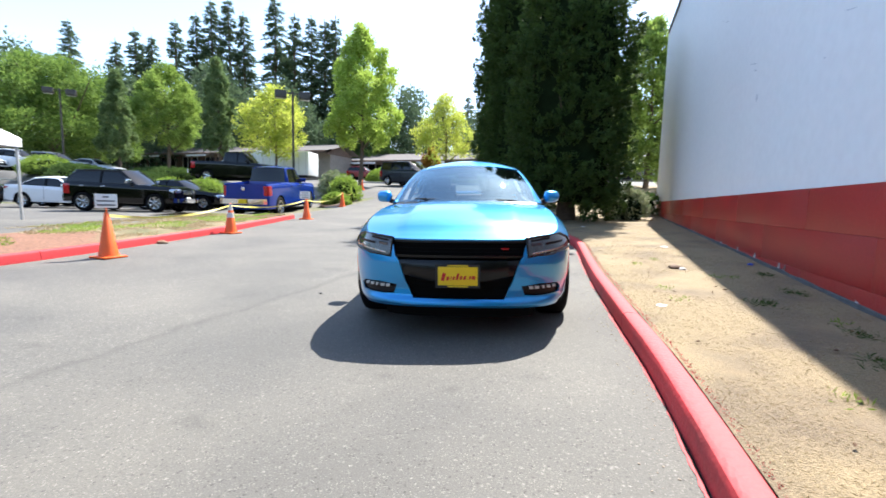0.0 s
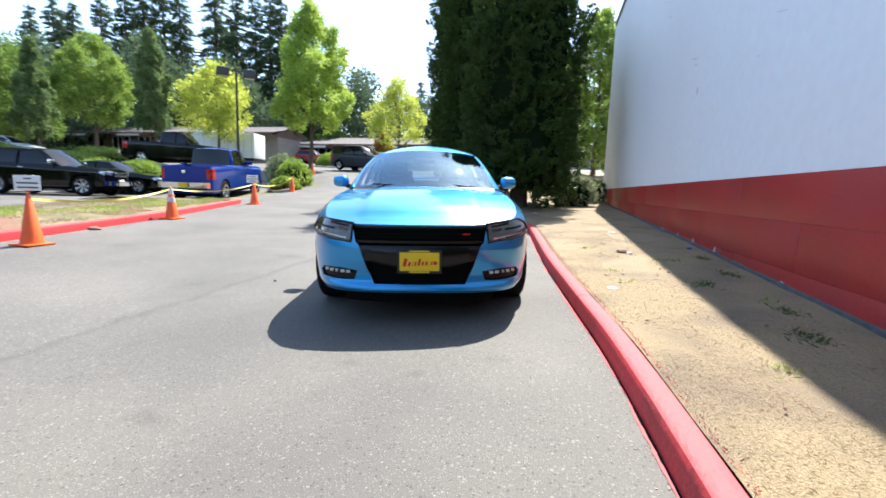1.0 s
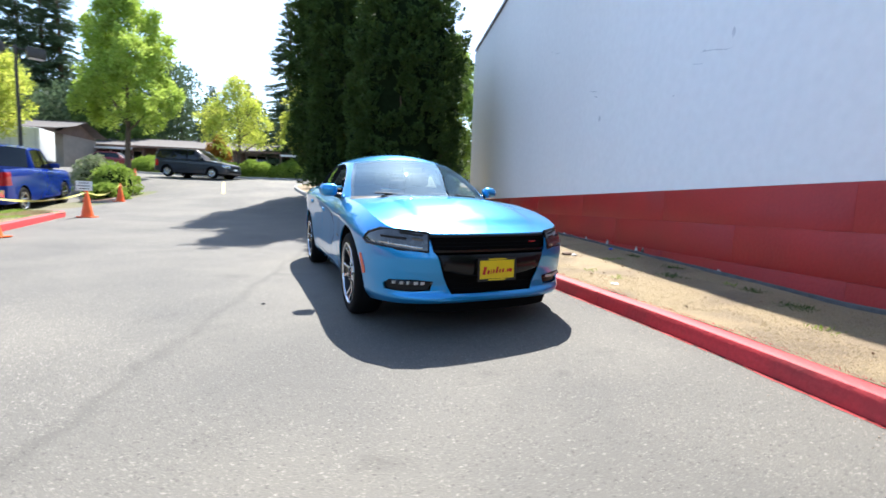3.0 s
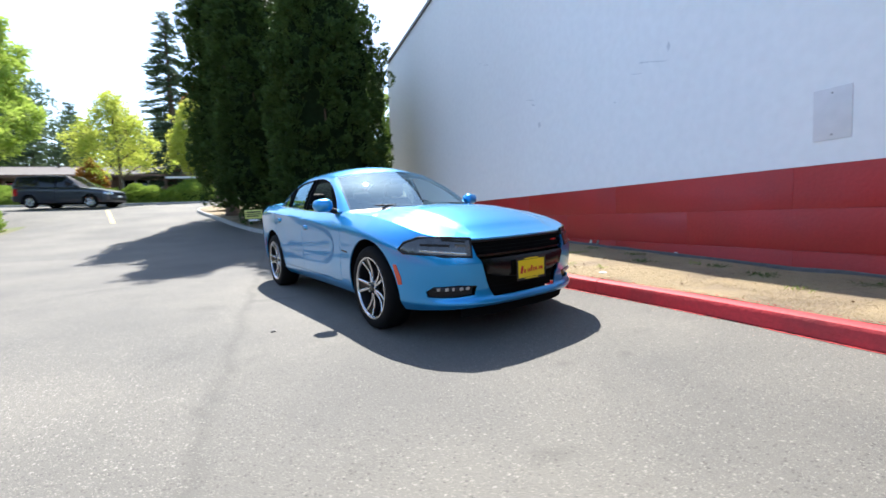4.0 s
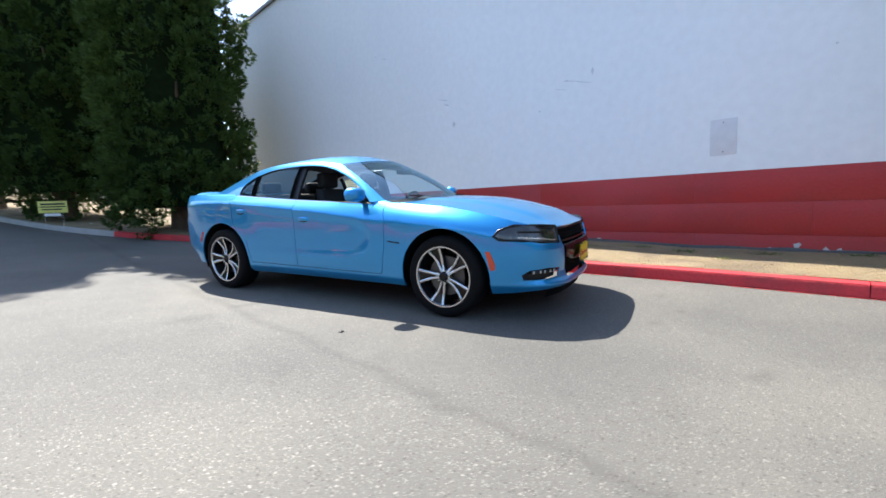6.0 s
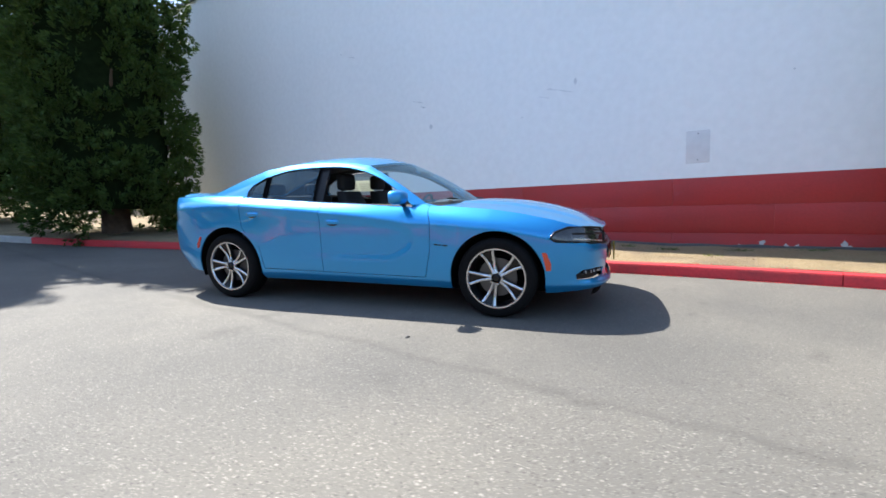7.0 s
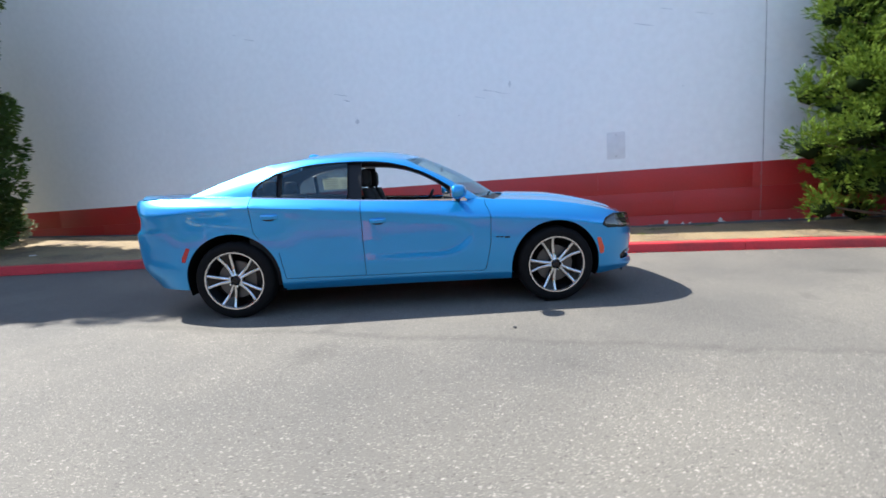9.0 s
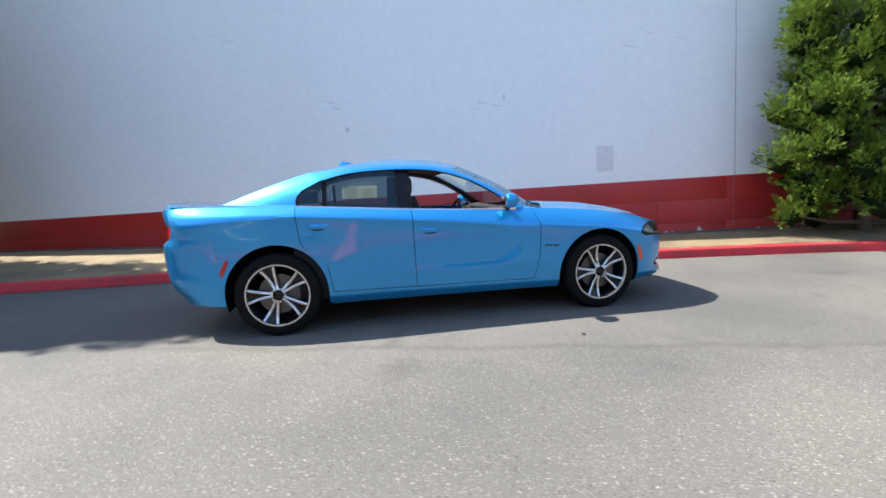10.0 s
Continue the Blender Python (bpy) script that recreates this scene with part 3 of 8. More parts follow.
def building():
    wall = thing("wall_east", Matrix(), "long white stucco wall with a red painted base", "wall", kind="structure")
    y0 = -16.0
    cuts = [y0, -10, 0.30, WALL_END]
    for a, b in zip(cuts, cuts[1:]):
        part("wall_panel", box((WALL_X, a + 0.004, RED_TOP), (WALL_X + 0.3, b - 0.004, WALL_TOP)), WHITEWALL, wall)
    # red base in courses of long blocks
    z = [-0.6, 0.56, 0.965, RED_TOP - 0.002]
    for k, (a, b) in enumerate(zip(z, z[1:])):
        edges = [y0] + [y for y in np.arange(-14.2 + (1.2 if k % 2 else 0), WALL_END - 0.5, 2.44)] + [WALL_END]
        for p, q in zip(edges, edges[1:]):
            part("wall_block", box((WALL_X - 0.004, p + 0.001, a + 0.001), (WALL_X + 0.3, q - 0.001, b - 0.001), 0.0014), REDWALL, wall)
    part("wall_core", box((WALL_X + 0.02, y0, -0.6), (WALL_X + 0.28, WALL_END - 0.02, WALL_TOP - 0.02)), REDWALL, wall)
    part("coping", box((WALL_X - 0.05, y0, WALL_TOP), (WALL_X + 0.36, WALL_END + 0.05, WALL_TOP + 0.12), 0.01), GREYMETAL, wall, "dark metal coping")
    part("patch_panel", box((WALL_X - 0.008, 2.415, 1.585), (WALL_X + 0.01, 2.715, 2.045), 0.003), PATCHPAINT, wall, "painted-over cover plate with a screw at each end")
    for zz in (1.63, 2.0):
        part("screw", revolve([(0.0, -0.011), (0.007, -0.010), (0.008, -0.006)], "x", 8), GREYMETAL, wall).location = (WALL_X, 2.565, zz)
    tagged(part("wall_north", box((WALL_X, WALL_END + 0.01, -0.6), (34, WALL_END + 0.3, WALL_TOP)), WHITEWALL), "white end wall of the building", kind="structure")
    tagged(part("wall_south", box((WALL_X, -16.3, -0.6), (34, -16.01, WALL_TOP)), WHITEWALL), "white end wall of the building", kind="structure")
    tagged(part("roof", box((WALL_X + 0.31, -16, WALL_TOP - 0.3), (34, WALL_END, WALL_TOP - 0.1)), GREYMETAL), "flat roof of the building", kind="structure")
    foot = [[(WALL_X - d, y, wall_foot(y) + h) for d, h in ((0.018, -0.3), (0.017, 0.02 + 0.012 * noise.noise((0, y * 3, 0))), (0.010, 0.032 + 0.015 * noise.noise((0, y * 3, 0))), (0.0, 0.036 + 0.015 * noise.noise((0, y * 3, 0))))] for y in np.arange(-15, 18, 0.12)]
    part("footing", grid(foot), FOOTING, wall, "bare blue-grey concrete footing", 50)
    crack = [[(WALL_X - 0.003, 0.30 + 0.020 * noise.noise((0, 0, z * 1.1)) + 0.006 * noise.noise((3, 0, z * 7)) + o, z) for o in (-0.0045, 0.0045)] for z in np.linspace(RED_TOP + 0.005, WALL_TOP - 0.02, 120)]
    part("wall_crack", grid(crack), CRACK, wall, "thin dark crack down the stucco joint", 0)
    crack = [[(WALL_X - 0.008, 0.32 + 0.015 * noise.noise((0, 2, z * 3)) + o, z) for o in (-0.003, 0.003)] for z in np.linspace(0.45, RED_TOP - 0.01, 30)]
    part("wall_crack", grid(crack), CRACK, wall, "thin dark crack down the red base", 0)
    # scuffs and chipped spots
    rng = random.Random(4)
    for y, zc, w, h in ((7.32, 2.69, 0.10, 0.12), (7.62, 3.22, 0.30, 0.02), (7.5, 3.1, 0.16, 0.03), (9.82, 4.63, 0.09, 0.03), (4.6, 2.95, 0.5, 0.02), (4.35, 3.05, 0.05, 0.12), (4.9, 2.88, 0.22, 0.015),
                         (2.1, 3.75, 0.34, 0.018), (1.75, 3.95, 0.2, 0.015), (1.2, 3.8, 0.3, 0.01), (9.5, 4.5, 0.3, 0.012), (5.3, 2.6, 0.05, 0.02), (1.5, 2.7, 0.03, 0.03), (-0.6, 2.3, 0.3, 0.012)):
        bm = bmesh.new()
        ring = [bm.verts.new((WALL_X - 0.003, y + w * 0.5 * math.cos(t) * rng.uniform(0.7, 1.1), zc + h * 0.5 * math.sin(t) * rng.uniform(0.5, 1.1) + 0.12 * (w if h < 0.04 else 0) * math.cos(t)))
                for t in np.linspace(0, 2 * math.pi, 14, endpoint=False)]
        bm.faces.new(ring)
        part("scuff", bm, SCUFF, wall, "faint grey scuff in the paint", 0)
    for k in range(26):
        y = -1.5 + 11 * rng.random() ** 1.2
        s = rng.uniform(0.02, 0.055)
        zc = wall_foot(y) + rng.uniform(0.01, 0.07)
        bm = bmesh.new()
        ring = [bm.verts.new((WALL_X - 0.007, y + s * math.cos(t) * rng.uniform(0.5, 1.1), zc + s * 1.1 * math.sin(t) * rng.uniform(0.4, 1.2))) for t in np.linspace(0, 2 * math.pi, 9, endpoint=False)]
        bm.faces.new(ring)
        part("paint_chip", bm, CHIP, wall, "bare pale spot of flaked paint", 0)


FOOTING = mat("bare_footing", (0.085, 0.08, 0.078), 0.9, var=0.3, scale=14, bump=0.5, bscale=60)
SCUFF = mat("wall_scuff", (0.63, 0.64, 0.66), 0.7, var=0.2, scale=30)
CRACK = mat("dark_crack", (0.22, 0.22, 0.23), 0.9, var=0.4, scale=12)
CHIP = mat("bare_plaster", (0.55, 0.50, 0.47), 0.8, var=0.2, scale=30)
building()


# ---- vehicles: shells lofted from a plan line, a rim line and glass lines ----
# lengths in metres: u back from the front axle, v out to the side, w up; a vertex is (v, -u, w)
def P3(u, v, w):
    return (v, -u, w)


def coons(front, back, left, right, crown=None):
    """A patch between four edge lines; crown(a, b) lifts it."""
    n, m = len(front), len(left)
    F, B, L, R = (np.array(x, float) for x in (front, back, left, right))
    rows = []
    for j in range(m):
        a = j / (m - 1)
        row = []
        for i in range(n):
            b = i / (n - 1)
            p = (1 - a) * F[i] + a * B[i] + (1 - b) * L[j] + b * R[j] - ((1 - a) * (1 - b) * F[0] + (1 - a) * b * F[-1] + a * (1 - b) * B[0] + a * b * B[-1])
            if crown:
                p = p + np.array([0, 0, crown(a, 2 * b - 1)])
            row.append(tuple(p))
        rows.append(row[::-1])
    return rows


def flip_x(points):
    return [(-x, y, z) for x, y, z in points]


def both(bm):
    """The half shape and its mirror image as one."""
    made = bmesh.ops.duplicate(bm, geom=bm.verts[:] + bm.edges[:] + bm.faces[:])["geom"]
    vs = [g for g in made if isinstance(g, bmesh.types.BMVert)]
    bmesh.ops.scale(bm, vec=(-1, 1, 1), verts=vs)
    bmesh.ops.reverse_faces(bm, faces=[g for g in made if isinstance(g, bmesh.types.BMFace)])
    bmesh.ops.remove_doubles(bm, verts=bm.verts[:], dist=0.0008)
    return bm


def mirrored(bm):
    k = bm.copy()
    bmesh.ops.scale(k, vec=(-1, 1, 1), verts=k.verts[:])
    bmesh.ops.reverse_faces(k, faces=k.faces[:])
    return k


def inside(poly, a, b):
    hit = False
    for (x0, y0), (x1, y1) in zip(poly, poly[1:] + poly[:1]):
        if (y0 > b) != (y1 > b) and a < (x1 - x0) * (b - y0) / (y1 - y0) + x0:
            hit = not hit
    return hit


def cut(bm, poly, view, test=lambda c: True):
    """Cuts the outline of a region into the skin, seen from the side ('u') or the front ('v'), and gives its faces."""
    def flat(co):
        return (-co.y if view == "u" else co.x, co.z)
    def spans(f, lo, hi):
        fl = [flat(v.co) for v in f.verts]
        return max(k[0] for k in fl) >= lo[0] and min(k[0] for k in fl) <= hi[0] and max(k[1] for k in fl) >= lo[1] and min(k[1] for k in fl) <= hi[1]
    xs, ys = [p[0] for p in poly], [p[1] for p in poly]
    near = {f for f in bm.faces if test(f.calc_center_median()) and spans(f, (min(xs) - 0.002, min(ys) - 0.002), (max(xs) + 0.002, max(ys) + 0.002))}
    for p, q in zip(poly, poly[1:] + poly[:1]):
        d = Vector((q[0] - p[0], q[1] - p[1]))
        if d.length < 1e-6:
            continue
        lo = (min(p[0], q[0]) - 0.002, min(p[1], q[1]) - 0.002)
        hi = (max(p[0], q[0]) + 0.002, max(p[1], q[1]) + 0.002)
        faces = [f for f in near if spans(f, lo, hi)]
        if not faces:
            continue
        faces.sort(key=lambda f: f.index)
        no = (0, d.y, d.x) if view == "u" else (d.y, 0, -d.x)
        co = P3(p[0], 0, p[1]) if view == "u" else (p[0], 0, p[1])
        geom = list(dict.fromkeys(e for f in faces for e in f.edges)) + list(dict.fromkeys(v for f in faces for v in f.verts)) + faces
        made = bmesh.ops.bisect_plane(bm, geom=geom, plane_co=co, plane_no=no, dist=1e-5)["geom"]
        near = {f for f in near if f.is_valid} | {g for g in made if isinstance(g, bmesh.types.BMFace) and g.is_valid}
        bm.faces.index_update()
    out = []
    for f in sorted(near, key=lambda f: f.index):
        c = f.calc_center_median()
        if test(c) and inside(poly, *flat(c)):
            out.append(f)
    return out


def take(bm, faces):
    """Moves faces to a mesh of their own."""
    k, vmap = bmesh.new(), {}
    for f in faces:
        for v in f.verts:
            if v not in vmap:
                vmap[v] = k.verts.new(v.co)
        k.faces.new([vmap[v] for v in f.verts])
    bmesh.ops.delete(bm, geom=faces, context="FACES")
    return k


def thicken(bm, depth):
    """Gives a skin an edge of that depth behind its face."""
    bm.normal_update()
    normals = {v: v.normal.copy() for v in bm.verts}
    rim = [e for e in bm.edges if e.is_boundary]
    made = bmesh.ops.extrude_edge_only(bm, edges=rim)["geom"]
    for v in made:
        if isinstance(v, bmesh.types.BMVert):
            src = min((e.other_vert(v) for e in v.link_edges if e.other_vert(v) in normals), key=lambda o: (o.co - v.co).length, default=None)
            if src is not None:
                v.co -= normals[src] * depth
    return bm


def push(bm, vec):
    bmesh.ops.translate(bm, vec=vec, verts=bm.verts[:])
    return bm


class Shell:
    """The skin of a vehicle: half the wrap round its flanks, with the lines that hood, glass and roof hang on."""

    def __init__(self, S):
        self.S = S
        n, m = S["cols"], S["rows"]
        c = curve(S["plan"], n)
        c[0, 1] = c[-1, 1] = 0
        d = np.gradient(c, axis=0)
        d /= np.linalg.norm(d, axis=1)[:, None]
        nrm = np.stack([-d[:, 1], d[:, 0]], 1)
        nrm[0], nrm[-1] = (-1, 0), (1, 0)
        self.c, self.nrm, self.m = c, nrm, m
        self.rows = []
        for j in range(m):
            self.rows.append([self.skin(i, j / (m - 1)) for i in range(n)])
        self.rim = np.array(self.rows[-1])

    def rim_w(self, u):
        return float(np.interp(u, self.S["rim_u"], self.S["rim_w"]))

    def bottom(self, u):
        return float(np.interp(u, self.S["bot_u"], self.S["bot_w"]))

    def inset(self, u, w, nu):
        S = self.S
        top = self.rim_w(u)
        f, r = max(0.0, -nu) ** 2, max(0.0, nu) ** 2
        s = 1 - f - r
        roll, power = S.get("roll", 0.17), 1.8
        if "shoulder" in S:
            roll, power = float(np.interp(u, S["shoulder"][0], S["shoulder"][1])), float(np.interp(u, [0.5, 1.2, 3.1, 3.7], [1.8, 1.25, 1.3, 1.8]))
        side = 0.035 * sm((0.32 - w) / 0.12) + 0.30 * max(0.0, 0.62 - w) ** 2 if "shoulder" in S else 0.05 * sm((0.32 - w) / 0.12) + 0.015 * sm((0.55 - w) / 0.25)
        side += float(np.interp(u, S["rim_u"], S["rim_in"])) * float(np.clip((w - top + roll) / roll, 0, 1)) ** power
        side += S.get("tuck", 0) * float(sm((u - 3.5) / 0.5)) * float(sm((0.56 - w) / 0.3))
        if "scallop" in S:
            side += S["scallop"](u, w)
        return s * side + f * float(np.interp(w, S["front_w"], S["front_in"])) + r * float(np.interp(w, S["rear_w"], S["rear_in"]))

    def skin(self, i, t, deeper=0.0):
        u, v = self.c[i]
        nu, nv = self.nrm[i]
        lo, hi = self.bottom(u), self.rim_w(u)
        w = lo + (hi - lo) * t
        k = self.inset(u, w, nu) + deeper
        return P3(u - nu * k, max(0.0, v - nv * k), w)

    def side_v(self, u, w):
        i = int(np.argmin(abs(self.c[:, 0] - u) + (self.c[:, 1] < 0.6) * 9))
        return self.c[i, 1] - self.nrm[i, 1] * self.inset(u, w, self.nrm[i, 0])

    def at_u(self, u):
        ok = self.c[:, 1] > 0.5
        return int(np.argmin(abs(self.c[:, 0] - u) + (~ok) * 9))

    def half(self):
        return grid([r[::-1] for r in self.rows])

    def inner(self, deeper, u0, u1, top=0.99):
        i0, i1 = self.at_u(u0), self.at_u(u1)
        return [[self.skin(i, t * top, deeper) for i in range(i1, i0, -2)] for t in np.linspace(0.02, 1, 12)]

    def rim_line(self, i0, i1, n):
        return curve(self.rim[i0:i1 + 1] if i1 > i0 else self.rim[i1:i0 + 1][::-1], n)


def bow(mid, end, n=41, power=2.0):
    """A line across the car through its middle and both mirrored ends."""
    out = []
    for b in np.linspace(-1, 1, n):
        k = abs(b) ** power
        out.append((b * end[0], mid[1] + (end[1] - mid[1]) * k, mid[2] + (end[2] - mid[2]) * k))
    return np.array(out)


def line(a, b, n):
    return np.array([np.array(a) + (np.array(b) - np.array(a)) * t for t in np.linspace(0, 1, n)])


def wheel(parent, at, R, width, rim_r, side, style, label):
    """Tyre, rim, disc and bolts; side is +1 for the right of the car."""
    w = thing("wheel", Matrix(), label, "")
    del w["label"]
    w.parent = parent
    w.matrix_local = Matrix.Translation(at) @ (Matrix() if side > 0 else pose(0, 0, 0, 0, 0, 180)) @ pose(0, 0, 0, style.get("turn", 0), 0, 0)
    h = width / 2
    r1 = rim_r
    prof = [(r1 - 0.012, -h + 0.02), (r1 + 0.01, -h), (R - 0.035, -h - 0.004), (R - 0.012, -h + 0.012), (R, -h + 0.04), (R, h - 0.04), (R - 0.012, h - 0.012), (R - 0.035, h + 0.004), (r1 + 0.014, h),
            (r1 + 0.004, h - 0.004), (r1 - 0.012, h - 0.03)]
    tyre = part("tyre", revolve(prof, "x", 56), RUBBER, w, "black low-profile tyre", 50)
    lip = [(r1 + 0.004, h - 0.006), (r1 + 0.002, h + 0.002), (r1 - 0.010, h + 0.001), (r1 - 0.016, h - 0.012), (r1 - 0.024, h - 0.06), (r1 - 0.03, -h + 0.02)]
    rim = part("rim", revolve(lip[:4], "x", 56), style["rim"], w, style["label"], 40)
    part("rim_barrel", revolve(lip[3:], "x", 40), DARKALLOY, rim, "", 40)
    part("brake_disc", revolve([(0.06, h - 0.085), (0.175, h - 0.085), (0.175, h - 0.105), (0.06, h - 0.105)], "x", 32), DISC, rim, "", 30)
    part("wheel_back", revolve([(0.0, -0.02), (r1 - 0.03, -0.02)], "x", 24), LINER, rim)
    spokes, n = style["spokes"], style.get("seg", 6)
    for k in range(spokes):
        for lr in (-1, 1):
            face, flank = bmesh.new(), bmesh.new()
            rows, deep = [], []
            for t in np.linspace(0, 1, n):
                r = 0.045 + (r1 - 0.016 - 0.045) * t
                ang = 2 * math.pi * k / spokes + lr * (style["a0"] + (style["a1"] - style["a0"]) * t + style.get("bend", 0) * math.sin(math.pi * t))
                half = style["w0"] + (style["w1"] - style["w0"]) * t
                x = h - 0.022 - 0.022 * math.sin(math.pi * min(1, t * 1.05)) + 0.016 * t
                ca, sa = math.cos(ang), math.sin(ang)
                row = []
                for o, dx in ((-half, -0.004), (-half * 0.6, 0.0), (half * 0.6, 0.0), (half, -0.004)):
                    row.append((x + dx, r * ca - o * sa, r * sa + o * ca))
                rows.append(row)
                deep.append([row[0], (x - 0.045, row[0][1], row[0][2]), (x - 0.045, row[3][1], row[3][2]), row[3]])
            add_grid(face, rows)
            add_grid(flank, deep)
            spoke = part("spoke", face, style["spoke"], w, "", 40)
            part("spoke_flank", flank, DARKALLOY, spoke, "dark painted flank", 40)
        if style.get("pocket"):
            rows = []
            for t in np.linspace(0.05, 1, 6):
                r, x = 0.045 + (r1 - 0.06) * t, h - 0.034 - 0.022 * math.sin(math.pi * min(1, t * 1.05)) + 0.016 * t
                rows.append([(x, r * math.cos(2 * math.pi * k / spokes + d), r * math.sin(2 * math.pi * k / spokes + d)) for d in (-0.20, 0.0, 0.20)])
            part("spoke_pocket", grid(rows), GLOSSBLACK, w, "gloss black pocket between twin spokes", 40)
    part("hub_cap", revolve([(0.0, h - 0.010), (0.026, h - 0.010), (0.031, h - 0.015), (0.042, h - 0.026), (0.06, h - 0.06)], "x", 20), style["cap"], rim, "", 40)
    for k in range(5):
        a = 2 * math.pi * (k + 0.5) / 5
        b = part("lug_nut", revolve([(0.0, 0.010), (0.009, 0.008), (0.010, 0.0), (0.010, -0.03)], "x", 6), CHROME, rim, "", 30)
        b.location = (h - 0.020, 0.057 * math.cos(a), 0.057 * math.sin(a))
    return w


def arches(sh, parent, wheels, r, depth=0.32):
    """Black liners behind the wheel openings."""
    for u, wz in wheels:
        for s in (1, -1):
            rows = []
            for k, q in enumerate((0.004, 0.012, depth)):
                row = []
                for t in np.linspace(-0.32, math.pi + 0.32, 40):
                    uu, ww = u - r * math.cos(t), wz + r * math.sin(t)
                    ww = max(ww, 0.15)
                    v = sh.side_v(uu, max(ww, sh.bottom(uu) + 0.01)) - q
                    rr = 1.0 if k == 0 else 1.015
                    row.append((s * v, -(u + (uu - u) * rr), wz + (ww - wz) * rr))
                rows.append(row)
            bm = grid(rows)
            ring = [(s * (sh.side_v(u, wz + r * 0.9) - depth), -(u - 1.015 * r * math.cos(t)), max(0.15, wz + 1.015 * r * math.sin(t))) for t in np.linspace(-0.32, math.pi + 0.32, 40)]
            bm.faces.new([bm.verts.new(p) for p in ring])
            part("wheel_arch", bm, LINER, parent)


def hoop(u, w, r, a0=-0.5, n=30):
    """The outline of a wheel opening, open to the ground."""
    pts = [(u - r * math.cos(t), w + r * math.sin(t)) for t in np.linspace(0, math.pi, n)]
    return [(u - r, -0.1)] + pts + [(u + r, -0.1)]


def strip(points, width=0.0055):
    """Thin quads along an open line, for shut lines."""
    out = []
    for p, q in zip(points, points[1:]):
        d = np.array(q) - np.array(p)
        d = d / np.linalg.norm(d)
        k = np.array([-d[1], d[0]]) * width / 2
        e = d * width * 0.4
        out.append([tuple(np.array(p) + k - e), tuple(np.array(q) + k + e), tuple(np.array(q) - k + e), tuple(np.array(p) - k - e)])
    return out


def greenhouse(sh, S):
    """Glass and roof lines from the spec, as arrays of vertices on the right side."""
    g = {}
    g["wb"] = bow(P3(*S["wb_mid"]), P3(*S["wb_end"]))
    g["wt"] = bow(P3(*S["wt_mid"]), P3(*S["wt_end"]))
    g["bt"] = bow(P3(*S["bt_mid"]), P3(*S["bt_end"]))
    g["bb"] = bow(P3(*S["bb_mid"]), P3(*S["bb_end"]))
    g["pillar"] = curve([P3(*S["wb_end"])] + [P3(*p) for p in S.get("apillar", [])] + [P3(*S["wt_end"])], 15)
    g["rail"] = curve([P3(*S["wt_end"])] + [P3(*p) for p in S["rail"]] + [P3(*S["bt_end"])], 31)
    g["cpillar"] = curve([P3(*S["bt_end"])] + [P3(*p) for p in S.get("cpillar", [])] + [P3(*S["bb_end"])], 15)
    return g


def lean(S, w):
    return S["belt_v"] - S["tumble"] * (w - S["belt_w"])


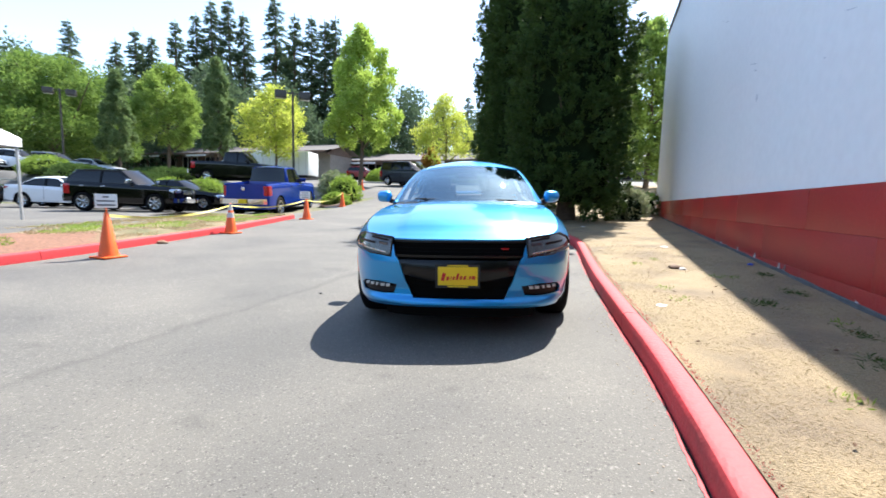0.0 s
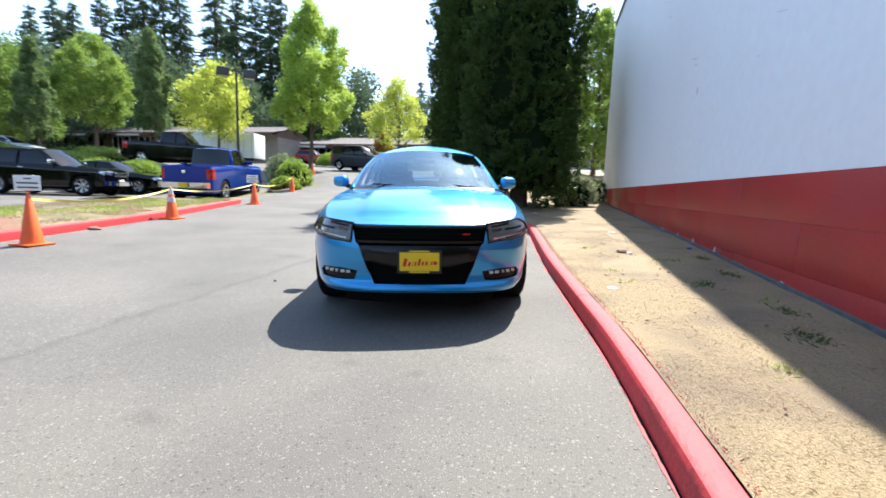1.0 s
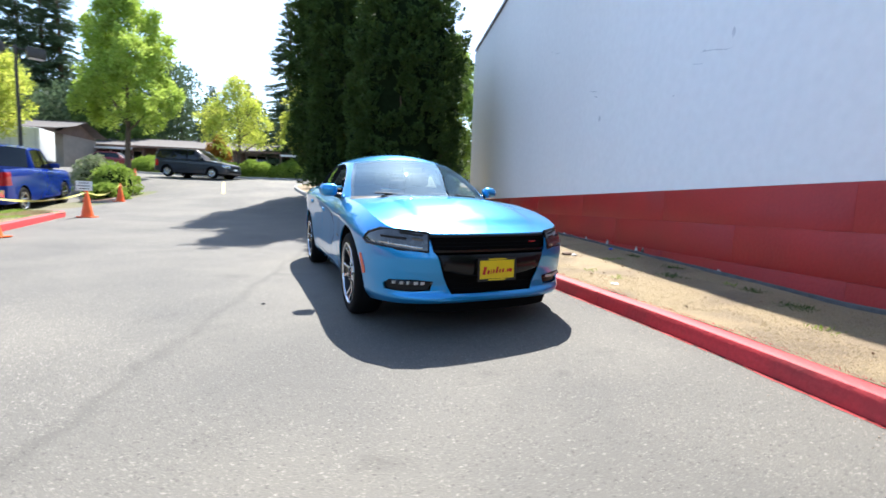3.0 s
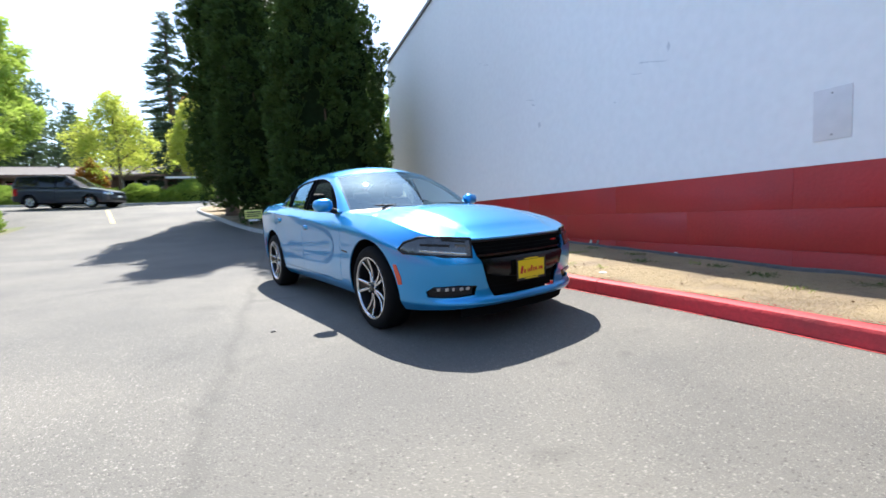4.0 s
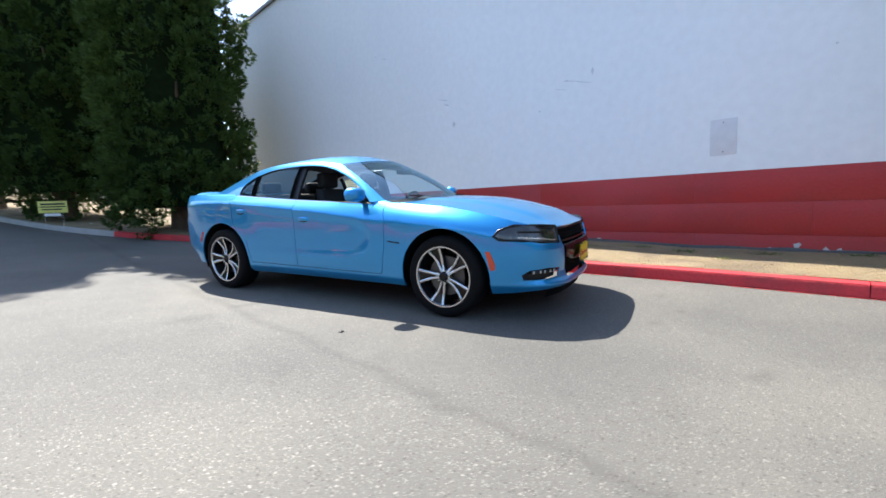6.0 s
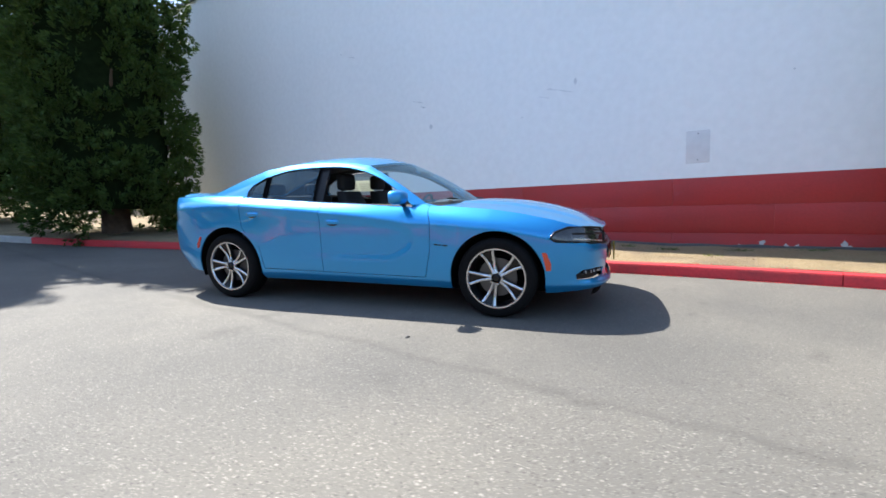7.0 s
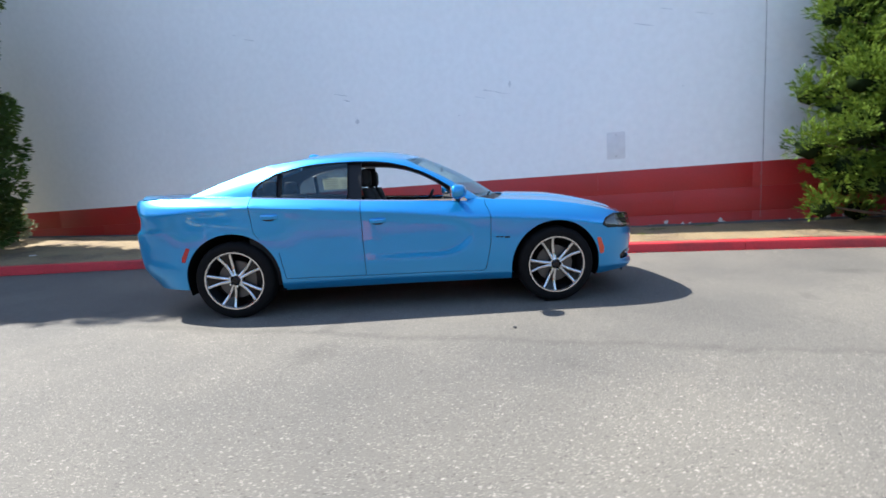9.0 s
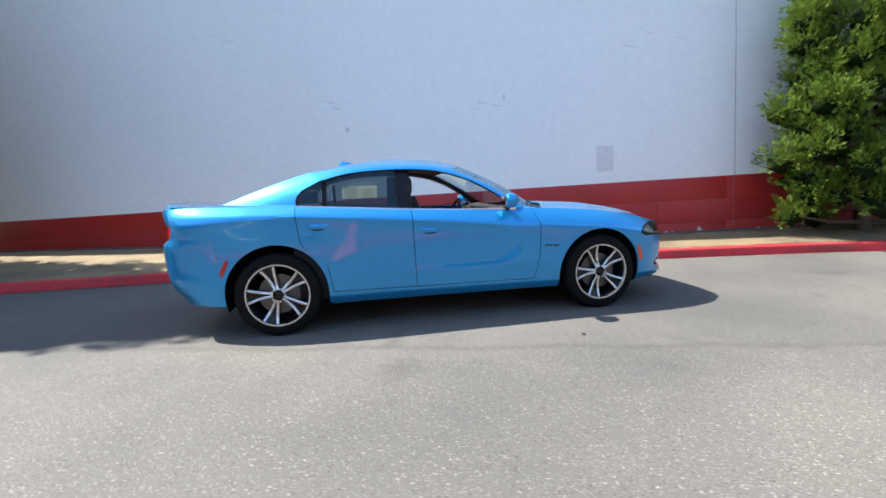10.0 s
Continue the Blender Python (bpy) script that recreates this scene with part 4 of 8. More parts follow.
def car_glass(sh, S, car, paint_m, glass_front, glass_side, detail=True):
    """Windscreen, rear window, roof, pillars and side windows."""
    g = greenhouse(sh, S)
    part("windshield", grid(coons(g["wb"], g["wt"], flip_x(g["pillar"]), g["pillar"], lambda a, b: S.get("ws_bulge", 0.03) * math.sin(math.pi * a) * (1 - b * b))), glass_front, car, "", 60).visible_shadow = False
    part("rear_window", grid(coons(g["bt"], g["bb"], flip_x(g["cpillar"]), g["cpillar"], lambda a, b: 0.02 * math.sin(math.pi * a) * (1 - b * b))), glass_side, car, "", 60).visible_shadow = False
    part("roof", thicken(grid(coons(g["wt"], g["bt"], flip_x(g["rail"]), g["rail"], lambda a, b: S.get("roof_crown", 0.035) * math.sin(math.pi * a) ** 0.7 * (1 - b * b))), 0.02), paint_m, car, "", 50)
    # side band between roof edge and window opening
    outer = np.vstack([curve(g["pillar"], 20), curve(g["rail"], 40)[1:], curve(g["cpillar"], 20)[1:]])
    dlo = np.array([P3(u, lean(S, w), w) for u, w in S["dlo"]])
    k = S["dlo_split"]
    inner = np.vstack([curve(dlo[:k[0] + 1], 20), curve(dlo[k[0]:k[1] + 1], 40)[1:], curve(dlo[k[1]:], 20)[1:]])
    rows = []
    for q in np.linspace(0, 1, 6):
        row = outer * (1 - q) + inner * q
        row[:, 0] += 0.012 * math.sin(math.pi * q)
        rows.append([tuple(p) for p in row])
    for s, nm in ((1, "roof_rail"), (-1, "roof_rail")):
        bm = grid(rows)
        part(nm, bm if s > 0 else mirrored(bm), paint_m, car, "", 50)
        if s < 0:
            bm.free()
    # black surround of the opening
    cen = inner.mean(axis=0)
    inn2 = inner + (cen - inner) * np.array([0.0, 0.035, 0.10])
    inn2[:, 0] = [lean(S, z) - 0.012 for z in inn2[:, 2]]
    lip = inner.copy()
    lip[:, 0] += 0.002
    for s in (1, -1):
        bm = grid([[tuple(p) for p in lip], [tuple(p) for p in inn2], [(p[0] - 0.03, p[1], p[2]) for p in inn2]])
        part("window_frame", bm if s > 0 else mirrored(bm), TRIM, car, "black window surround", 50)
    for s in (1, -1):
        trim = [[(p[0] - 0.015, p[1], p[2]) for p in inner], [(0.5 * (p[0] + q[0]) - 0.05, 0.5 * (p[1] + q[1]), 0.5 * (p[2] + q[2]) - 0.02) for p, q in zip(inner, outer)],
                [(q[0] - 0.035, q[1], q[2] - 0.025) for q in outer]]
        bm = grid(trim)
        part("pillar_trim", bm if s > 0 else mirrored(bm), CABIN, car, "dark inner pillar trim", 50)
    # fillers at the feet of the pillars
    r0, r1 = sh.at_u(S["cowl_u"]), sh.at_u(S["dlo"][0][0])
    front = grid([[tuple(p) for p in sh.rim_line(r0, r1, 8)], [tuple(p) for p in line(P3(*S["wb_end"]), dlo[0], 8)]])
    r2, r3 = sh.at_u(S["dlo"][-1][0]), sh.at_u(S["bb_end"][0])
    mid = line(dlo[-1], P3(*S["bb_end"]), 12)
    bulge = [tuple(0.5 * (np.array(p) + q) + np.array([0.012, 0, 0.012])) for p, q in zip(sh.rim_line(r2, r3, 12), mid)]
    back = grid([[tuple(p) for p in sh.rim_line(r2, r3, 12)], bulge, [tuple(p) for p in mid]])
    for nm, bm in (("pillar_foot", front), ("quarter_panel", back)):
        part(nm, mirrored(bm), paint_m, car, "", 60)
        part(nm, bm, paint_m, car, "", 60)
    # belt line
    b0, b1 = sh.at_u(S["dlo"][0][0]), sh.at_u(S["dlo"][-1][0])
    belt = sh.rim_line(b0, b1, 40)
    low = line(dlo[0], dlo[-1], 40)
    low[:, 2] = belt[:, 2] + 0.004
    low[:, 0] = [lean(S, z) - 0.012 for z in belt[:, 2]]
    for s in (1, -1):
        bm = grid([[tuple(p) for p in belt], [(p[0] - 0.006, p[1], p[2] + 0.012) for p in belt], [tuple(p + np.array([0, 0, 0.008])) for p in low], [tuple(p - np.array([0, 0, 0.05])) for p in low]])
        part("belt_moulding", bm if s > 0 else mirrored(bm), S.get("belt_mat", TRIM), car, "bright belt moulding under the windows" if "belt_mat" in S else "", 30)
    # panes and posts between them
    du, dw = np.array(S["dlo"]).T
    du = np.maximum.accumulate(du + np.arange(len(du)) * 1e-4)
    for u0, u1, what in S["panes"]:
        if what == "open":
            continue
        us = np.linspace(u0, u1, 16)
        rows = []
        for q in np.linspace(0, 1, 7):
            row = []
            for u in us:
                hi = float(np.interp(u, du, dw)) - (0.004 if what == "glass" else 0.022)
                lo = sh.rim_w(u) + 0.004
                w = lo + (hi - lo) * q
                row.append(P3(u, lean(S, w) - (0.014 if what == "glass" else 0.024) + 0.012 * math.sin(math.pi * q), w))
            rows.append(row)
        for s in (1, -1):
            bm = grid(rows)
            if what == "glass":
                part("side_window", bm if s > 0 else mirrored(bm), glass_side, car, "", 60).visible_shadow = False
            else:
                part("window_post", thicken(bm if s > 0 else mirrored(bm), 0.03), TRIM, car, "black window post", 50)
    return g, outer, inner


def body_skin(sh, S):
    """The half wrap with wheel openings cut out."""
    bm = sh.half()
    for u, wz in S["wheels"]:
        faces = cut(bm, hoop(u, wz, S["arch"]), "u", lambda c: c.x > 0.5)
        bmesh.ops.delete(bm, geom=faces, context="FACES")
    return bm


def hood_and_deck(sh, S, car, paint_m):
    i_f, i_c = S["corner"], sh.at_u(S["cowl_u"])
    i_f = int(np.argmin(abs(sh.c[:i_c, 1] - S["corner"])))
    side = sh.rim_line(i_f, i_c, 33)
    fr = sh.rim_line(0, i_f, 21)
    front = np.vstack([np.array(flip_x(fr))[::-1], fr[1:]])
    end = tuple(sh.rim[i_c])
    back = bow(P3(S["cowl_mid"][0], 0, S["cowl_mid"][1]), end)
    part("hood", thicken(grid(coons(front, back, flip_x(side), side, S["hood"])), 0.012), paint_m, car, "", 50)
    wb = bow(P3(*S["wb_mid"]), P3(*S["wb_end"]))
    part("cowl", grid([[tuple(p - np.array([0, 0, 0.012])) for p in back], [tuple(0.5 * (p + q) - np.array([0, 0, 0.02])) for p, q in zip(back, wb)], [tuple(q) for q in wb]]), TRIM, car, "black cowl under the windshield", 50)
    if S.get("deck"):
        i_b = sh.at_u(S["bb_end"][0])
        half = len(sh.c) // 2
        i_r = half + int(np.argmin(abs(sh.c[half:, 1] - S["corner_r"])))
        side = sh.rim_line(i_b, i_r, 25)
        rr = sh.rim_line(i_r, len(sh.rim) - 1, 21)
        back = np.vstack([np.array(flip_x(rr)), rr[::-1][1:]])
        k = curve([tuple(sh.rim[i_b]), P3(*S["bb_end"])], 6)
        bb = bow(P3(*S["bb_mid"]), P3(*S["bb_end"]), 31)
        front = np.vstack([np.array(flip_x(k))[:-1], bb, k[::-1][1:]])
        part("trunk_lid", thicken(grid(coons(front, back, flip_x(side), side, S["deck"])), 0.012), paint_m, car, "", 50)


# ---- the parked sedan ----
BOWL = mat("dim_lamp_bowl", (0.13, 0.13, 0.135), 0.2, 0.7, var=0.2, scale=30)

def scallop(u, w):
    """The long hollow pressed into the doors below the shoulder line."""
    t = max(0.0, (1.17 - u) / 0.35)
    round_ = math.sqrt(max(0.0, 1 - t * t))
    top = 0.69 + (0.215 + 0.07 * max(0.0, u - 1.17)) * round_
    low = 0.69 - 0.235 * round_
    d = float(sm((top - w) / 0.10)) * float(sm((w - low) / 0.11)) * float(sm(round_ / 0.5))
    fade = 1 - 0.85 * float(sm((u - 1.35) / 1.35))
    flare = 0.0
    for uc in (0.03, 3.05):
        r = math.hypot(u - uc, w - 0.36)
        flare -= 0.007 * float(sm((0.74 - r) / 0.34))
    line_w = float(np.interp(u, [0.8, 1.24, 1.88, 2.84, 3.3], [0.80, 0.895, 0.96, 1.035, 1.06]))
    return 0.013 * d * fade + flare + 0.005 * float(sm((line_w - w) / 0.03)) * float(sm((u - 0.9) / 0.4))


def sedan_hood(a, b):
    power = math.sin(math.pi * min(1, a * 0.9 + 0.1)) ** 0.8
    raised = 0.013 * float(sm((0.62 - abs(b)) / 0.07)) * float(sm(a / 0.2))
    seam = -0.006 * float(abs(a - 0.125) < 0.017) * float(abs(b) < 0.62)
    return 0.036 * (1 - b * b) * power * float(sm(a / 0.25)) + raised + seam


SEDAN = dict(
    cols=290, rows=52,
    plan=[(-0.945, 0), (-0.942, 0.2), (-0.922, 0.4), (-0.868, 0.58), (-0.77, 0.73), (-0.62, 0.835), (-0.42, 0.90), (-0.2, 0.932), (0.03, 0.942), (0.35, 0.94), (0.7, 0.932), (1.5, 0.928), (2.2, 0.932),
          (2.7, 0.942), (3.05, 0.95), (3.4, 0.946), (3.65, 0.930), (3.84, 0.885), (3.95, 0.80), (4.02, 0.62), (4.052, 0.32), (4.058, 0)],
    rim_u=[-0.97, -0.9, -0.8, -0.65, -0.45, -0.2, 0.1, 0.5, 0.9, 1.42, 1.9, 2.43, 2.85, 3.2, 3.6, 3.9, 4.11],
    rim_w=[0.782, 0.785, 0.797, 0.83, 0.88, 0.93, 0.972, 1.0, 1.012, 1.022, 1.045, 1.08, 1.108, 1.122, 1.13, 1.128, 1.125],
    rim_in=[0.05, 0.05, 0.055, 0.07, 0.10, 0.125, 0.135, 0.13, 0.10, 0.088, 0.088, 0.094, 0.105, 0.12, 0.12, 0.10, 0.08],
    bot_u=[-0.97, -0.7, -0.45, 0.5, 2.6, 3.5, 3.8, 4.11], bot_w=[0.272, 0.255, 0.235, 0.240, 0.255, 0.29, 0.31, 0.31],
    front_w=[0.2, 0.27, 0.29, 0.315, 0.345, 0.40, 0.50, 0.60, 0.68, 0.74, 0.79, 0.83], front_in=[0.06, 0.02, 0.0, 0.004, 0.034, 0.044, 0.024, 0.014, 0.03, 0.045, 0.065, 0.08],
    shoulder=([0.5, 0.9, 1.42, 1.9, 2.84, 3.3, 3.8], [0.17, 0.16, 0.105, 0.09, 0.08, 0.10, 0.16]),
    ws_bulge=0.006, tuck=0.09, rear_w=[0.3, 0.36, 0.42, 0.50, 0.62, 0.78, 0.83, 0.87, 0.98, 1.02, 1.09, 1.13], rear_in=[0.22, 0.14, 0.07, 0.03, 0.012, 0.0, 0.004, 0.055, 0.06, 0.035, 0.02, 0.03],
    wheels=[(0.03, 0.36), (3.05, 0.37)], arch=0.428, scallop=scallop,
    corner=0.74, cowl_u=0.60, cowl_mid=(0.40, 1.035), hood=sedan_hood,
    wb_mid=(0.47, 0, 1.045), wb_end=(0.74, 0.765, 1.030), wt_mid=(1.25, 0, 1.462), wt_end=(1.42, 0.595, 1.418), apillar=[(1.06, 0.70, 1.235)],
    rail=[(1.7, 0.588, 1.456), (2.05, 0.583, 1.466), (2.4, 0.578, 1.455)], bt_mid=(2.63, 0, 1.452), bt_end=(2.76, 0.565, 1.412),
    cpillar=[(3.0, 0.59, 1.335), (3.25, 0.62, 1.243)], bb_mid=(3.46, 0, 1.136), bb_end=(3.50, 0.66, 1.145), deck=lambda a, b: 0.012 * math.sin(math.pi * a) * (1 - b * b) + 0.02 * float(sm((a - 0.8) / 0.2)) * (1 - b ** 6),
    corner_r=0.72, roof_crown=0.046, belt_v=0.842, belt_w=1.03, tumble=0.49,
    dlo=[(0.86, 1.018), (1.0, 1.135), (1.23, 1.275), (1.43, 1.357), (1.63, 1.401), (1.87, 1.417), (2.17, 1.412), (2.42, 1.388), (2.66, 1.330), (2.82, 1.242), (2.868, 1.165), (2.86, 1.116)],
    dlo_split=(3, 8), belt_mat=CHROME,
    panes=[(0.95, 1.86, "open"), (1.85, 1.98, "post"), (1.985, 2.60, "glass"), (2.60, 2.64, "post"), (2.645, 2.84, "glass")],
)


def seat(parent, u, v, hero=True):
    """A bucket seat: cushion, back, wings and headrest."""
    bm = bmesh.new()
    add_box(bm, (v - 0.25, -u - 0.10, 0.42), (v + 0.25, -u + 0.42, 0.60), 0.06)
    part("seat_cushion", bm, CABIN, parent, "", 60)
    rows = []
    for t in np.linspace(0, 1, 10):
        w = 0.56 + 0.60 * t
        half = 0.25 - 0.06 * t ** 3
        y = -u - 0.08 - 0.20 * t
        thick = 0.11 - 0.05 * t
        row = []
        for k in np.linspace(0, 2 * math.pi, 18, endpoint=False):
            c, s = math.cos(k), math.sin(k)
            bulge = 1 + 0.45 * max(0, abs(c) - 0.6)
            row.append((v + half * np.sign(c) * abs(c) ** 0.5, y + thick * bulge * np.sign(s) * abs(s) ** 0.6, w))
        rows.append(row)
    bm = bmesh.new()
    g = add_grid(bm, rows, True)
    bm.faces.new(g[-1])
    back = part("seat_back", bm, CABIN, parent, "", 60)
    head = bmesh.new()
    add_box(head, (v - 0.13, -u - 0.36, 1.17), (v + 0.13, -u - 0.25, 1.35), 0.045)
    part("headrest", head, CABIN, back, "", 60)
    for dx in (-0.06, 0.06):
        part("headrest_post", tube([(v + dx, -u - 0.29, 1.12), (v + dx, -u - 0.305, 1.19)], 0.008, 8), CHROME, back)


def cabin(car, sh):
    """Floor, door linings, dashboard, wheel and seats, seen through the open windows."""
    part("floor_pan", box((-0.78, -3.4, 0.22), (0.78, -0.35, 0.27)), LINER, car)
    for s in (1, -1):
        lin = sh.inner(0.085, 0.62, 2.9, 0.995)
        bm = grid(lin)
        rim = lin[-1]
        add_grid(bm, [rim, [(p[0] + 0.06, p[1], p[2] - 0.002) for p in rim]])
        part("door_lining", bm if s > 0 else mirrored(bm), CABIN, car)
    dash = []
    for x in np.linspace(-0.76, 0.76, 24):
        hump = 0.035 * math.exp(-((x + 0.36) / 0.2) ** 2)
        dash.append([(x, -0.50, 1.00), (x, -0.68, 1.015), (x, -0.92, 1.02 + hump), (x, -1.02, 1.0 + hump), (x, -1.04, 0.90), (x, -0.98, 0.72), (x, -0.85, 0.5)])
    part("dashboard", grid(dash), CABIN, car, "charcoal dashboard", 50)
    ring = []
    for t in np.linspace(0, 2 * math.pi, 28, endpoint=False):
        ring.append(Vector((0.185 * math.cos(t), 0, 0.185 * math.sin(t))))
    bm = grid([[tuple(p * (1 + 0.085 * math.cos(k)) + Vector((0, 0.016 * math.sin(k), 0))) for p in ring] for k in np.linspace(0, 2 * math.pi, 9)], True)
    for a in (-0.15, math.pi + 0.15, -math.pi / 2):
        add_tube(bm, [(0.04 * math.cos(a), 0.0, 0.04 * math.sin(a)), (0.18 * math.cos(a), 0, 0.18 * math.sin(a))], 0.014, 8)
    add_tube(bm, [(0, 0.02, 0), (0, -0.025, 0)], [0.075, 0.06], 16)
    part("steering_wheel", bm, CABIN, car, "black steering wheel", 50).matrix_local = pose(-0.37, -1.22, 0.93, -24)
    for v in (0.37, -0.37):
        seat(car, 1.55, v)
    bm = bmesh.new()
    add_box(bm, (-0.66, -2.72, 0.45), (0.66, -2.2, 0.6), 0.06)
    add_box(bm, (-0.66, -2.9, 0.55), (0.66, -2.72, 1.12), 0.06)
    part("rear_bench", bm, CABIN, car, "charcoal rear bench", 60)
    for v in (-0.36, 0.36):
        part("headrest", box((v - 0.13, -2.88, 1.13), (v + 0.13, -2.78, 1.27), 0.04), CABIN, car, "", 60)
    part("parcel_shelf", box((-0.7, -3.5, 1.06), (0.7, -2.86, 1.09), 0.01), CABIN, car)
    part("rear_view_mirror", box((-0.12, -1.06, 1.30), (0.12, -1.03, 1.36), 0.012), TRIM, car, "", 50)
    # maker's sheet inside the far rear window, and papers on the dash
    sheet_ob = part("window_sticker", box((-0.742, -2.52, 1.15), (-0.738, -2.10, 1.31)), THINPAPER, car, "white printed sheet stuck inside the rear window")
    sheet_ob.matrix_local = Matrix.Translation((0.055, 0, 0)) @ pose(0, 0, 0) @ Matrix.Translation((-0.74, 0, 1.23)) @ pose(0, 0, 0, 0, 26, 0) @ Matrix.Translation((0.74, 0, -1.23))
    for k in range(9):
        part("print_bar", box((-0.7372, -2.50 + 0.205 * (k % 2), 1.165 + 0.03 * (k // 2)), (-0.7365, -2.33 + 0.2 * (k % 2), 1.177 + 0.03 * (k // 2))), CONEBAND, sheet_ob)


def mirror_unit(car, s):
    bm = bmesh.new()
    rows = []
    for t in np.linspace(0, 1, 11):
        v = 0.865 + 0.190 * t
        k = (1 - abs(2 * t - 1) ** 3.2) ** 0.45 if 0 < t < 1 else 0.05
        hh, dd = 0.072 * k * (1 - 0.12 * t), 0.10 * k
        row = []
        for a in np.linspace(0, 2 * math.pi, 18, endpoint=False):
            c, q = math.cos(a), math.sin(a)
            y = -0.97 + dd * (np.sign(c) * abs(c) ** 0.8 if c > 0 else 0.25 * c) + 0.02 - 0.05 * t
            row.append((s * v, y, 1.092 + hh * np.sign(q) * abs(q) ** 0.7))
        rows.append(row if s > 0 else row[::-1])
    g = add_grid(bm, rows, True)
    bm.faces.new(g[0])
    bm.faces.new(g[-1])
    bmesh.ops.recalc_face_normals(bm, faces=bm.faces)
    m = part("door_mirror", bm, BLUE, car, "body-coloured door mirror", 50)
    part("mirror_glass", box((s * 0.89 if s > 0 else -1.02, -1.02, 1.05), (s * 1.02 if s > 0 else -0.89, -1.012, 1.135), 0.003), CHROME, m)
    part("mirror_arm", tube([(s * 0.80, -0.94, 1.02), (s * 0.845, -0.945, 1.03), (s * 0.90, -0.955, 1.05)], [0.035, 0.028, 0.03], 12), TRIM, m, "black mirror arm", 60)


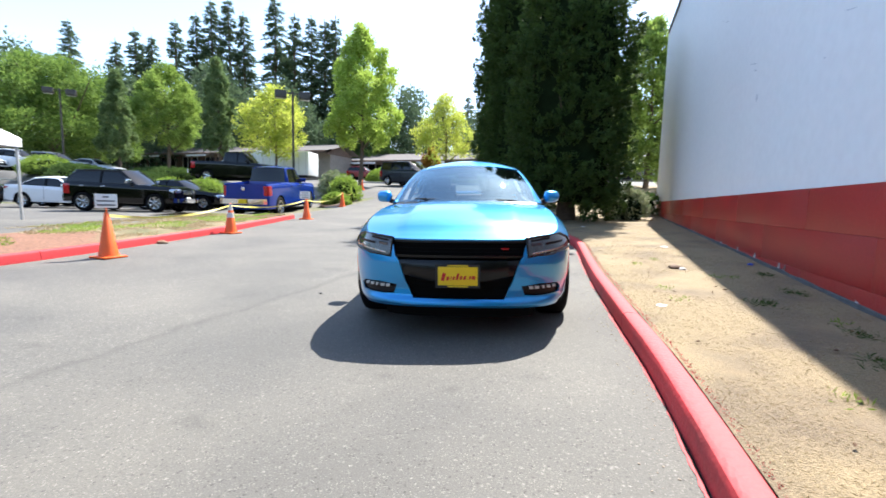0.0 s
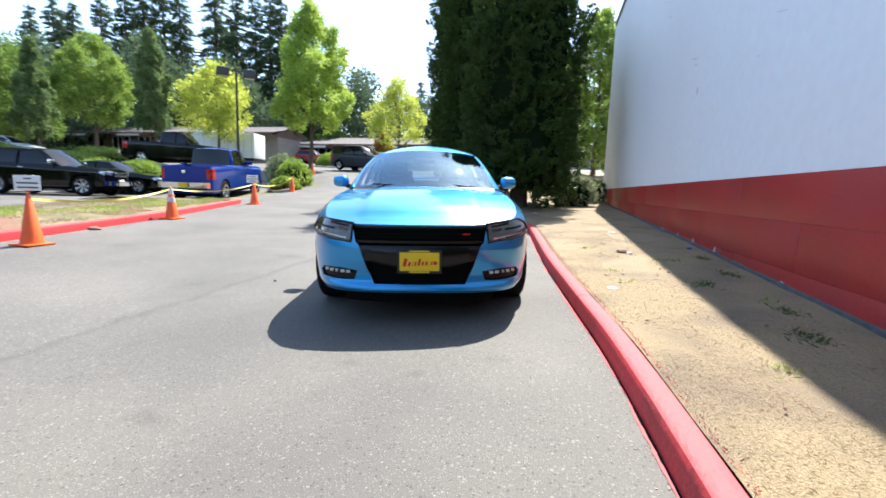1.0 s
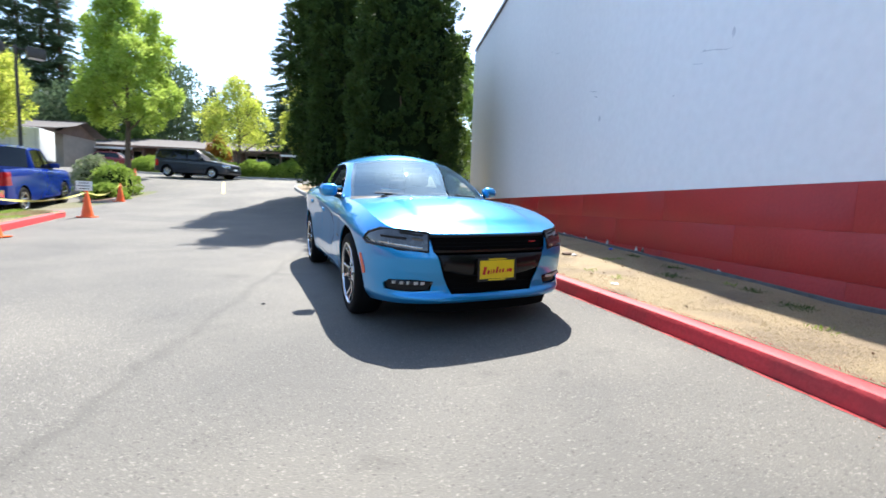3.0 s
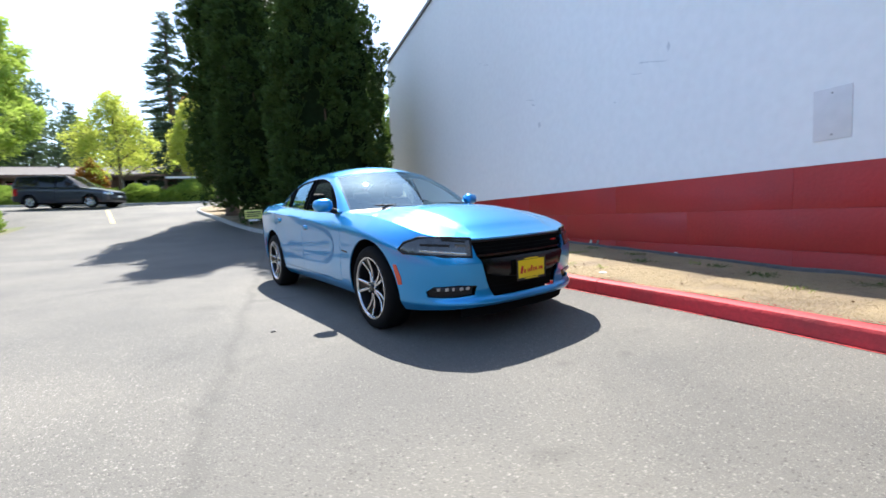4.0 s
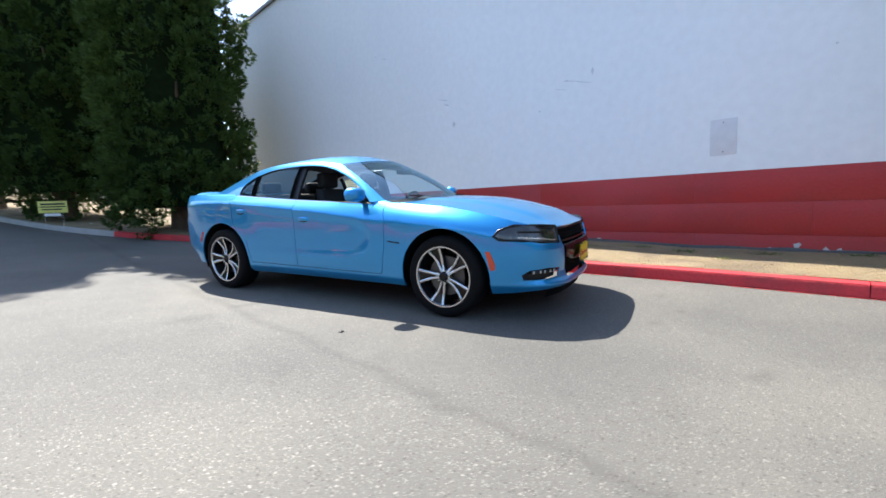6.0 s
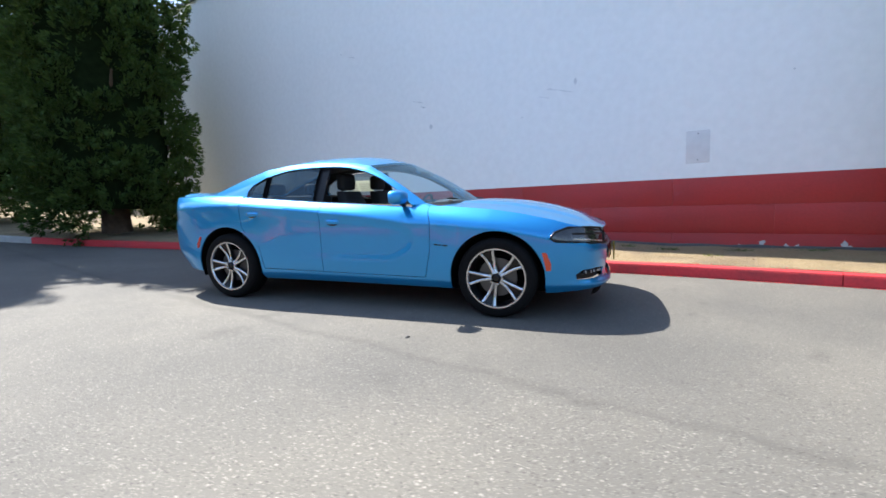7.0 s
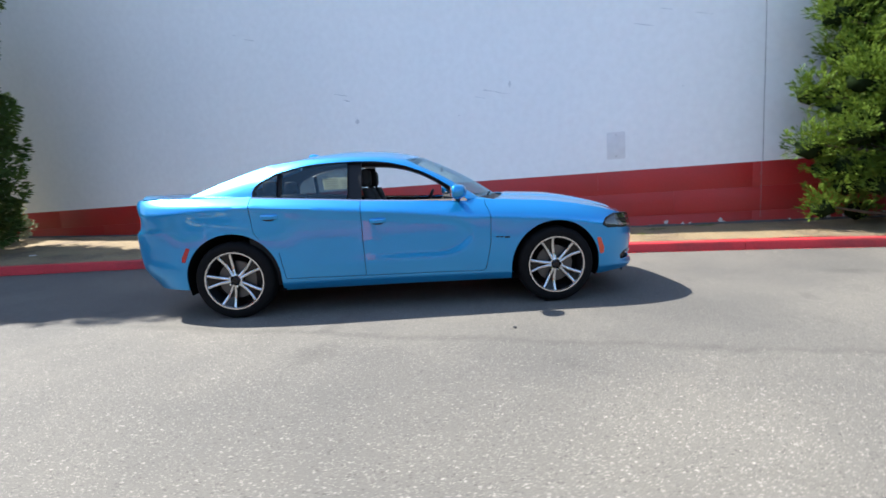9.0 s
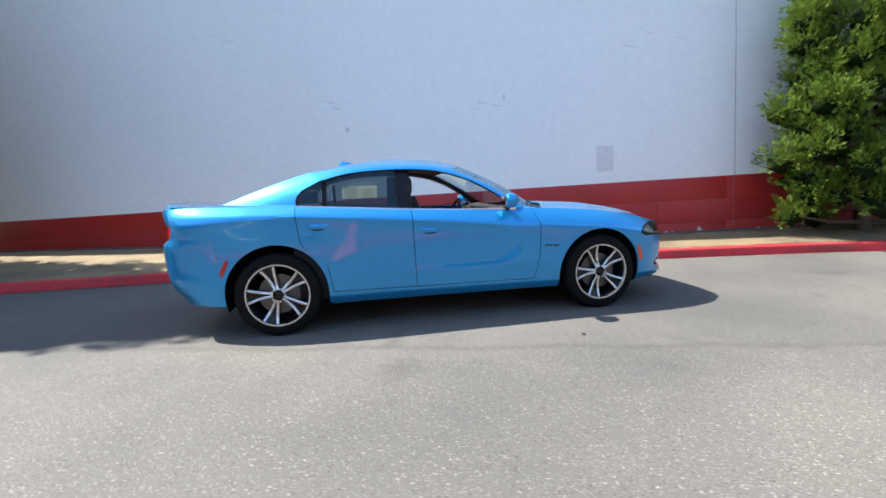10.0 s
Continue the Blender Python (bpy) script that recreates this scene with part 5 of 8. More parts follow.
def sedan():
    S = SEDAN
    fwd, right = Vector((0.26122, -0.96504, -0.0214)), Vector((-0.96526, -0.26128, -0.022)).normalized()
    fwd.normalize()
    up = right.cross(fwd).normalized()
    right = fwd.cross(up).normalized()
    hub = Vector((-1.790, 3.735, 0.450))
    org = hub - right * 0.895 - up * 0.362
    m = Matrix((right, fwd, up)).transposed().to_4x4()
    m.translation = org
    car = thing("sedan", m, "bright blue four-door sedan parked on the asphalt beside the red kerb", "car")
    sh = Shell(S)
    bm = body_skin(sh, S)
    front = lambda c: c.y > 0.35
    flank = lambda c: c.x > 0.6
    # front openings
    mask = [(-0.02, 0.86), (0.51, 0.86), (0.515, 0.79), (0.485, 0.655), (0.455, 0.62), (0.405, 0.46), (0.345, 0.335), (-0.02, 0.335)]
    grille = take(bm, cut(bm, mask, "v", front))
    lamp_poly = [(0.505, 0.792), (0.66, 0.815), (0.80, 0.808), (0.868, 0.772), (0.898, 0.722), (0.885, 0.695), (0.82, 0.688), (0.70, 0.668), (0.52, 0.652)]
    lamps = take(bm, cut(bm, lamp_poly, "v", front))
    fog_poly = [(0.475, 0.43), (0.62, 0.445), (0.765, 0.438), (0.80, 0.40), (0.79, 0.355), (0.62, 0.352), (0.50, 0.362)]
    fogs = take(bm, cut(bm, fog_poly, "v", front))
    marker = take(bm, cut(bm, [(-0.368, 0.60), (-0.405, 0.60), (-0.445, 0.50), (-0.445, 0.445), (-0.405, 0.44), (-0.392, 0.50)], "u", flank))
    rmark = take(bm, cut(bm, [(3.415, 0.68), (3.445, 0.69), (3.495, 0.60), (3.50, 0.56), (3.47, 0.555)], "u", flank))
    tail = take(bm, cut(bm, [(-0.02, 0.985), (0.80, 0.99), (0.85, 0.985), (0.848, 0.90), (0.80, 0.875), (-0.02, 0.875)], "v", lambda c: c.y < -3.80))
    # shut lines of doors, hood side and bumpers
    for ln in ([(0.690, 1.1), (0.688, 0.96), (0.650, 0.86), (0.655, 0.6), (0.705, 0.352), (0.73, 0.338)], [(0.73, 0.338), (1.84, 0.345), (2.58, 0.355)], [(1.865, 1.12), (1.858, 0.96), (1.842, 0.35)],
               [(2.868, 1.2), (2.862, 1.05), (2.835, 0.80), (2.79, 0.74)], [(2.62, 0.60), (2.58, 0.355)]):
        for quad in strip(ln):
            bmesh.ops.delete(bm, geom=cut(bm, quad, "u", flank), context="FACES")
    fdoor = take(bm, cut(bm, [(0.69, 1.2), (0.688, 0.96), (0.650, 0.86), (0.655, 0.6), (0.71, 0.34), (1.842, 0.346), (1.858, 0.96), (1.865, 1.2)], "u", flank))
    rdoor = take(bm, cut(bm, [(1.866, 1.2), (1.859, 0.96), (1.843, 0.346), (2.58, 0.356), (2.70, 0.62), (2.80, 0.745), (2.835, 0.80), (2.862, 1.05), (2.868, 1.2)], "u", flank))
    part("body", thicken(both(bm), 0.012), BLUE, car, "bright metallic blue body", 40)
    for u0, u1 in ((0.46, 2.60), (3.50, 3.9)):
        k = grid(sh.inner(0.022, u0, u1, 0.985))
        part("inner_panel", mirrored(k), LINER, car)
        part("inner_panel", k, LINER, car)
    for nm, d in (("front_door", fdoor), ("rear_door", rdoor)):
        for s in (1, -1):
            door = part(nm, thicken(d.copy() if s > 0 else mirrored(d), 0.014), BLUE, car, "", 40)
            u0 = 1.705 if nm == "front_door" else 2.685
            w0 = 0.865 if nm == "front_door" else 0.945
            v0 = sh.side_v(u0, w0)
            hb = bmesh.new()
            rows = []
            for t in np.linspace(0, 1, 9):
                out = 0.030 * math.sin(math.pi * t) ** 0.5
                hh = 0.019 + 0.004 * math.sin(math.pi * t)
                rows.append([(s * (v0 - 0.006 + out * q), -(u0 + 0.085 - 0.17 * t), w0 - 0.008 + 0.03 * (0.5 - t) * 0 + z) for q, z in ((0, -hh), (0.8, -hh), (1, -hh * 0.4), (1, hh * 0.5), (0.7, hh), (0, hh))])
            add_grid(hb, rows)
            bmesh.ops.recalc_face_normals(hb, faces=hb.faces)
            part("door_handle", hb, BLUE, door, "body-coloured door handle", 60)
            # flat black disc on the skin stands in for the recess's shade
            shade_disc = bmesh.new()
            add_grid(shade_disc, [[(s * (v0 + 0.0035), -(u0 + 0.06 * math.cos(t) * q), w0 - 0.026 + 0.02 * math.sin(t) * q) for t in np.linspace(0, 2 * math.pi, 20, endpoint=False)] for q in (0.05, 1.0)], True)
            part("handle_recess", shade_disc, TRIM, door, "flat black disc painted as the shaded recess behind the handle", 0)
        d.free()
    part("valance", both(grid([[P3(u + 0.05 + 0.3 * (0.31 - w), v * (0.97 - 0.25 * (0.31 - w)), w) for u, v in sh.c[:30:2]] for w in (0.31, 0.25, 0.18)])), LINER, car, "black lower valance", 50)
    part("underbody", box((-0.62, -3.2, 0.20), (0.62, 0.55, 0.24)), LINER, car)
    for s in (1, -1):
        k = grid([[P3(u, (sh.side_v(u, 0.262) - q), z) for u in np.linspace(0.48, 2.6, 30)] for q, z in ((0.0, 0.262), (0.010, 0.240), (0.05, 0.228), (0.2, 0.235))])
        part("sill", k if s > 0 else mirrored(k), BLUE, car, "", 50)
    hood_and_deck(sh, S, car, BLUE)
    g, outer, inner = car_glass(sh, S, car, BLUE, GLASS, TINT)
    part("headliner", grid(coons(g["wt"], g["bt"], flip_x(g["rail"]), g["rail"], lambda a, b: 0.03 * math.sin(math.pi * a) * (1 - b * b) - 0.03)), CABIN, car, "", 50)
    arches(sh, car, S["wheels"], S["arch"])
    # grille, bars and lower intake
    push(grille, (0, -0.045, 0))
    back = part("grille", both(grille), LINER, car, "black front grille", 40)
    i_g = [i for i in range(len(sh.c)) if sh.c[i, 1] < 0.53 and sh.c[i, 0] < 0]
    for w, h, dz, mt in ((0.762, 0.008, 0.016, TRIM), (0.735, 0.005, 0.036, LINER), (0.708, 0.005, 0.036, LINER), (0.681, 0.005, 0.036, LINER), (0.654, 0.009, 0.018, GLOSSBLACK), (0.43, 0.003, 0.04, LINER), (0.395, 0.003, 0.04, LINER), (0.36, 0.003, 0.04, LINER)):
        lim = float(np.interp(w, [0.335, 0.46, 0.62, 0.655, 0.79], [0.345, 0.405, 0.455, 0.485, 0.515]))
        rows = []
        for v in np.linspace(-lim, lim, 31):
            i = int(np.argmin(abs(sh.c[:len(sh.c) // 2, 1] - abs(v))))
            u = sh.c[i, 0] + sh.inset(-0.95, w, -1) + dz
            rows.append([P3(u + 0.03, v, w - h), P3(u, v, w - h), P3(u, v, w + h), P3(u + 0.03, v, w + h)])
        part("grille_bar", grid(rows), mt, back, "", 30)
    rows = []
    for v in np.linspace(-0.44, 0.44, 31):
        i = int(np.argmin(abs(sh.c[:len(sh.c) // 2, 1] - abs(v))))
        u = sh.c[i, 0] + 0.004
        lo = 0.465 + 0.05 * (abs(v) / 0.44) ** 3
        k = [v / 0.44 * float(np.interp(w, [0.46, 0.62, 0.635], [0.396, 0.447, 0.455])) for w in (lo, lo, 0.5, 0.60, 0.628, 0.635)]
        rows.append([P3(u + 0.06, k[0], lo), P3(u + 0.012, k[1], lo), P3(u, k[2], 0.5 + 0.03 * abs(v)), P3(u, k[3], 0.60), P3(u + 0.015, k[4], 0.628), P3(u + 0.06, k[5], 0.635)])
    part("bumper_bar", grid(rows), GLOSSBLACK, car, "gloss black bar behind the plate", 40)
    badge = box((-0.375, 0.892, 0.711), (-0.318, 0.905, 0.723), 0.003)
    part("grille_badge", badge, REDLENS, car, "small red grille badge")
    # lamps
    for s in (1, -1):
        k = lamps.copy() if s > 0 else mirrored(lamps)
        lens = part("headlight", thicken(k, 0.03), LAMPGLASS, car, "smoked wraparound headlight", 40)
        bez = []
        for a, b in lamp_poly + lamp_poly[:1]:
            lane = [sh.skin(i, min(1.0, (b - sh.bottom(sh.c[i, 0])) / (sh.rim_w(sh.c[i, 0]) - sh.bottom(sh.c[i, 0])))) for i in range(len(sh.c) // 5)]
            p = (a, float(np.interp(a, [k[0] for k in lane], [k[1] for k in lane])), b)
            p = (p[0], p[1], min(b, sh.rim_w(-p[1]) - 0.006))
            bez.append((s * p[0], p[1] + 0.002, p[2]))
        part("headlight_bezel", tube(bez, 0.011, 8), GLOSSBLACK, lens, "black headlight surround", 60)
        for a0, b0, a1, b1, wd, mt in ((0.545, 0.678, 0.80, 0.712, 0.011, LAMPBRIGHT), (0.53, 0.765, 0.70, 0.785, 0.020, TRIM), (0.53, 0.735, 0.62, 0.745, 0.026, BOWL), (0.655, 0.742, 0.80, 0.752, 0.024, TRIM)):
            rows = []
            for q in np.linspace(0, 1, 12):
                v, w = a0 + (a1 - a0) * q, b0 + (b1 - b0) * q
                i = int(np.argmin(abs(sh.c[:len(sh.c) // 2, 1] - v - 0.03)))
                k2 = sh.inset(sh.c[i, 0], w, sh.nrm[i, 0]) - 0.0015
                u, vv = sh.c[i, 0] - sh.nrm[i, 0] * k2, sh.c[i, 1] - sh.nrm[i, 1] * k2
                rows.append([P3(u, s * vv, w - wd / 2), P3(u - 0.002, s * vv, w), P3(u, s * vv, w + wd / 2)])
            part("lamp_reflector", grid(rows), mt, lens, "bright lower lamp strip" if mt == LAMPBRIGHT else "", 40)
        k = fogs.copy() if s > 0 else mirrored(fogs)
        push(k, (0, -0.04, 0))
        fog = part("fog_recess", k, TRIM, car, "black fog lamp recess", 40)
        rows = []
        for v in np.linspace(0.53, 0.755, 12):
            i = int(np.argmin(abs(sh.c[:len(sh.c) // 2, 1] - v)))
            u = sh.c[i, 0] + 0.045
            rows.append([P3(u + 0.03, s * v, 0.40), P3(u, s * v, 0.402), P3(u - 0.002, s * v, 0.416), P3(u + 0.006, s * v, 0.430), P3(u + 0.03, s * v, 0.432)])
        lamp_bar = part("fog_lamp", grid(rows), DARKALLOY, fog, "slim row of bright diodes", 30)
        for v in np.linspace(0.55, 0.735, 5):
            i = int(np.argmin(abs(sh.c[:len(sh.c) // 2, 1] - v)))
            u = sh.c[i, 0] + 0.041
            part("diode", box((s * v - 0.016, -u - 0.006, 0.405), (s * v + 0.016, -u + 0.003, 0.428), 0.003), PALEMETAL, lamp_bar)
        for nm, src, mt in (("side_marker", marker, AMBER), ("rear_marker", rmark, REDLENS)):
            k = src.copy() if s > 0 else mirrored(src)
            push(k, (s * 0.004, 0, 0))
            part(nm, thicken(k, 0.02), mt, car, "red-orange side marker" if mt == AMBER else "red rear side marker", 40)
    for k in (grille, lamps, fogs, marker, rmark):
        if k.is_valid:
            k.free()
    part("tail_lamp", thicken(both(tail), 0.02), REDLENS, car, "dark red full-width tail lamp", 40)
    # plate with unreadable lettering
    plate = part("plate", box((-0.152, 0.963, 0.445), (0.152, 0.970, 0.592), 0.003), PLATEYELLOW, car, "yellow dealer plate with red script")
    part("plate_frame", both(grid([[(0, 0.9715, 0.43), (0.165, 0.9715, 0.43), (0.165, 0.9715, 0.605), (0, 0.9715, 0.605)], [(0, 0.9715, 0.449), (0.147, 0.9715, 0.449), (0.147, 0.9715, 0.588), (0, 0.9715, 0.588)]])), BLACKINK, plate, "black plate frame", 0)
    for k, (x, w, z0, h) in enumerate(((-0.118, 0.034, 0.485, 0.07), (-0.083, 0.024, 0.487, 0.036), (-0.058, 0.008, 0.489, 0.038), (-0.038, 0.018, 0.491, 0.034), (-0.012, 0.024, 0.492, 0.058), (0.016, 0.02, 0.494, 0.034), (0.043, 0.024, 0.495, 0.034), (0.066, 0.007, 0.496, 0.010), (0.083, 0.017, 0.497, 0.032), (0.108, 0.036, 0.498, 0.030))):
        bar = part("script_bar", box((-0.36 * w, 0.0, 0.0), (0.36 * w, 0.0015, 0.86 * h), 0.0006), REDINK, plate)
        bar.matrix_local = Matrix.Translation((-(x + 0.005), 0.9705, z0 - 0.002)) @ pose(0, 0, 0, 0, -14, 0)
    for z0 in (0.436, 0.592):
        part("frame_strip", box((-0.075, 0.9718, z0), (0.075, 0.973, z0 + 0.010)), PLATEYELLOW, plate)
    # spoiler, fin, badges, wipers
    rows = []
    for v in np.linspace(-0.70, 0.70, 29):
        k = abs(v) / 0.70
        u = 4.02 - 0.12 * k ** 4
        hh = 0.040 * (1 - k ** 6)
        rows.append([P3(u - 0.20, v, 1.132), P3(u - 0.08, v, 1.14 + hh * 0.7), P3(u, v, 1.14 + hh), P3(u + 0.012, v, 1.13 + hh), P3(u - 0.01, v, 1.12)])
    part("spoiler", grid(rows), BLUE, car, "low boot-lid spoiler", 40)
    fin = []
    for t in np.linspace(0, 1, 8):
        u = 2.36 + 0.15 * t
        hh = 0.052 * math.sin(math.pi * (0.12 + 0.88 * t) * 0.62) * (1 if t < 0.95 else 0.4)
        wd = 0.026 * math.sin(math.pi * (0.15 + 0.8 * t)) + 0.006
        zr = 1.512 - 0.02 * t
        fin.append([P3(u, -wd, zr - 0.01), P3(u, -wd * 0.6, zr + hh * 0.5), P3(u, 0, zr + hh), P3(u, wd * 0.6, zr + hh * 0.5), P3(u, wd, zr - 0.01)])
    part("antenna_fin", grid(fin), BLUE, car, "blue shark-fin antenna", 60)
    for s in (1, -1):
        bd = bmesh.new()
        for k, (a, b) in enumerate(((0.475, 0.525), (0.54, 0.565), (0.575, 0.605))):
            v = sh.side_v(a, 0.65)
            add_box(bd, (s * v - 0.004, -b, 0.642 + 0.003 * k), (s * v + 0.004, -a, 0.655 + 0.003 * k), 0.002)
        part("fender_badge", bd, TRIM, car, "small dark fender badge")
        mirror_unit(car, s)
        for u, w in S["wheels"]:
            wheel(car, (s * (0.815 if u < 1 else 0.82), -u, 0.362), 0.362, 0.245, 0.268, s,
                  dict(rim=ALLOY, spoke=ALLOY, cap=GLOSSBLACK, spokes=5, a0=0.20, a1=0.225, w0=0.012, w1=0.0115, bend=-0.03, turn=38 if u < 1 else 36, pocket=True, label="machined alloy rim with black pockets"), "wheel")
    for x0, x1 in ((-0.55, -0.05), (0.05, 0.55)):
        part("wiper", tube([(x0, -0.52, 1.045), ((x0 + x1) / 2, -0.56, 1.062), (x1, -0.60, 1.07)], 0.008, 6), TRIM, car)
    cabin(car, sh)
    return car


sedan()


# ---- other parked vehicles ----
def generic(fo, wb, ro, hw, nose, cowl, belt, roof, cowl_u, wt_u, bt_u, bb_u, bb_w, R=0.35, style="sedan", rear_belt=None):
    """A spec for a plain vehicle from its main lengths and heights."""
    end = wb + ro
    rb = rear_belt or belt + 0.05
    tw = hw - 0.24 if style == "sedan" else hw - 0.19
    S = dict(cols=110, rows=14, roll=0.16)
    S["plan"] = [(-fo, 0), (-fo + 0.015, 0.45 * hw), (-fo + 0.08, 0.74 * hw), (-fo + 0.24, 0.92 * hw), (-fo + 0.6, 0.985 * hw), (wb * 0.5, hw), (wb + 0.2, hw), (end - 0.35, 0.975 * hw), (end - 0.1, 0.87 * hw), (end - 0.015, 0.5 * hw), (end, 0)]
    S["rim_u"] = [-fo, -fo + 0.35, cowl_u, bt_u, bb_u, end]
    S["rim_w"] = [nose, nose + 0.07, cowl, rb, bb_w - 0.01, bb_w - 0.02]
    S["rim_in"] = [0.05, 0.1, 0.11, 0.07, 0.08, 0.05]
    S["bot_u"], S["bot_w"] = [-fo, 0, wb, end], [0.30 + 0.1 * (R > 0.36), 0.26 + 0.1 * (R > 0.36), 0.27 + 0.1 * (R > 0.36), 0.38]
    S["front_w"], S["front_in"] = [0.25, 0.4, 0.55, nose - 0.05, nose + 0.05], [0.08, 0.0, 0.0, 0.03, 0.08]
    S["rear_w"], S["rear_in"] = [0.3, 0.45, 0.6, 0.7, 1.2], [0.08, 0.0, 0.0, 0.05, 0.08]
    S["wheels"], S["arch"] = [(0.0, R), (wb, R)], R + 0.065
    S["corner"], S["corner_r"], S["cowl_u"], S["cowl_mid"] = 0.78 * hw, 0.8 * hw, cowl_u, (cowl_u - 0.16, cowl + 0.03)
    S["hood"] = lambda a, b: 0.03 * (1 - b * b) * float(sm(a / 0.3))
    S["wb_mid"], S["wb_end"] = (cowl_u - 0.08, 0, cowl + 0.04), (cowl_u + 0.12, hw - 0.14, cowl + 0.02)
    S["wt_mid"], S["wt_end"] = (wt_u - 0.12, 0, roof - 0.02), (wt_u, tw - 0.06, roof - 0.06)
    S["rail"] = [((wt_u + bt_u) / 2, tw - 0.05, roof - 0.035)]
    S["bt_mid"], S["bt_end"] = (bt_u, 0, roof - 0.02), (bt_u + 0.02, tw - 0.07, roof - 0.06)
    S["bb_mid"], S["bb_end"] = (bb_u + 0.04, 0, bb_w), (bb_u, hw - 0.2, bb_w - 0.005)
    S["belt_v"], S["belt_w"], S["tumble"] = hw - 0.075, belt, (0.16 / (roof - 0.1 - belt))
    f0, f1 = cowl_u + 0.22, wt_u + 0.05
    top = roof - 0.11
    back = bb_u - 0.12 if style == "sedan" else bb_u - 0.16
    S["dlo"] = [(f0, belt + 0.01), ((f0 + f1) / 2, (belt + top) / 2 + 0.02), (f1, top - 0.01), ((f1 + bt_u) / 2, top + 0.01), (min(bt_u, back - 0.12), top - 0.02), ((min(bt_u, back - 0.12) + back) / 2, (top + rb) / 2 + 0.03), (back, rb + 0.012)]
    S["dlo_split"] = (2, 4)
    k = f0 + (back - f0) * (0.48 if style != "van" else 0.36)
    S["panes"] = [(f0 + 0.08, k - 0.03, "glass"), (k - 0.03, k + 0.03, "post"), (k + 0.03, back - 0.06, "glass")]
    if style == "van":
        S["panes"] = [(f0 + 0.08, k - 0.03, "glass"), (k - 0.03, k + 0.03, "post"), (k + 0.03, k + 0.95, "glass"), (k + 0.95, k + 1.0, "post"), (k + 1.0, back - 0.06, "glass")]
    if style == "sedan":
        S["deck"] = lambda a, b: 0.02 * math.sin(math.pi * a) * (1 - b * b)
    elif style == "pickup":
        S["deck"] = lambda a, b: -0.42 * float(sm((0.93 - abs(b)) / 0.03)) * float(sm(a / 0.03)) * float(sm((1 - a) / 0.03))
    else:
        S["deck"] = None
    S["end"], S["fo"], S["hw"], S["nose"], S["R"], S["style"], S["bb_w0"] = end, fo, hw, nose, R, style, bb_w
    return S


RIMS = dict(rim=ALLOY, spoke=ALLOY, cap=ALLOY, spokes=5, a0=0.10, a1=0.22, w0=0.022, w1=0.02, seg=4, label="bright alloy rim")


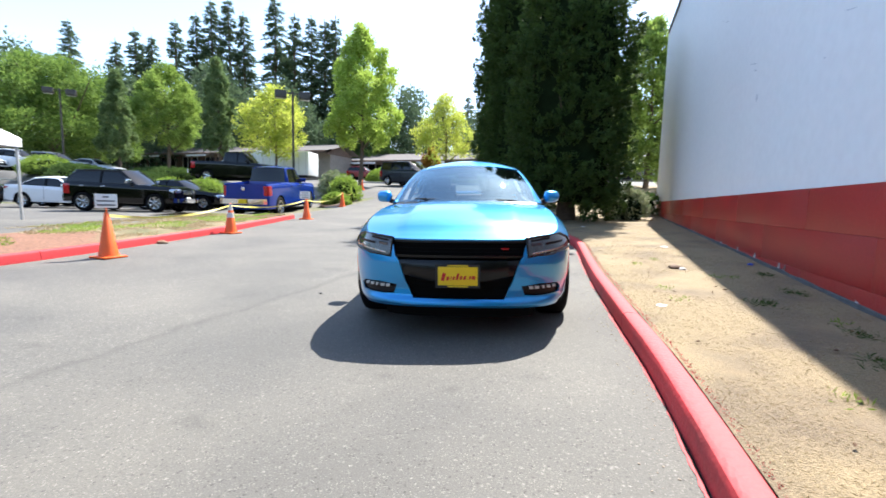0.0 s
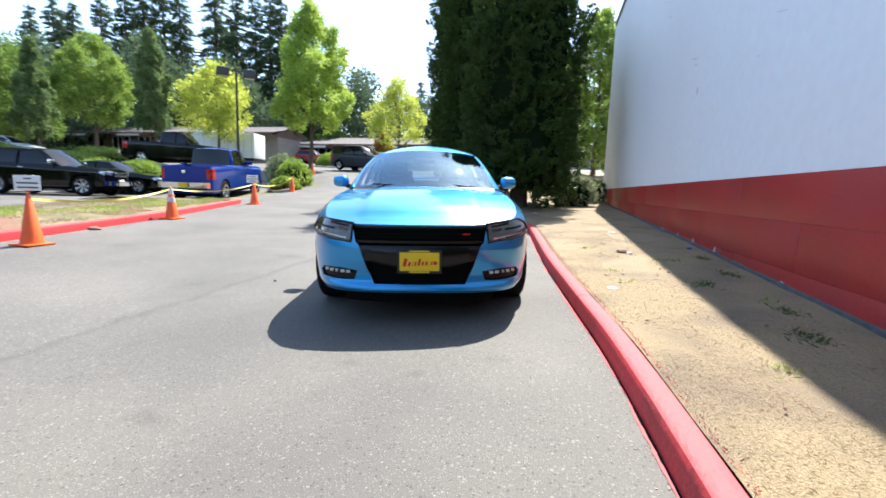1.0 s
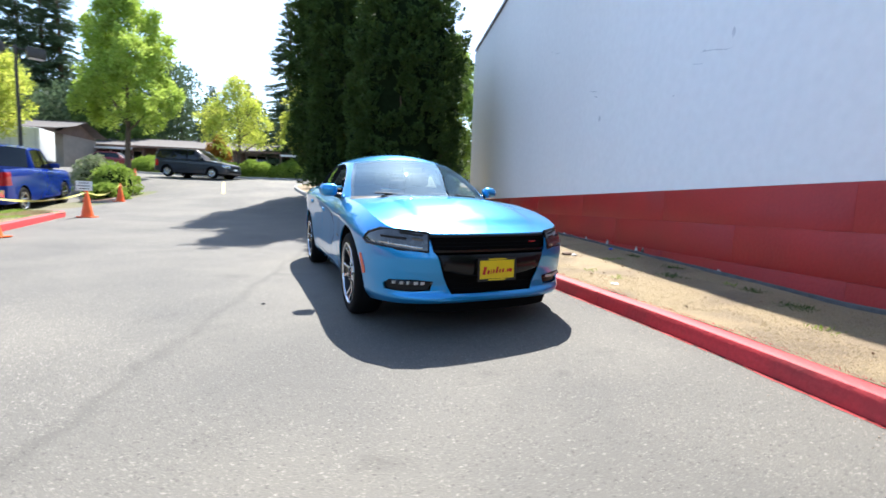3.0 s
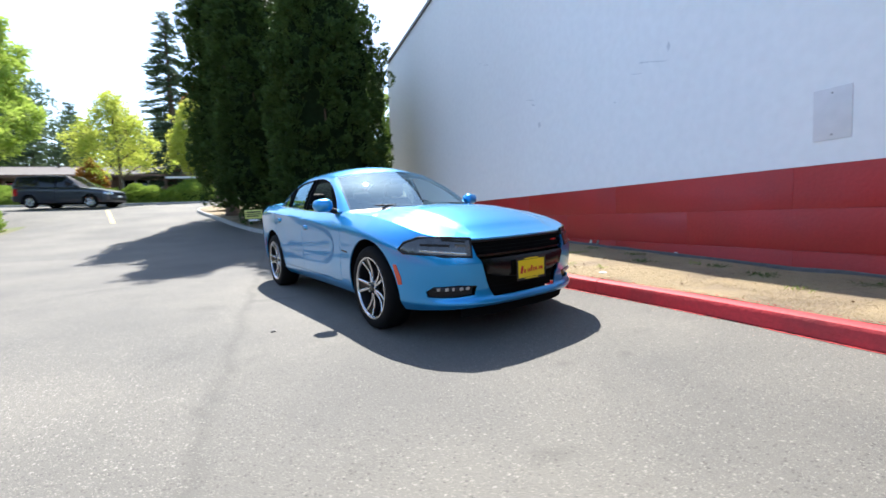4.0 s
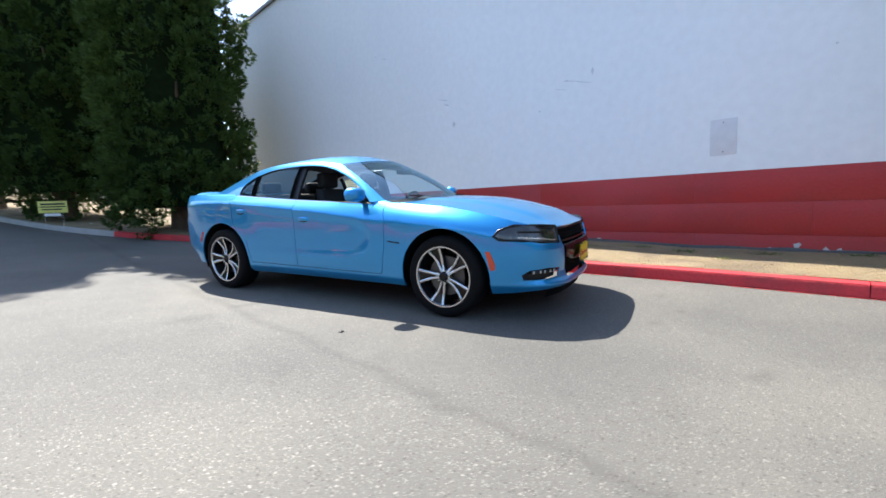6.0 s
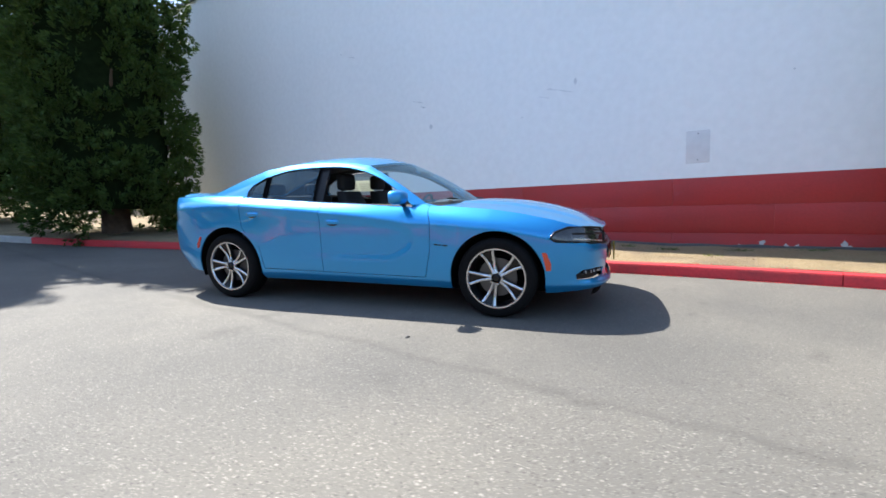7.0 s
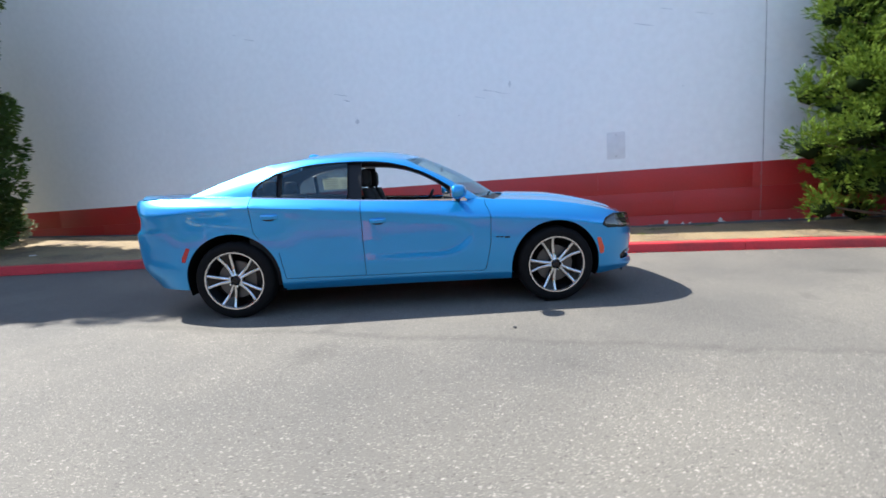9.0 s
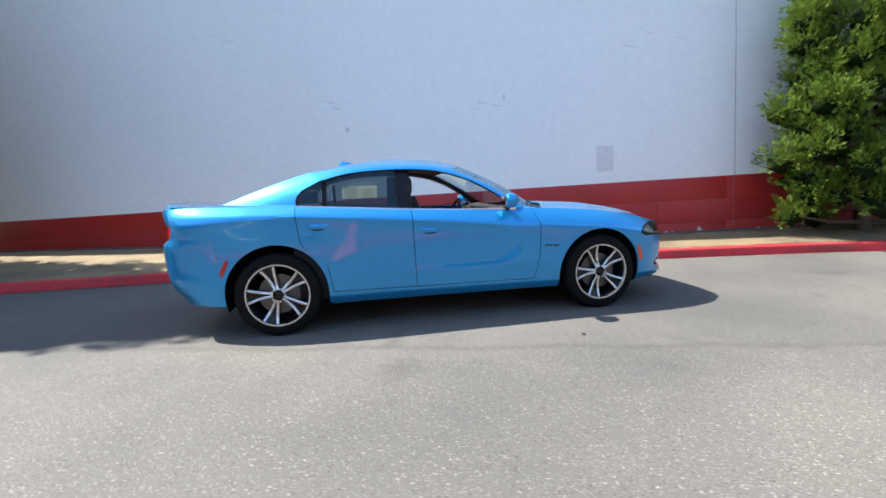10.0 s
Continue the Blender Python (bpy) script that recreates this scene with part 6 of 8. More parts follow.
def vehicle(name, S, m, paint_m, label, group="", rim=RIMS, chrome=False):
    car = thing(name, m, label, "car" if name != "pickup_truck" else "truck", group)
    sh = Shell(S)
    bm = body_skin(sh, S)
    hw, nose, fo, end = S["hw"], S["nose"], S["fo"], S["end"]
    front = lambda c: c.y > fo - 0.55
    rear = lambda c: c.y < -(end - 0.5)
    g = take(bm, cut(bm, [(-0.02, nose - 0.03), (0.46 * hw, nose - 0.03), (0.42 * hw, nose - 0.24), (-0.02, nose - 0.26)], "v", front))
    hl = take(bm, cut(bm, [(0.52 * hw, nose - 0.03), (0.90 * hw, nose - 0.02), (0.955 * hw, nose - 0.08), (0.9 * hw, nose - 0.17), (0.55 * hw, nose - 0.18)], "v", front))
    low = take(bm, cut(bm, [(-0.02, 0.52), (0.62 * hw, 0.52), (0.55 * hw, 0.40), (-0.02, 0.40)], "v", front))
    bw = S["bb_w0"]
    tl = take(bm, cut(bm, [(0.78 * hw, bw - 0.10), (1.02 * hw, bw - 0.10), (1.02 * hw, bw - 0.50), (0.80 * hw, bw - 0.50)], "v", rear)) if S["style"] != "sedan" else \
        take(bm, cut(bm, [(0.5 * hw, bw - 0.07), (0.97 * hw, bw - 0.09), (0.97 * hw, bw - 0.2), (0.52 * hw, bw - 0.21)], "v", rear))
    for u in (S["dlo"][0][0] - 0.05, S["panes"][1][0] + 0.03, S["dlo"][-1][0] - 0.12):
        for quad in strip([(u, 1.6), (u + 0.01, 0.42)], 0.012):
            bmesh.ops.delete(bm, geom=cut(bm, quad, "u", lambda c: c.x > 0.55), context="FACES")
    part("body", both(bm), paint_m, car, "", 40)
    k = grid(sh.inner(0.02, 0.5, S["wheels"][1][0] - 0.5, 0.98))
    part("inner_panel", mirrored(k), LINER, car)
    part("inner_panel", k, LINER, car)
    push(g, (0, -0.02, 0))
    gr = part("grille", both(g), TRIM, car, "", 40)
    for z in (nose - 0.08, nose - 0.13, nose - 0.18):
        part("grille_bar", box((-0.42 * hw, fo - 0.06, z - 0.008), (0.42 * hw, fo - 0.012, z + 0.008), 0.004), CHROME if chrome else TRIM, gr)
    for z0 in np.linspace(-0.36, 0.36, 7) if chrome else ():
        part("grille_bar", box((z0 * hw - 0.012, fo - 0.06, nose - 0.23), (z0 * hw + 0.012, fo - 0.01, nose - 0.05), 0.004), CHROME, gr)
    push(low, (0, -0.03, 0))
    part("lower_intake", both(low), TRIM, car, "", 40)
    for s in (1, -1):
        part("headlight", thicken(hl.copy() if s > 0 else mirrored(hl), 0.03), LAMPBRIGHT, car, "clear headlight", 40)
        part("tail_lamp", thicken(tl.copy() if s > 0 else mirrored(tl), 0.03), REDLENS, car, "red tail lamp", 40)
        u0 = S["cowl_u"] + 0.34
        mr = part("door_mirror", box((s * (hw - 0.02) - 0.10, -u0 - 0.05, S["belt_w"] + 0.02), (s * (hw + 0.06) + 0.10, -u0 + 0.05, S["belt_w"] + 0.19 - 0.05 * (S["style"] == "sedan")), 0.04), paint_m if not chrome else CHROME, car, "", 60)
        for u in (S["panes"][0][1] - 0.12, S["panes"][0][1] + 0.75):
            if u < S["dlo"][-1][0]:
                part("door_handle", box((s * (sh.side_v(u, S["belt_w"] - 0.12) + 0.008) - 0.016, -u - 0.09, S["belt_w"] - 0.14), (s * (sh.side_v(u, S["belt_w"] - 0.12) + 0.008) + 0.016, -u + 0.09, S["belt_w"] - 0.105), 0.01), CHROME if chrome else paint_m, car, "", 60)
        for u, w in S["wheels"]:
            wheel(car, (s * (hw - 0.135), -u, S["R"]), S["R"], 0.24, S["R"] * 0.66, s, rim, "wheel")
    hl.free()
    tl.free()
    part("underbody", box((-hw + 0.2, -end + 0.4, 0.24), (hw - 0.2, fo - 0.35, 0.34)), LINER, car)
    hood_and_deck(sh, S, car, paint_m)
    car_glass(sh, S, car, paint_m, DARKGLASS, DARKGLASS)
    arches(sh, car, S["wheels"], S["arch"])
    if S["style"] == "pickup" or chrome:
        part("front_bumper", thicken(grid([[P3(-fo - 0.03 + 0.22 * (abs(v) / hw) ** 4, v, z) for v in np.linspace(-0.95 * hw, 0.95 * hw, 21)] for z in (0.42, 0.5, 0.60)]), 0.05), CHROME, car, "chrome front bumper", 40)
    if S["style"] == "pickup":
        part("rear_bumper", thicken(grid([[P3(end + 0.07 - 0.13 * (abs(v) / hw) ** 6, -v, z) for v in np.linspace(-0.95 * hw, 0.95 * hw, 21)] for z in (0.60, 0.66, 0.74, 0.82)]), 0.06), CHROME, car, "chrome rear bumper", 40)
        part("plate", box((-0.17, -end - 0.145, 0.64), (0.17, -end - 0.135, 0.80), 0.004), PLATEYELLOW, car, "yellow plate")
        part("tailgate_emblem", box((-0.07, -end - 0.012, bw - 0.28), (0.07, -end + 0.04, bw - 0.16), 0.03), CHROME, car, "chrome tailgate emblem")
    else:
        part("plate", box((-0.16, fo - 0.03, 0.56), (0.16, fo + 0.012, 0.66), 0.004), PAPER, car, "white plate")
    return car


def ground_pose(x, y, heading, lift=0.0):
    """Stands a vehicle on the ground: heading in degrees, 0 facing +y, turning left."""
    d = Vector((-math.sin(radians(heading)), math.cos(radians(heading)), 0))
    a, b = Vector((x, y, 0)) + d * 0.3, Vector((x, y, 0)) - d * 2.8
    za, zb = float(land(a.x, a.y)), float(land(b.x, b.y))
    pitch = math.degrees(math.atan2(za - zb, 3.1))
    return Matrix.Translation((x, y, float(land(x, y)) + lift)) @ pose(0, 0, 0, 0, 0, heading) @ pose(0, 0, 0, pitch, 0, 0)


# lengths: front overhang, wheelbase, rear overhang, half width, heights of nose, cowl, belt, roof, then u of cowl, roof front, roof back, rear glass foot, its height
SUV = generic(0.90, 2.915, 1.0, 0.965, 1.00, 1.12, 1.15, 1.76, 0.66, 1.42, 3.25, 3.80, 1.20, 0.385, "suv")
PICKUP = generic(1.0, 3.57, 1.25, 1.0, 1.18, 1.34, 1.37, 2.10, 0.62, 1.30, 2.42, 2.58, 1.43, 0.42, "pickup", 1.40)
SALOON = generic(0.92, 2.78, 1.02, 0.91, 0.76, 0.96, 0.97, 1.47, 0.50, 1.28, 2.35, 3.05, 1.06, 0.335, "sedan")
VAN = generic(0.98, 3.03, 1.05, 0.985, 0.88, 1.08, 1.10, 1.78, 0.35, 1.25, 3.75, 4.0, 1.16, 0.34, "van")

# front-axle places along the row beside the drive
vehicle("suv", SUV, ground_pose(-17.56, 14.0, -68.5), JET, "black sport utility vehicle with chrome grille, parked beside the verge", rim=dict(RIMS, spokes=7, a0=0.05, a1=0.09, w0=0.014, w1=0.014), chrome=True)
vehicle("pickup_truck", PICKUP, ground_pose(-14.88, 18.79, 16.7), NAVY, "royal blue crew-cab pickup truck with a chrome rear bumper", rim=dict(RIMS, rim=CHROME, spoke=CHROME))
vehicle("saloon_car", SALOON, ground_pose(-18.2, 16.9, -68.5), JET, "black saloon car with silver wheels, parked between taller vehicles")
vehicle("saloon_car", SALOON, ground_pose(-22.7, 14.4, -68), PEARL, "white saloon car parked behind the black one")
vehicle("pickup_truck", PICKUP, ground_pose(-21.67, 24.65, -68), JET, "black crew-cab pickup truck standing on the upper level", rim=dict(RIMS, rim=CHROME, spoke=CHROME))
vehicle("minivan", VAN, ground_pose(-11.9, 30.05, -104.7), SLATE, "dark grey minivan on the drive before the hedge")
vehicle("suv", SUV, ground_pose(-22.2, 52, -84), CHERRY, "dark red sport utility vehicle before the shops", "cars before the shops")
vehicle("suv", SUV, ground_pose(-28.2, 52, -84), CHERRY, "dark red sport utility vehicle before the shops", "cars before the shops")
vehicle("saloon_car", SALOON, ground_pose(-16.8, 50.5, -84), SILVER, "silver saloon car before the shops", "cars before the shops")
vehicle("pickup_truck", PICKUP, ground_pose(-31.0, 33.0, -80), PEARL, "white pickup truck at the back of the upper level", rim=dict(RIMS, rim=CHROME, spoke=CHROME))
vehicle("saloon_car", SALOON, ground_pose(-40.5, 26.8, -70), SILVER, "silver saloon car under the trees", "cars under the trees")
vehicle("suv", SUV, ground_pose(-43.2, 23.0, -70), PEARL, "white sport utility vehicle under the trees", "cars under the trees")
vehicle("saloon_car", SALOON, ground_pose(-25.5, 16.6, -68), SILVER, "silver saloon car parked in the row", "cars in the row")
vehicle("suv", SUV, ground_pose(-27.5, 12.0, -68), JET, "black sport utility vehicle under the white canopy", "cars in the row")

vehicle("suv", SUV, ground_pose(-42.0, 25.0, -70), SILVER, "silver sport utility vehicle under the trees", "cars under the trees")
vehicle("saloon_car", SALOON, ground_pose(-45.0, 20.6, -70), PEARL, "white saloon car under the trees", "cars under the trees")


# ---- plants ----
def quads(name, V, material, parent=None, label=""):
    """A mesh of loose leaves: V is an array of n leaves by four corners."""
    V = np.asarray(V, np.float32).reshape(-1, 3)
    n = len(V) // 4
    me = bpy.data.meshes.new(name)
    me.vertices.add(len(V))
    me.vertices.foreach_set("co", V.ravel())
    me.loops.add(4 * n)
    me.loops.foreach_set("vertex_index", np.arange(4 * n, dtype=np.int32))
    me.polygons.add(n)
    me.polygons.foreach_set("loop_start", np.arange(0, 4 * n, 4, dtype=np.int32))
    me.update(calc_edges=True)
    me.materials.append(material)
    ob = new(name, me)
    ob.parent = parent
    return tagged(ob, label)


def unit(a):
    return a / np.maximum(np.linalg.norm(a, axis=-1, keepdims=True), 1e-9)


def leaf_quads(C, axis, size, rng, narrow=0.5, fold=0.0):
    """Leaf blades at C, each along its axis, of that length; narrow is width by length."""
    n = len(C)
    axis = unit(axis)
    side = unit(np.cross(axis, rng.normal(size=(n, 3))))
    size = np.asarray(size).reshape(-1, 1) * np.ones((n, 1))
    tip, mid = C + axis * size, C + axis * size * 0.5
    up = np.cross(side, axis) * size * fold
    return np.stack([C, mid + side * size * narrow * 0.5 + up, tip, mid - side * size * narrow * 0.5 + up], 1)


def clumps(P, out, count, spread, size, rng, narrow, along=0.6, rise=0.3):
    """Clumps of leaves round the points P, leaning outward along out."""
    n = len(P)
    off = unit(rng.normal(size=(n, count, 3))) * (rng.random((n, count, 1)) ** 0.5) * spread
    C = (P[:, None] + off).reshape(-1, 3)
    A = (out[:, None] * along + off / spread * 0.7 + np.array([0, 0, rise]) + rng.normal(size=(n, count, 3)) * 0.35).reshape(-1, 3)
    return leaf_quads(C, A, size * rng.uniform(0.65, 1.3, len(C)), rng, narrow)


def lump(rng, amount, n=7):
    """An uneven factor by direction, from a few random waves."""
    k, ph, am = rng.integers(1, 6, n), rng.uniform(0, 6.28, (n, 2)), rng.uniform(0.3, 1, n)
    kz = rng.uniform(0.4, 2.2, n)
    return lambda a, z: 1 + amount * sum(m * np.sin(q * a + p[0]) * np.sin(w * z + p[1]) for q, p, m, w in zip(k, ph, am, kz)) / (n ** 0.5)


def trunk_mesh(h, r, rng, limbs=0, low=0.35, reach=1.0, lean=0.03):
    bm = bmesh.new()
    n = 8
    path = [Vector((lean * h * math.sin(3 * t + 1) * t, lean * h * math.sin(4 * t) * t, h * t)) for t in np.linspace(0, 1, n)]
    add_tube(bm, [path[0] - Vector((0, 0, 0.3))] + path, [r * 1.5] + [r * (1.25 if i == 0 else 1 - 0.85 * i / (n - 1)) for i in range(n)], 10)
    for k in range(limbs):
        t = low + (0.95 - low) * (k + rng.random()) / limbs
        i = min(n - 2, int(t * (n - 1)))
        p = path[i].lerp(path[i + 1], t * (n - 1) - i)
        a = 2.4 * k + rng.uniform(-0.4, 0.4)
        L = reach * (1.1 - 0.7 * t) * rng.uniform(0.7, 1.1)
        q = p + Vector((math.cos(a), math.sin(a), 0.75)) * L * 0.5
        e = p + Vector((math.cos(a), math.sin(a), 1.0)) * L
        rr = r * (1 - 0.8 * t) * 0.55
        add_tube(bm, [p, q, e], [rr, rr * 0.6, rr * 0.2], 6)
    return bm


def leafy_tree(x, y, z0, h, rad, foot, leafm, label, seed, leaf=0.16, n=420, per=34, shape="egg", trunk_r=0.14, name="tree", group="", top_thin=0.0):
    """Trunk with limbs, and a crown of clumps of leaves with gaps."""
    rng = np.random.default_rng(seed)
    t = thing(name, Matrix.Translation((x, y, z0)), label, "tree", group)
    part("trunk", trunk_mesh(h * 0.86, trunk_r, rng, 12, foot / h, rad * 0.95), BARK, t, "", 60)
    ch = h - foot
    # boughs: lobes that stand out of the crown with shaded gaps between
    m = int(46 + 10 * rad)
    i = np.arange(m)
    q = np.clip((i + rng.random(m)) / m, 0.02, 1) ** 0.9
    a = (2.39996 * i + rng.normal(size=m) * 0.35) % (2 * math.pi)
    if shape == "egg":
        prof = np.sin(np.pi * np.clip(0.12 + 0.86 * q, 0, 1) ** 0.8) ** 0.8
    elif shape == "column":
        prof = (np.clip((q + 0.02) / 0.12, 0, 1) ** 0.6) * (1 - np.clip((q - 0.35) / 0.70, 0, 1) ** 1.5)
    elif shape == "dome":
        prof = np.sqrt(np.clip(1 - (1.15 * q - 0.17) ** 2, 0.02, 1)) * (0.75 + 0.25 * np.clip(q / 0.2, 0, 1))
    else:
        prof = np.clip(1 - q, 0.06, 1) ** 0.7 * np.clip(q / 0.1, 0.6, 1)
    tall = {"column": 1.9, "egg": 0.85, "dome": 0.62, "spire": 0.8}[shape]
    S = rad * rng.uniform(0.17, 0.33, m) * (0.45 + 0.55 * prof) * (0.8 if shape == "column" else 1)
    R = np.clip(rad * prof * rng.uniform(0.62, 1.16, m) - S * 0.8, 0, None)
    C = np.stack([R * np.cos(a), R * np.sin(a), foot + ch * (0.05 + 0.89 * q)], 1)
    w = S ** 2
    k = rng.choice(m, int(n * 1.5), p=w / w.sum())
    out = np.stack([np.cos(a), np.sin(a), 0.55 * np.ones(m)], 1)[k]
    d = unit(rng.normal(size=(len(k), 3)) + 0.75 * out)
    P = C[k] + d * S[k, None] * rng.uniform(0.55, 1.12, (len(k), 1)) * np.array([1, 1, tall])
    P[:, 2] = np.maximum(P[:, 2], foot * 0.8)
    # shoots that break the outline
    j = rng.choice(m, m // 2, replace=False)
    tip = C[j] + unit(out[:m // 2] * 0.4 + np.array([0, 0, 1.2]) + np.stack([np.cos(a[j]), np.sin(a[j]), 0 * a[j]], 1)) * S[j, None] * rng.uniform(0.95, 1.2, (len(j), 1))
    P, d = np.concatenate([P, tip]), np.concatenate([d, unit(tip - C[j])])
    L = clumps(P, unit(d + np.array([0, 0, -0.15])), per, rad * 0.075 + 0.14, leaf, rng, 0.62)
    quads("crown", L, leafm, t)
    return t


def plumes(C, axis, length, width, rng, per, leaf, narrow=0.3, tufts=10, along=0.8, loose=0.35):
    """Upswept plumes of foliage: teardrops that start at C along axis, each set with small tufts of leaves."""
    n = len(C)
    axis = unit(axis)
    e1 = unit(np.cross(axis, np.array([0.31, 0.17, 0.05]) + 0 * axis))
    e2 = np.cross(axis, e1)
    ts, tp = rng.random((n, tufts)) ** 0.8, rng.uniform(0, 2 * math.pi, (n, tufts))
    k = rng.integers(0, tufts, (n, per))
    row = np.arange(n)[:, None]
    s = np.clip(ts[row, k] + rng.normal(size=(n, per)) * 0.07, 0.01, 1)
    ph = tp[row, k] + rng.normal(size=(n, per)) * 0.32
    r = np.asarray(width)[:, None] * 1.9 * s ** 0.55 * (1.02 - s) ** 0.6 * rng.uniform(0.7, 1.08, (n, per))
    rad = e1[:, None] * np.cos(ph)[..., None] + e2[:, None] * np.sin(ph)[..., None]
    P = C[:, None] + axis[:, None] * (np.asarray(length)[:, None] * s)[..., None] + rad * r[..., None]
    A = axis[:, None] * along + rad * 0.75 + rng.normal(size=(n, per, 3)) * loose
    return leaf_quads(P.reshape(-1, 3), A.reshape(-1, 3), leaf * rng.uniform(0.6, 1.3, n * per), rng, narrow)


def column_conifer(x, y, z0, h, rad, seed, label, foot=0.6):
    """A dense dark column of plumes over a bare foot of trunk."""
    rng = np.random.default_rng(seed)
    t = thing("conifer", Matrix.Translation((x, y, z0)), label, "tree", "row of tall conifers")
    part("trunk", trunk_mesh(h * 0.9, 0.26, rng, 14, 0.1, 1.5, 0.008), BARK, t, "", 60)
    f = lump(rng, 0.12, 9)

    def prof(q):
        return np.clip((q + 0.05) / 0.10, 0.0, 1) ** 0.55 * (1 - np.clip((q - 0.45) / 0.57, 0, 1) ** 1.8) * 0.98 + 0.02
    # near-black core, its colour standing in for shade between the plumes
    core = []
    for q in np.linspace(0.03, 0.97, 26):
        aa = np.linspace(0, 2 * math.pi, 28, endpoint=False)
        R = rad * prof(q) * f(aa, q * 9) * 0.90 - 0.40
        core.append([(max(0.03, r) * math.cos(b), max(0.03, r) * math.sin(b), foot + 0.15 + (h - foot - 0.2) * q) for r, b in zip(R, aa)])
    part("inner_crown", grid(core, True), INNERSHADE, t, "", 60)
    n = int(2 * math.pi * rad * (h - foot) * 5.4)
    g = np.arange(n)
    a = (g * 2.39996 + rng.normal(size=n) * 0.3) % (2 * math.pi)
    q = np.clip((g + rng.uniform(-20, 20, n)) / n, 0, 1)
    L, W = rng.uniform(0.50, 0.90, n), rng.uniform(0.22, 0.36, n)
    R = np.clip(rad * prof(q) * f(a, q * 9) - rng.uniform(0.34, 0.66, n), 0.02, None)
    P = np.stack([R * np.cos(a), R * np.sin(a), foot + (h - foot) * q - 0.25 * (q > 0.04) + rng.normal(size=n) * 0.12], 1)
    out = np.stack([np.cos(a), np.sin(a), rng.uniform(0.5, 1.5, n) - 0.9 * np.clip(1 - q / 0.05, 0, 1)], 1) + rng.normal(size=(n, 3)) * 0.18
    quads("crown", plumes(P, out, L, W, rng, 220, 0.115, 0.34, 10), CYPRESS, t)
    return t


def fir(seed, h=30.0, rad=3.6, sparse=1.0):
    """A tall fir: mast, tiers of drooping boughs, uneven and open."""
    rng = np.random.default_rng(seed)
    t = thing("fir_tree", Matrix(), "tall dark green fir in the wood behind the shops", "tree", "firs behind the shops")
    part("trunk", tube([(0, 0, -0.5), (0.1, 0, h * 0.5), (0, 0.1, h)], [0.42, 0.25, 0.04], 8), BARK, t)
    out = []
    z = h * 0.10
    while z < h * 0.985:
        q = z / h
        L = rad * (1 - q) ** 0.75 * rng.uniform(0.75, 1.15) + 0.35
        for k in range(int(rng.integers(5, 8))):
            a = rng.uniform(0, 2 * math.pi)
            ll = L * rng.uniform(0.6, 1.1)
            m = max(10, int(46 * ll * sparse))
            s = rng.random(m) ** 0.7
            d = np.array([math.cos(a), math.sin(a)])
            P = np.stack([d[0] * ll * s, d[1] * ll * s, z - 0.42 * ll * s ** 1.5 + 0.12 * ll * s ** 3 + rng.normal(size=m) * 0.08], 1)
            P[:, :2] += rng.normal(size=(m, 2)) * 0.22 * (0.4 + ll * 0.2)
            ax = np.stack([np.full(m, d[0]), np.full(m, d[1]), np.full(m, -0.45)], 1) + rng.normal(size=(m, 3)) * 0.5
            out.append(leaf_quads(P, ax, rng.uniform(0.22, 0.50, m), rng, 0.36))
        z += rng.uniform(0.35, 0.75)
    quads("crown", np.concatenate(out), FIR, t)
    return t


def shrub(x, y, z0, rx, ry, h, leafm, label, seed, leaf=0.07, n=180, per=26, name="shrub", cat="shrub", group="", kind=""):
    rng = np.random.default_rng(seed)
    t = thing(name, Matrix.Translation((x, y, z0)), label, cat, group, kind)
    a, q = rng.uniform(0, 2 * math.pi, n), rng.random(n)
    f = lump(rng, 0.16)(a, q * 5)
    prof = np.sqrt(np.clip(1 - q ** 2.2, 0, 1)) * (0.82 + 0.18 * np.clip(q / 0.25, 0, 1))
    P = np.stack([rx * prof * f * np.cos(a), ry * prof * f * np.sin(a), h * (0.04 + 0.92 * q)], 1)
    out = unit(np.stack([np.cos(a), np.sin(a), 0.3 + q], 1))
    stems = bmesh.new()
    for k in range(7):
        b = 0.9 * k
        add_tube(stems, [(0, 0, -0.05), (0.3 * rx * math.cos(b), 0.3 * ry * math.sin(b), 0.35 * h), (0.6 * rx * math.cos(b), 0.6 * ry * math.sin(b), 0.75 * h)], [0.02, 0.014, 0.006], 5)
    part("stems", stems, BARK, t)
    # near-black core painted as the shade behind the leaves
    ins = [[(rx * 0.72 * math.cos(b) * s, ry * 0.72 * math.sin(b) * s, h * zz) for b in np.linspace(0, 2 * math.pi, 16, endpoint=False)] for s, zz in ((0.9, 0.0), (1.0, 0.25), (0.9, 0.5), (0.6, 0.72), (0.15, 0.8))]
    part("inner_leaves", grid(ins, True), INNERSHADE, t, "", 60)
    quads("leaves", clumps(P, out, per, min(0.2, 0.14 * (rx + ry) / 2 + 0.05), leaf, rng, 0.6), leafm, t)
    return t


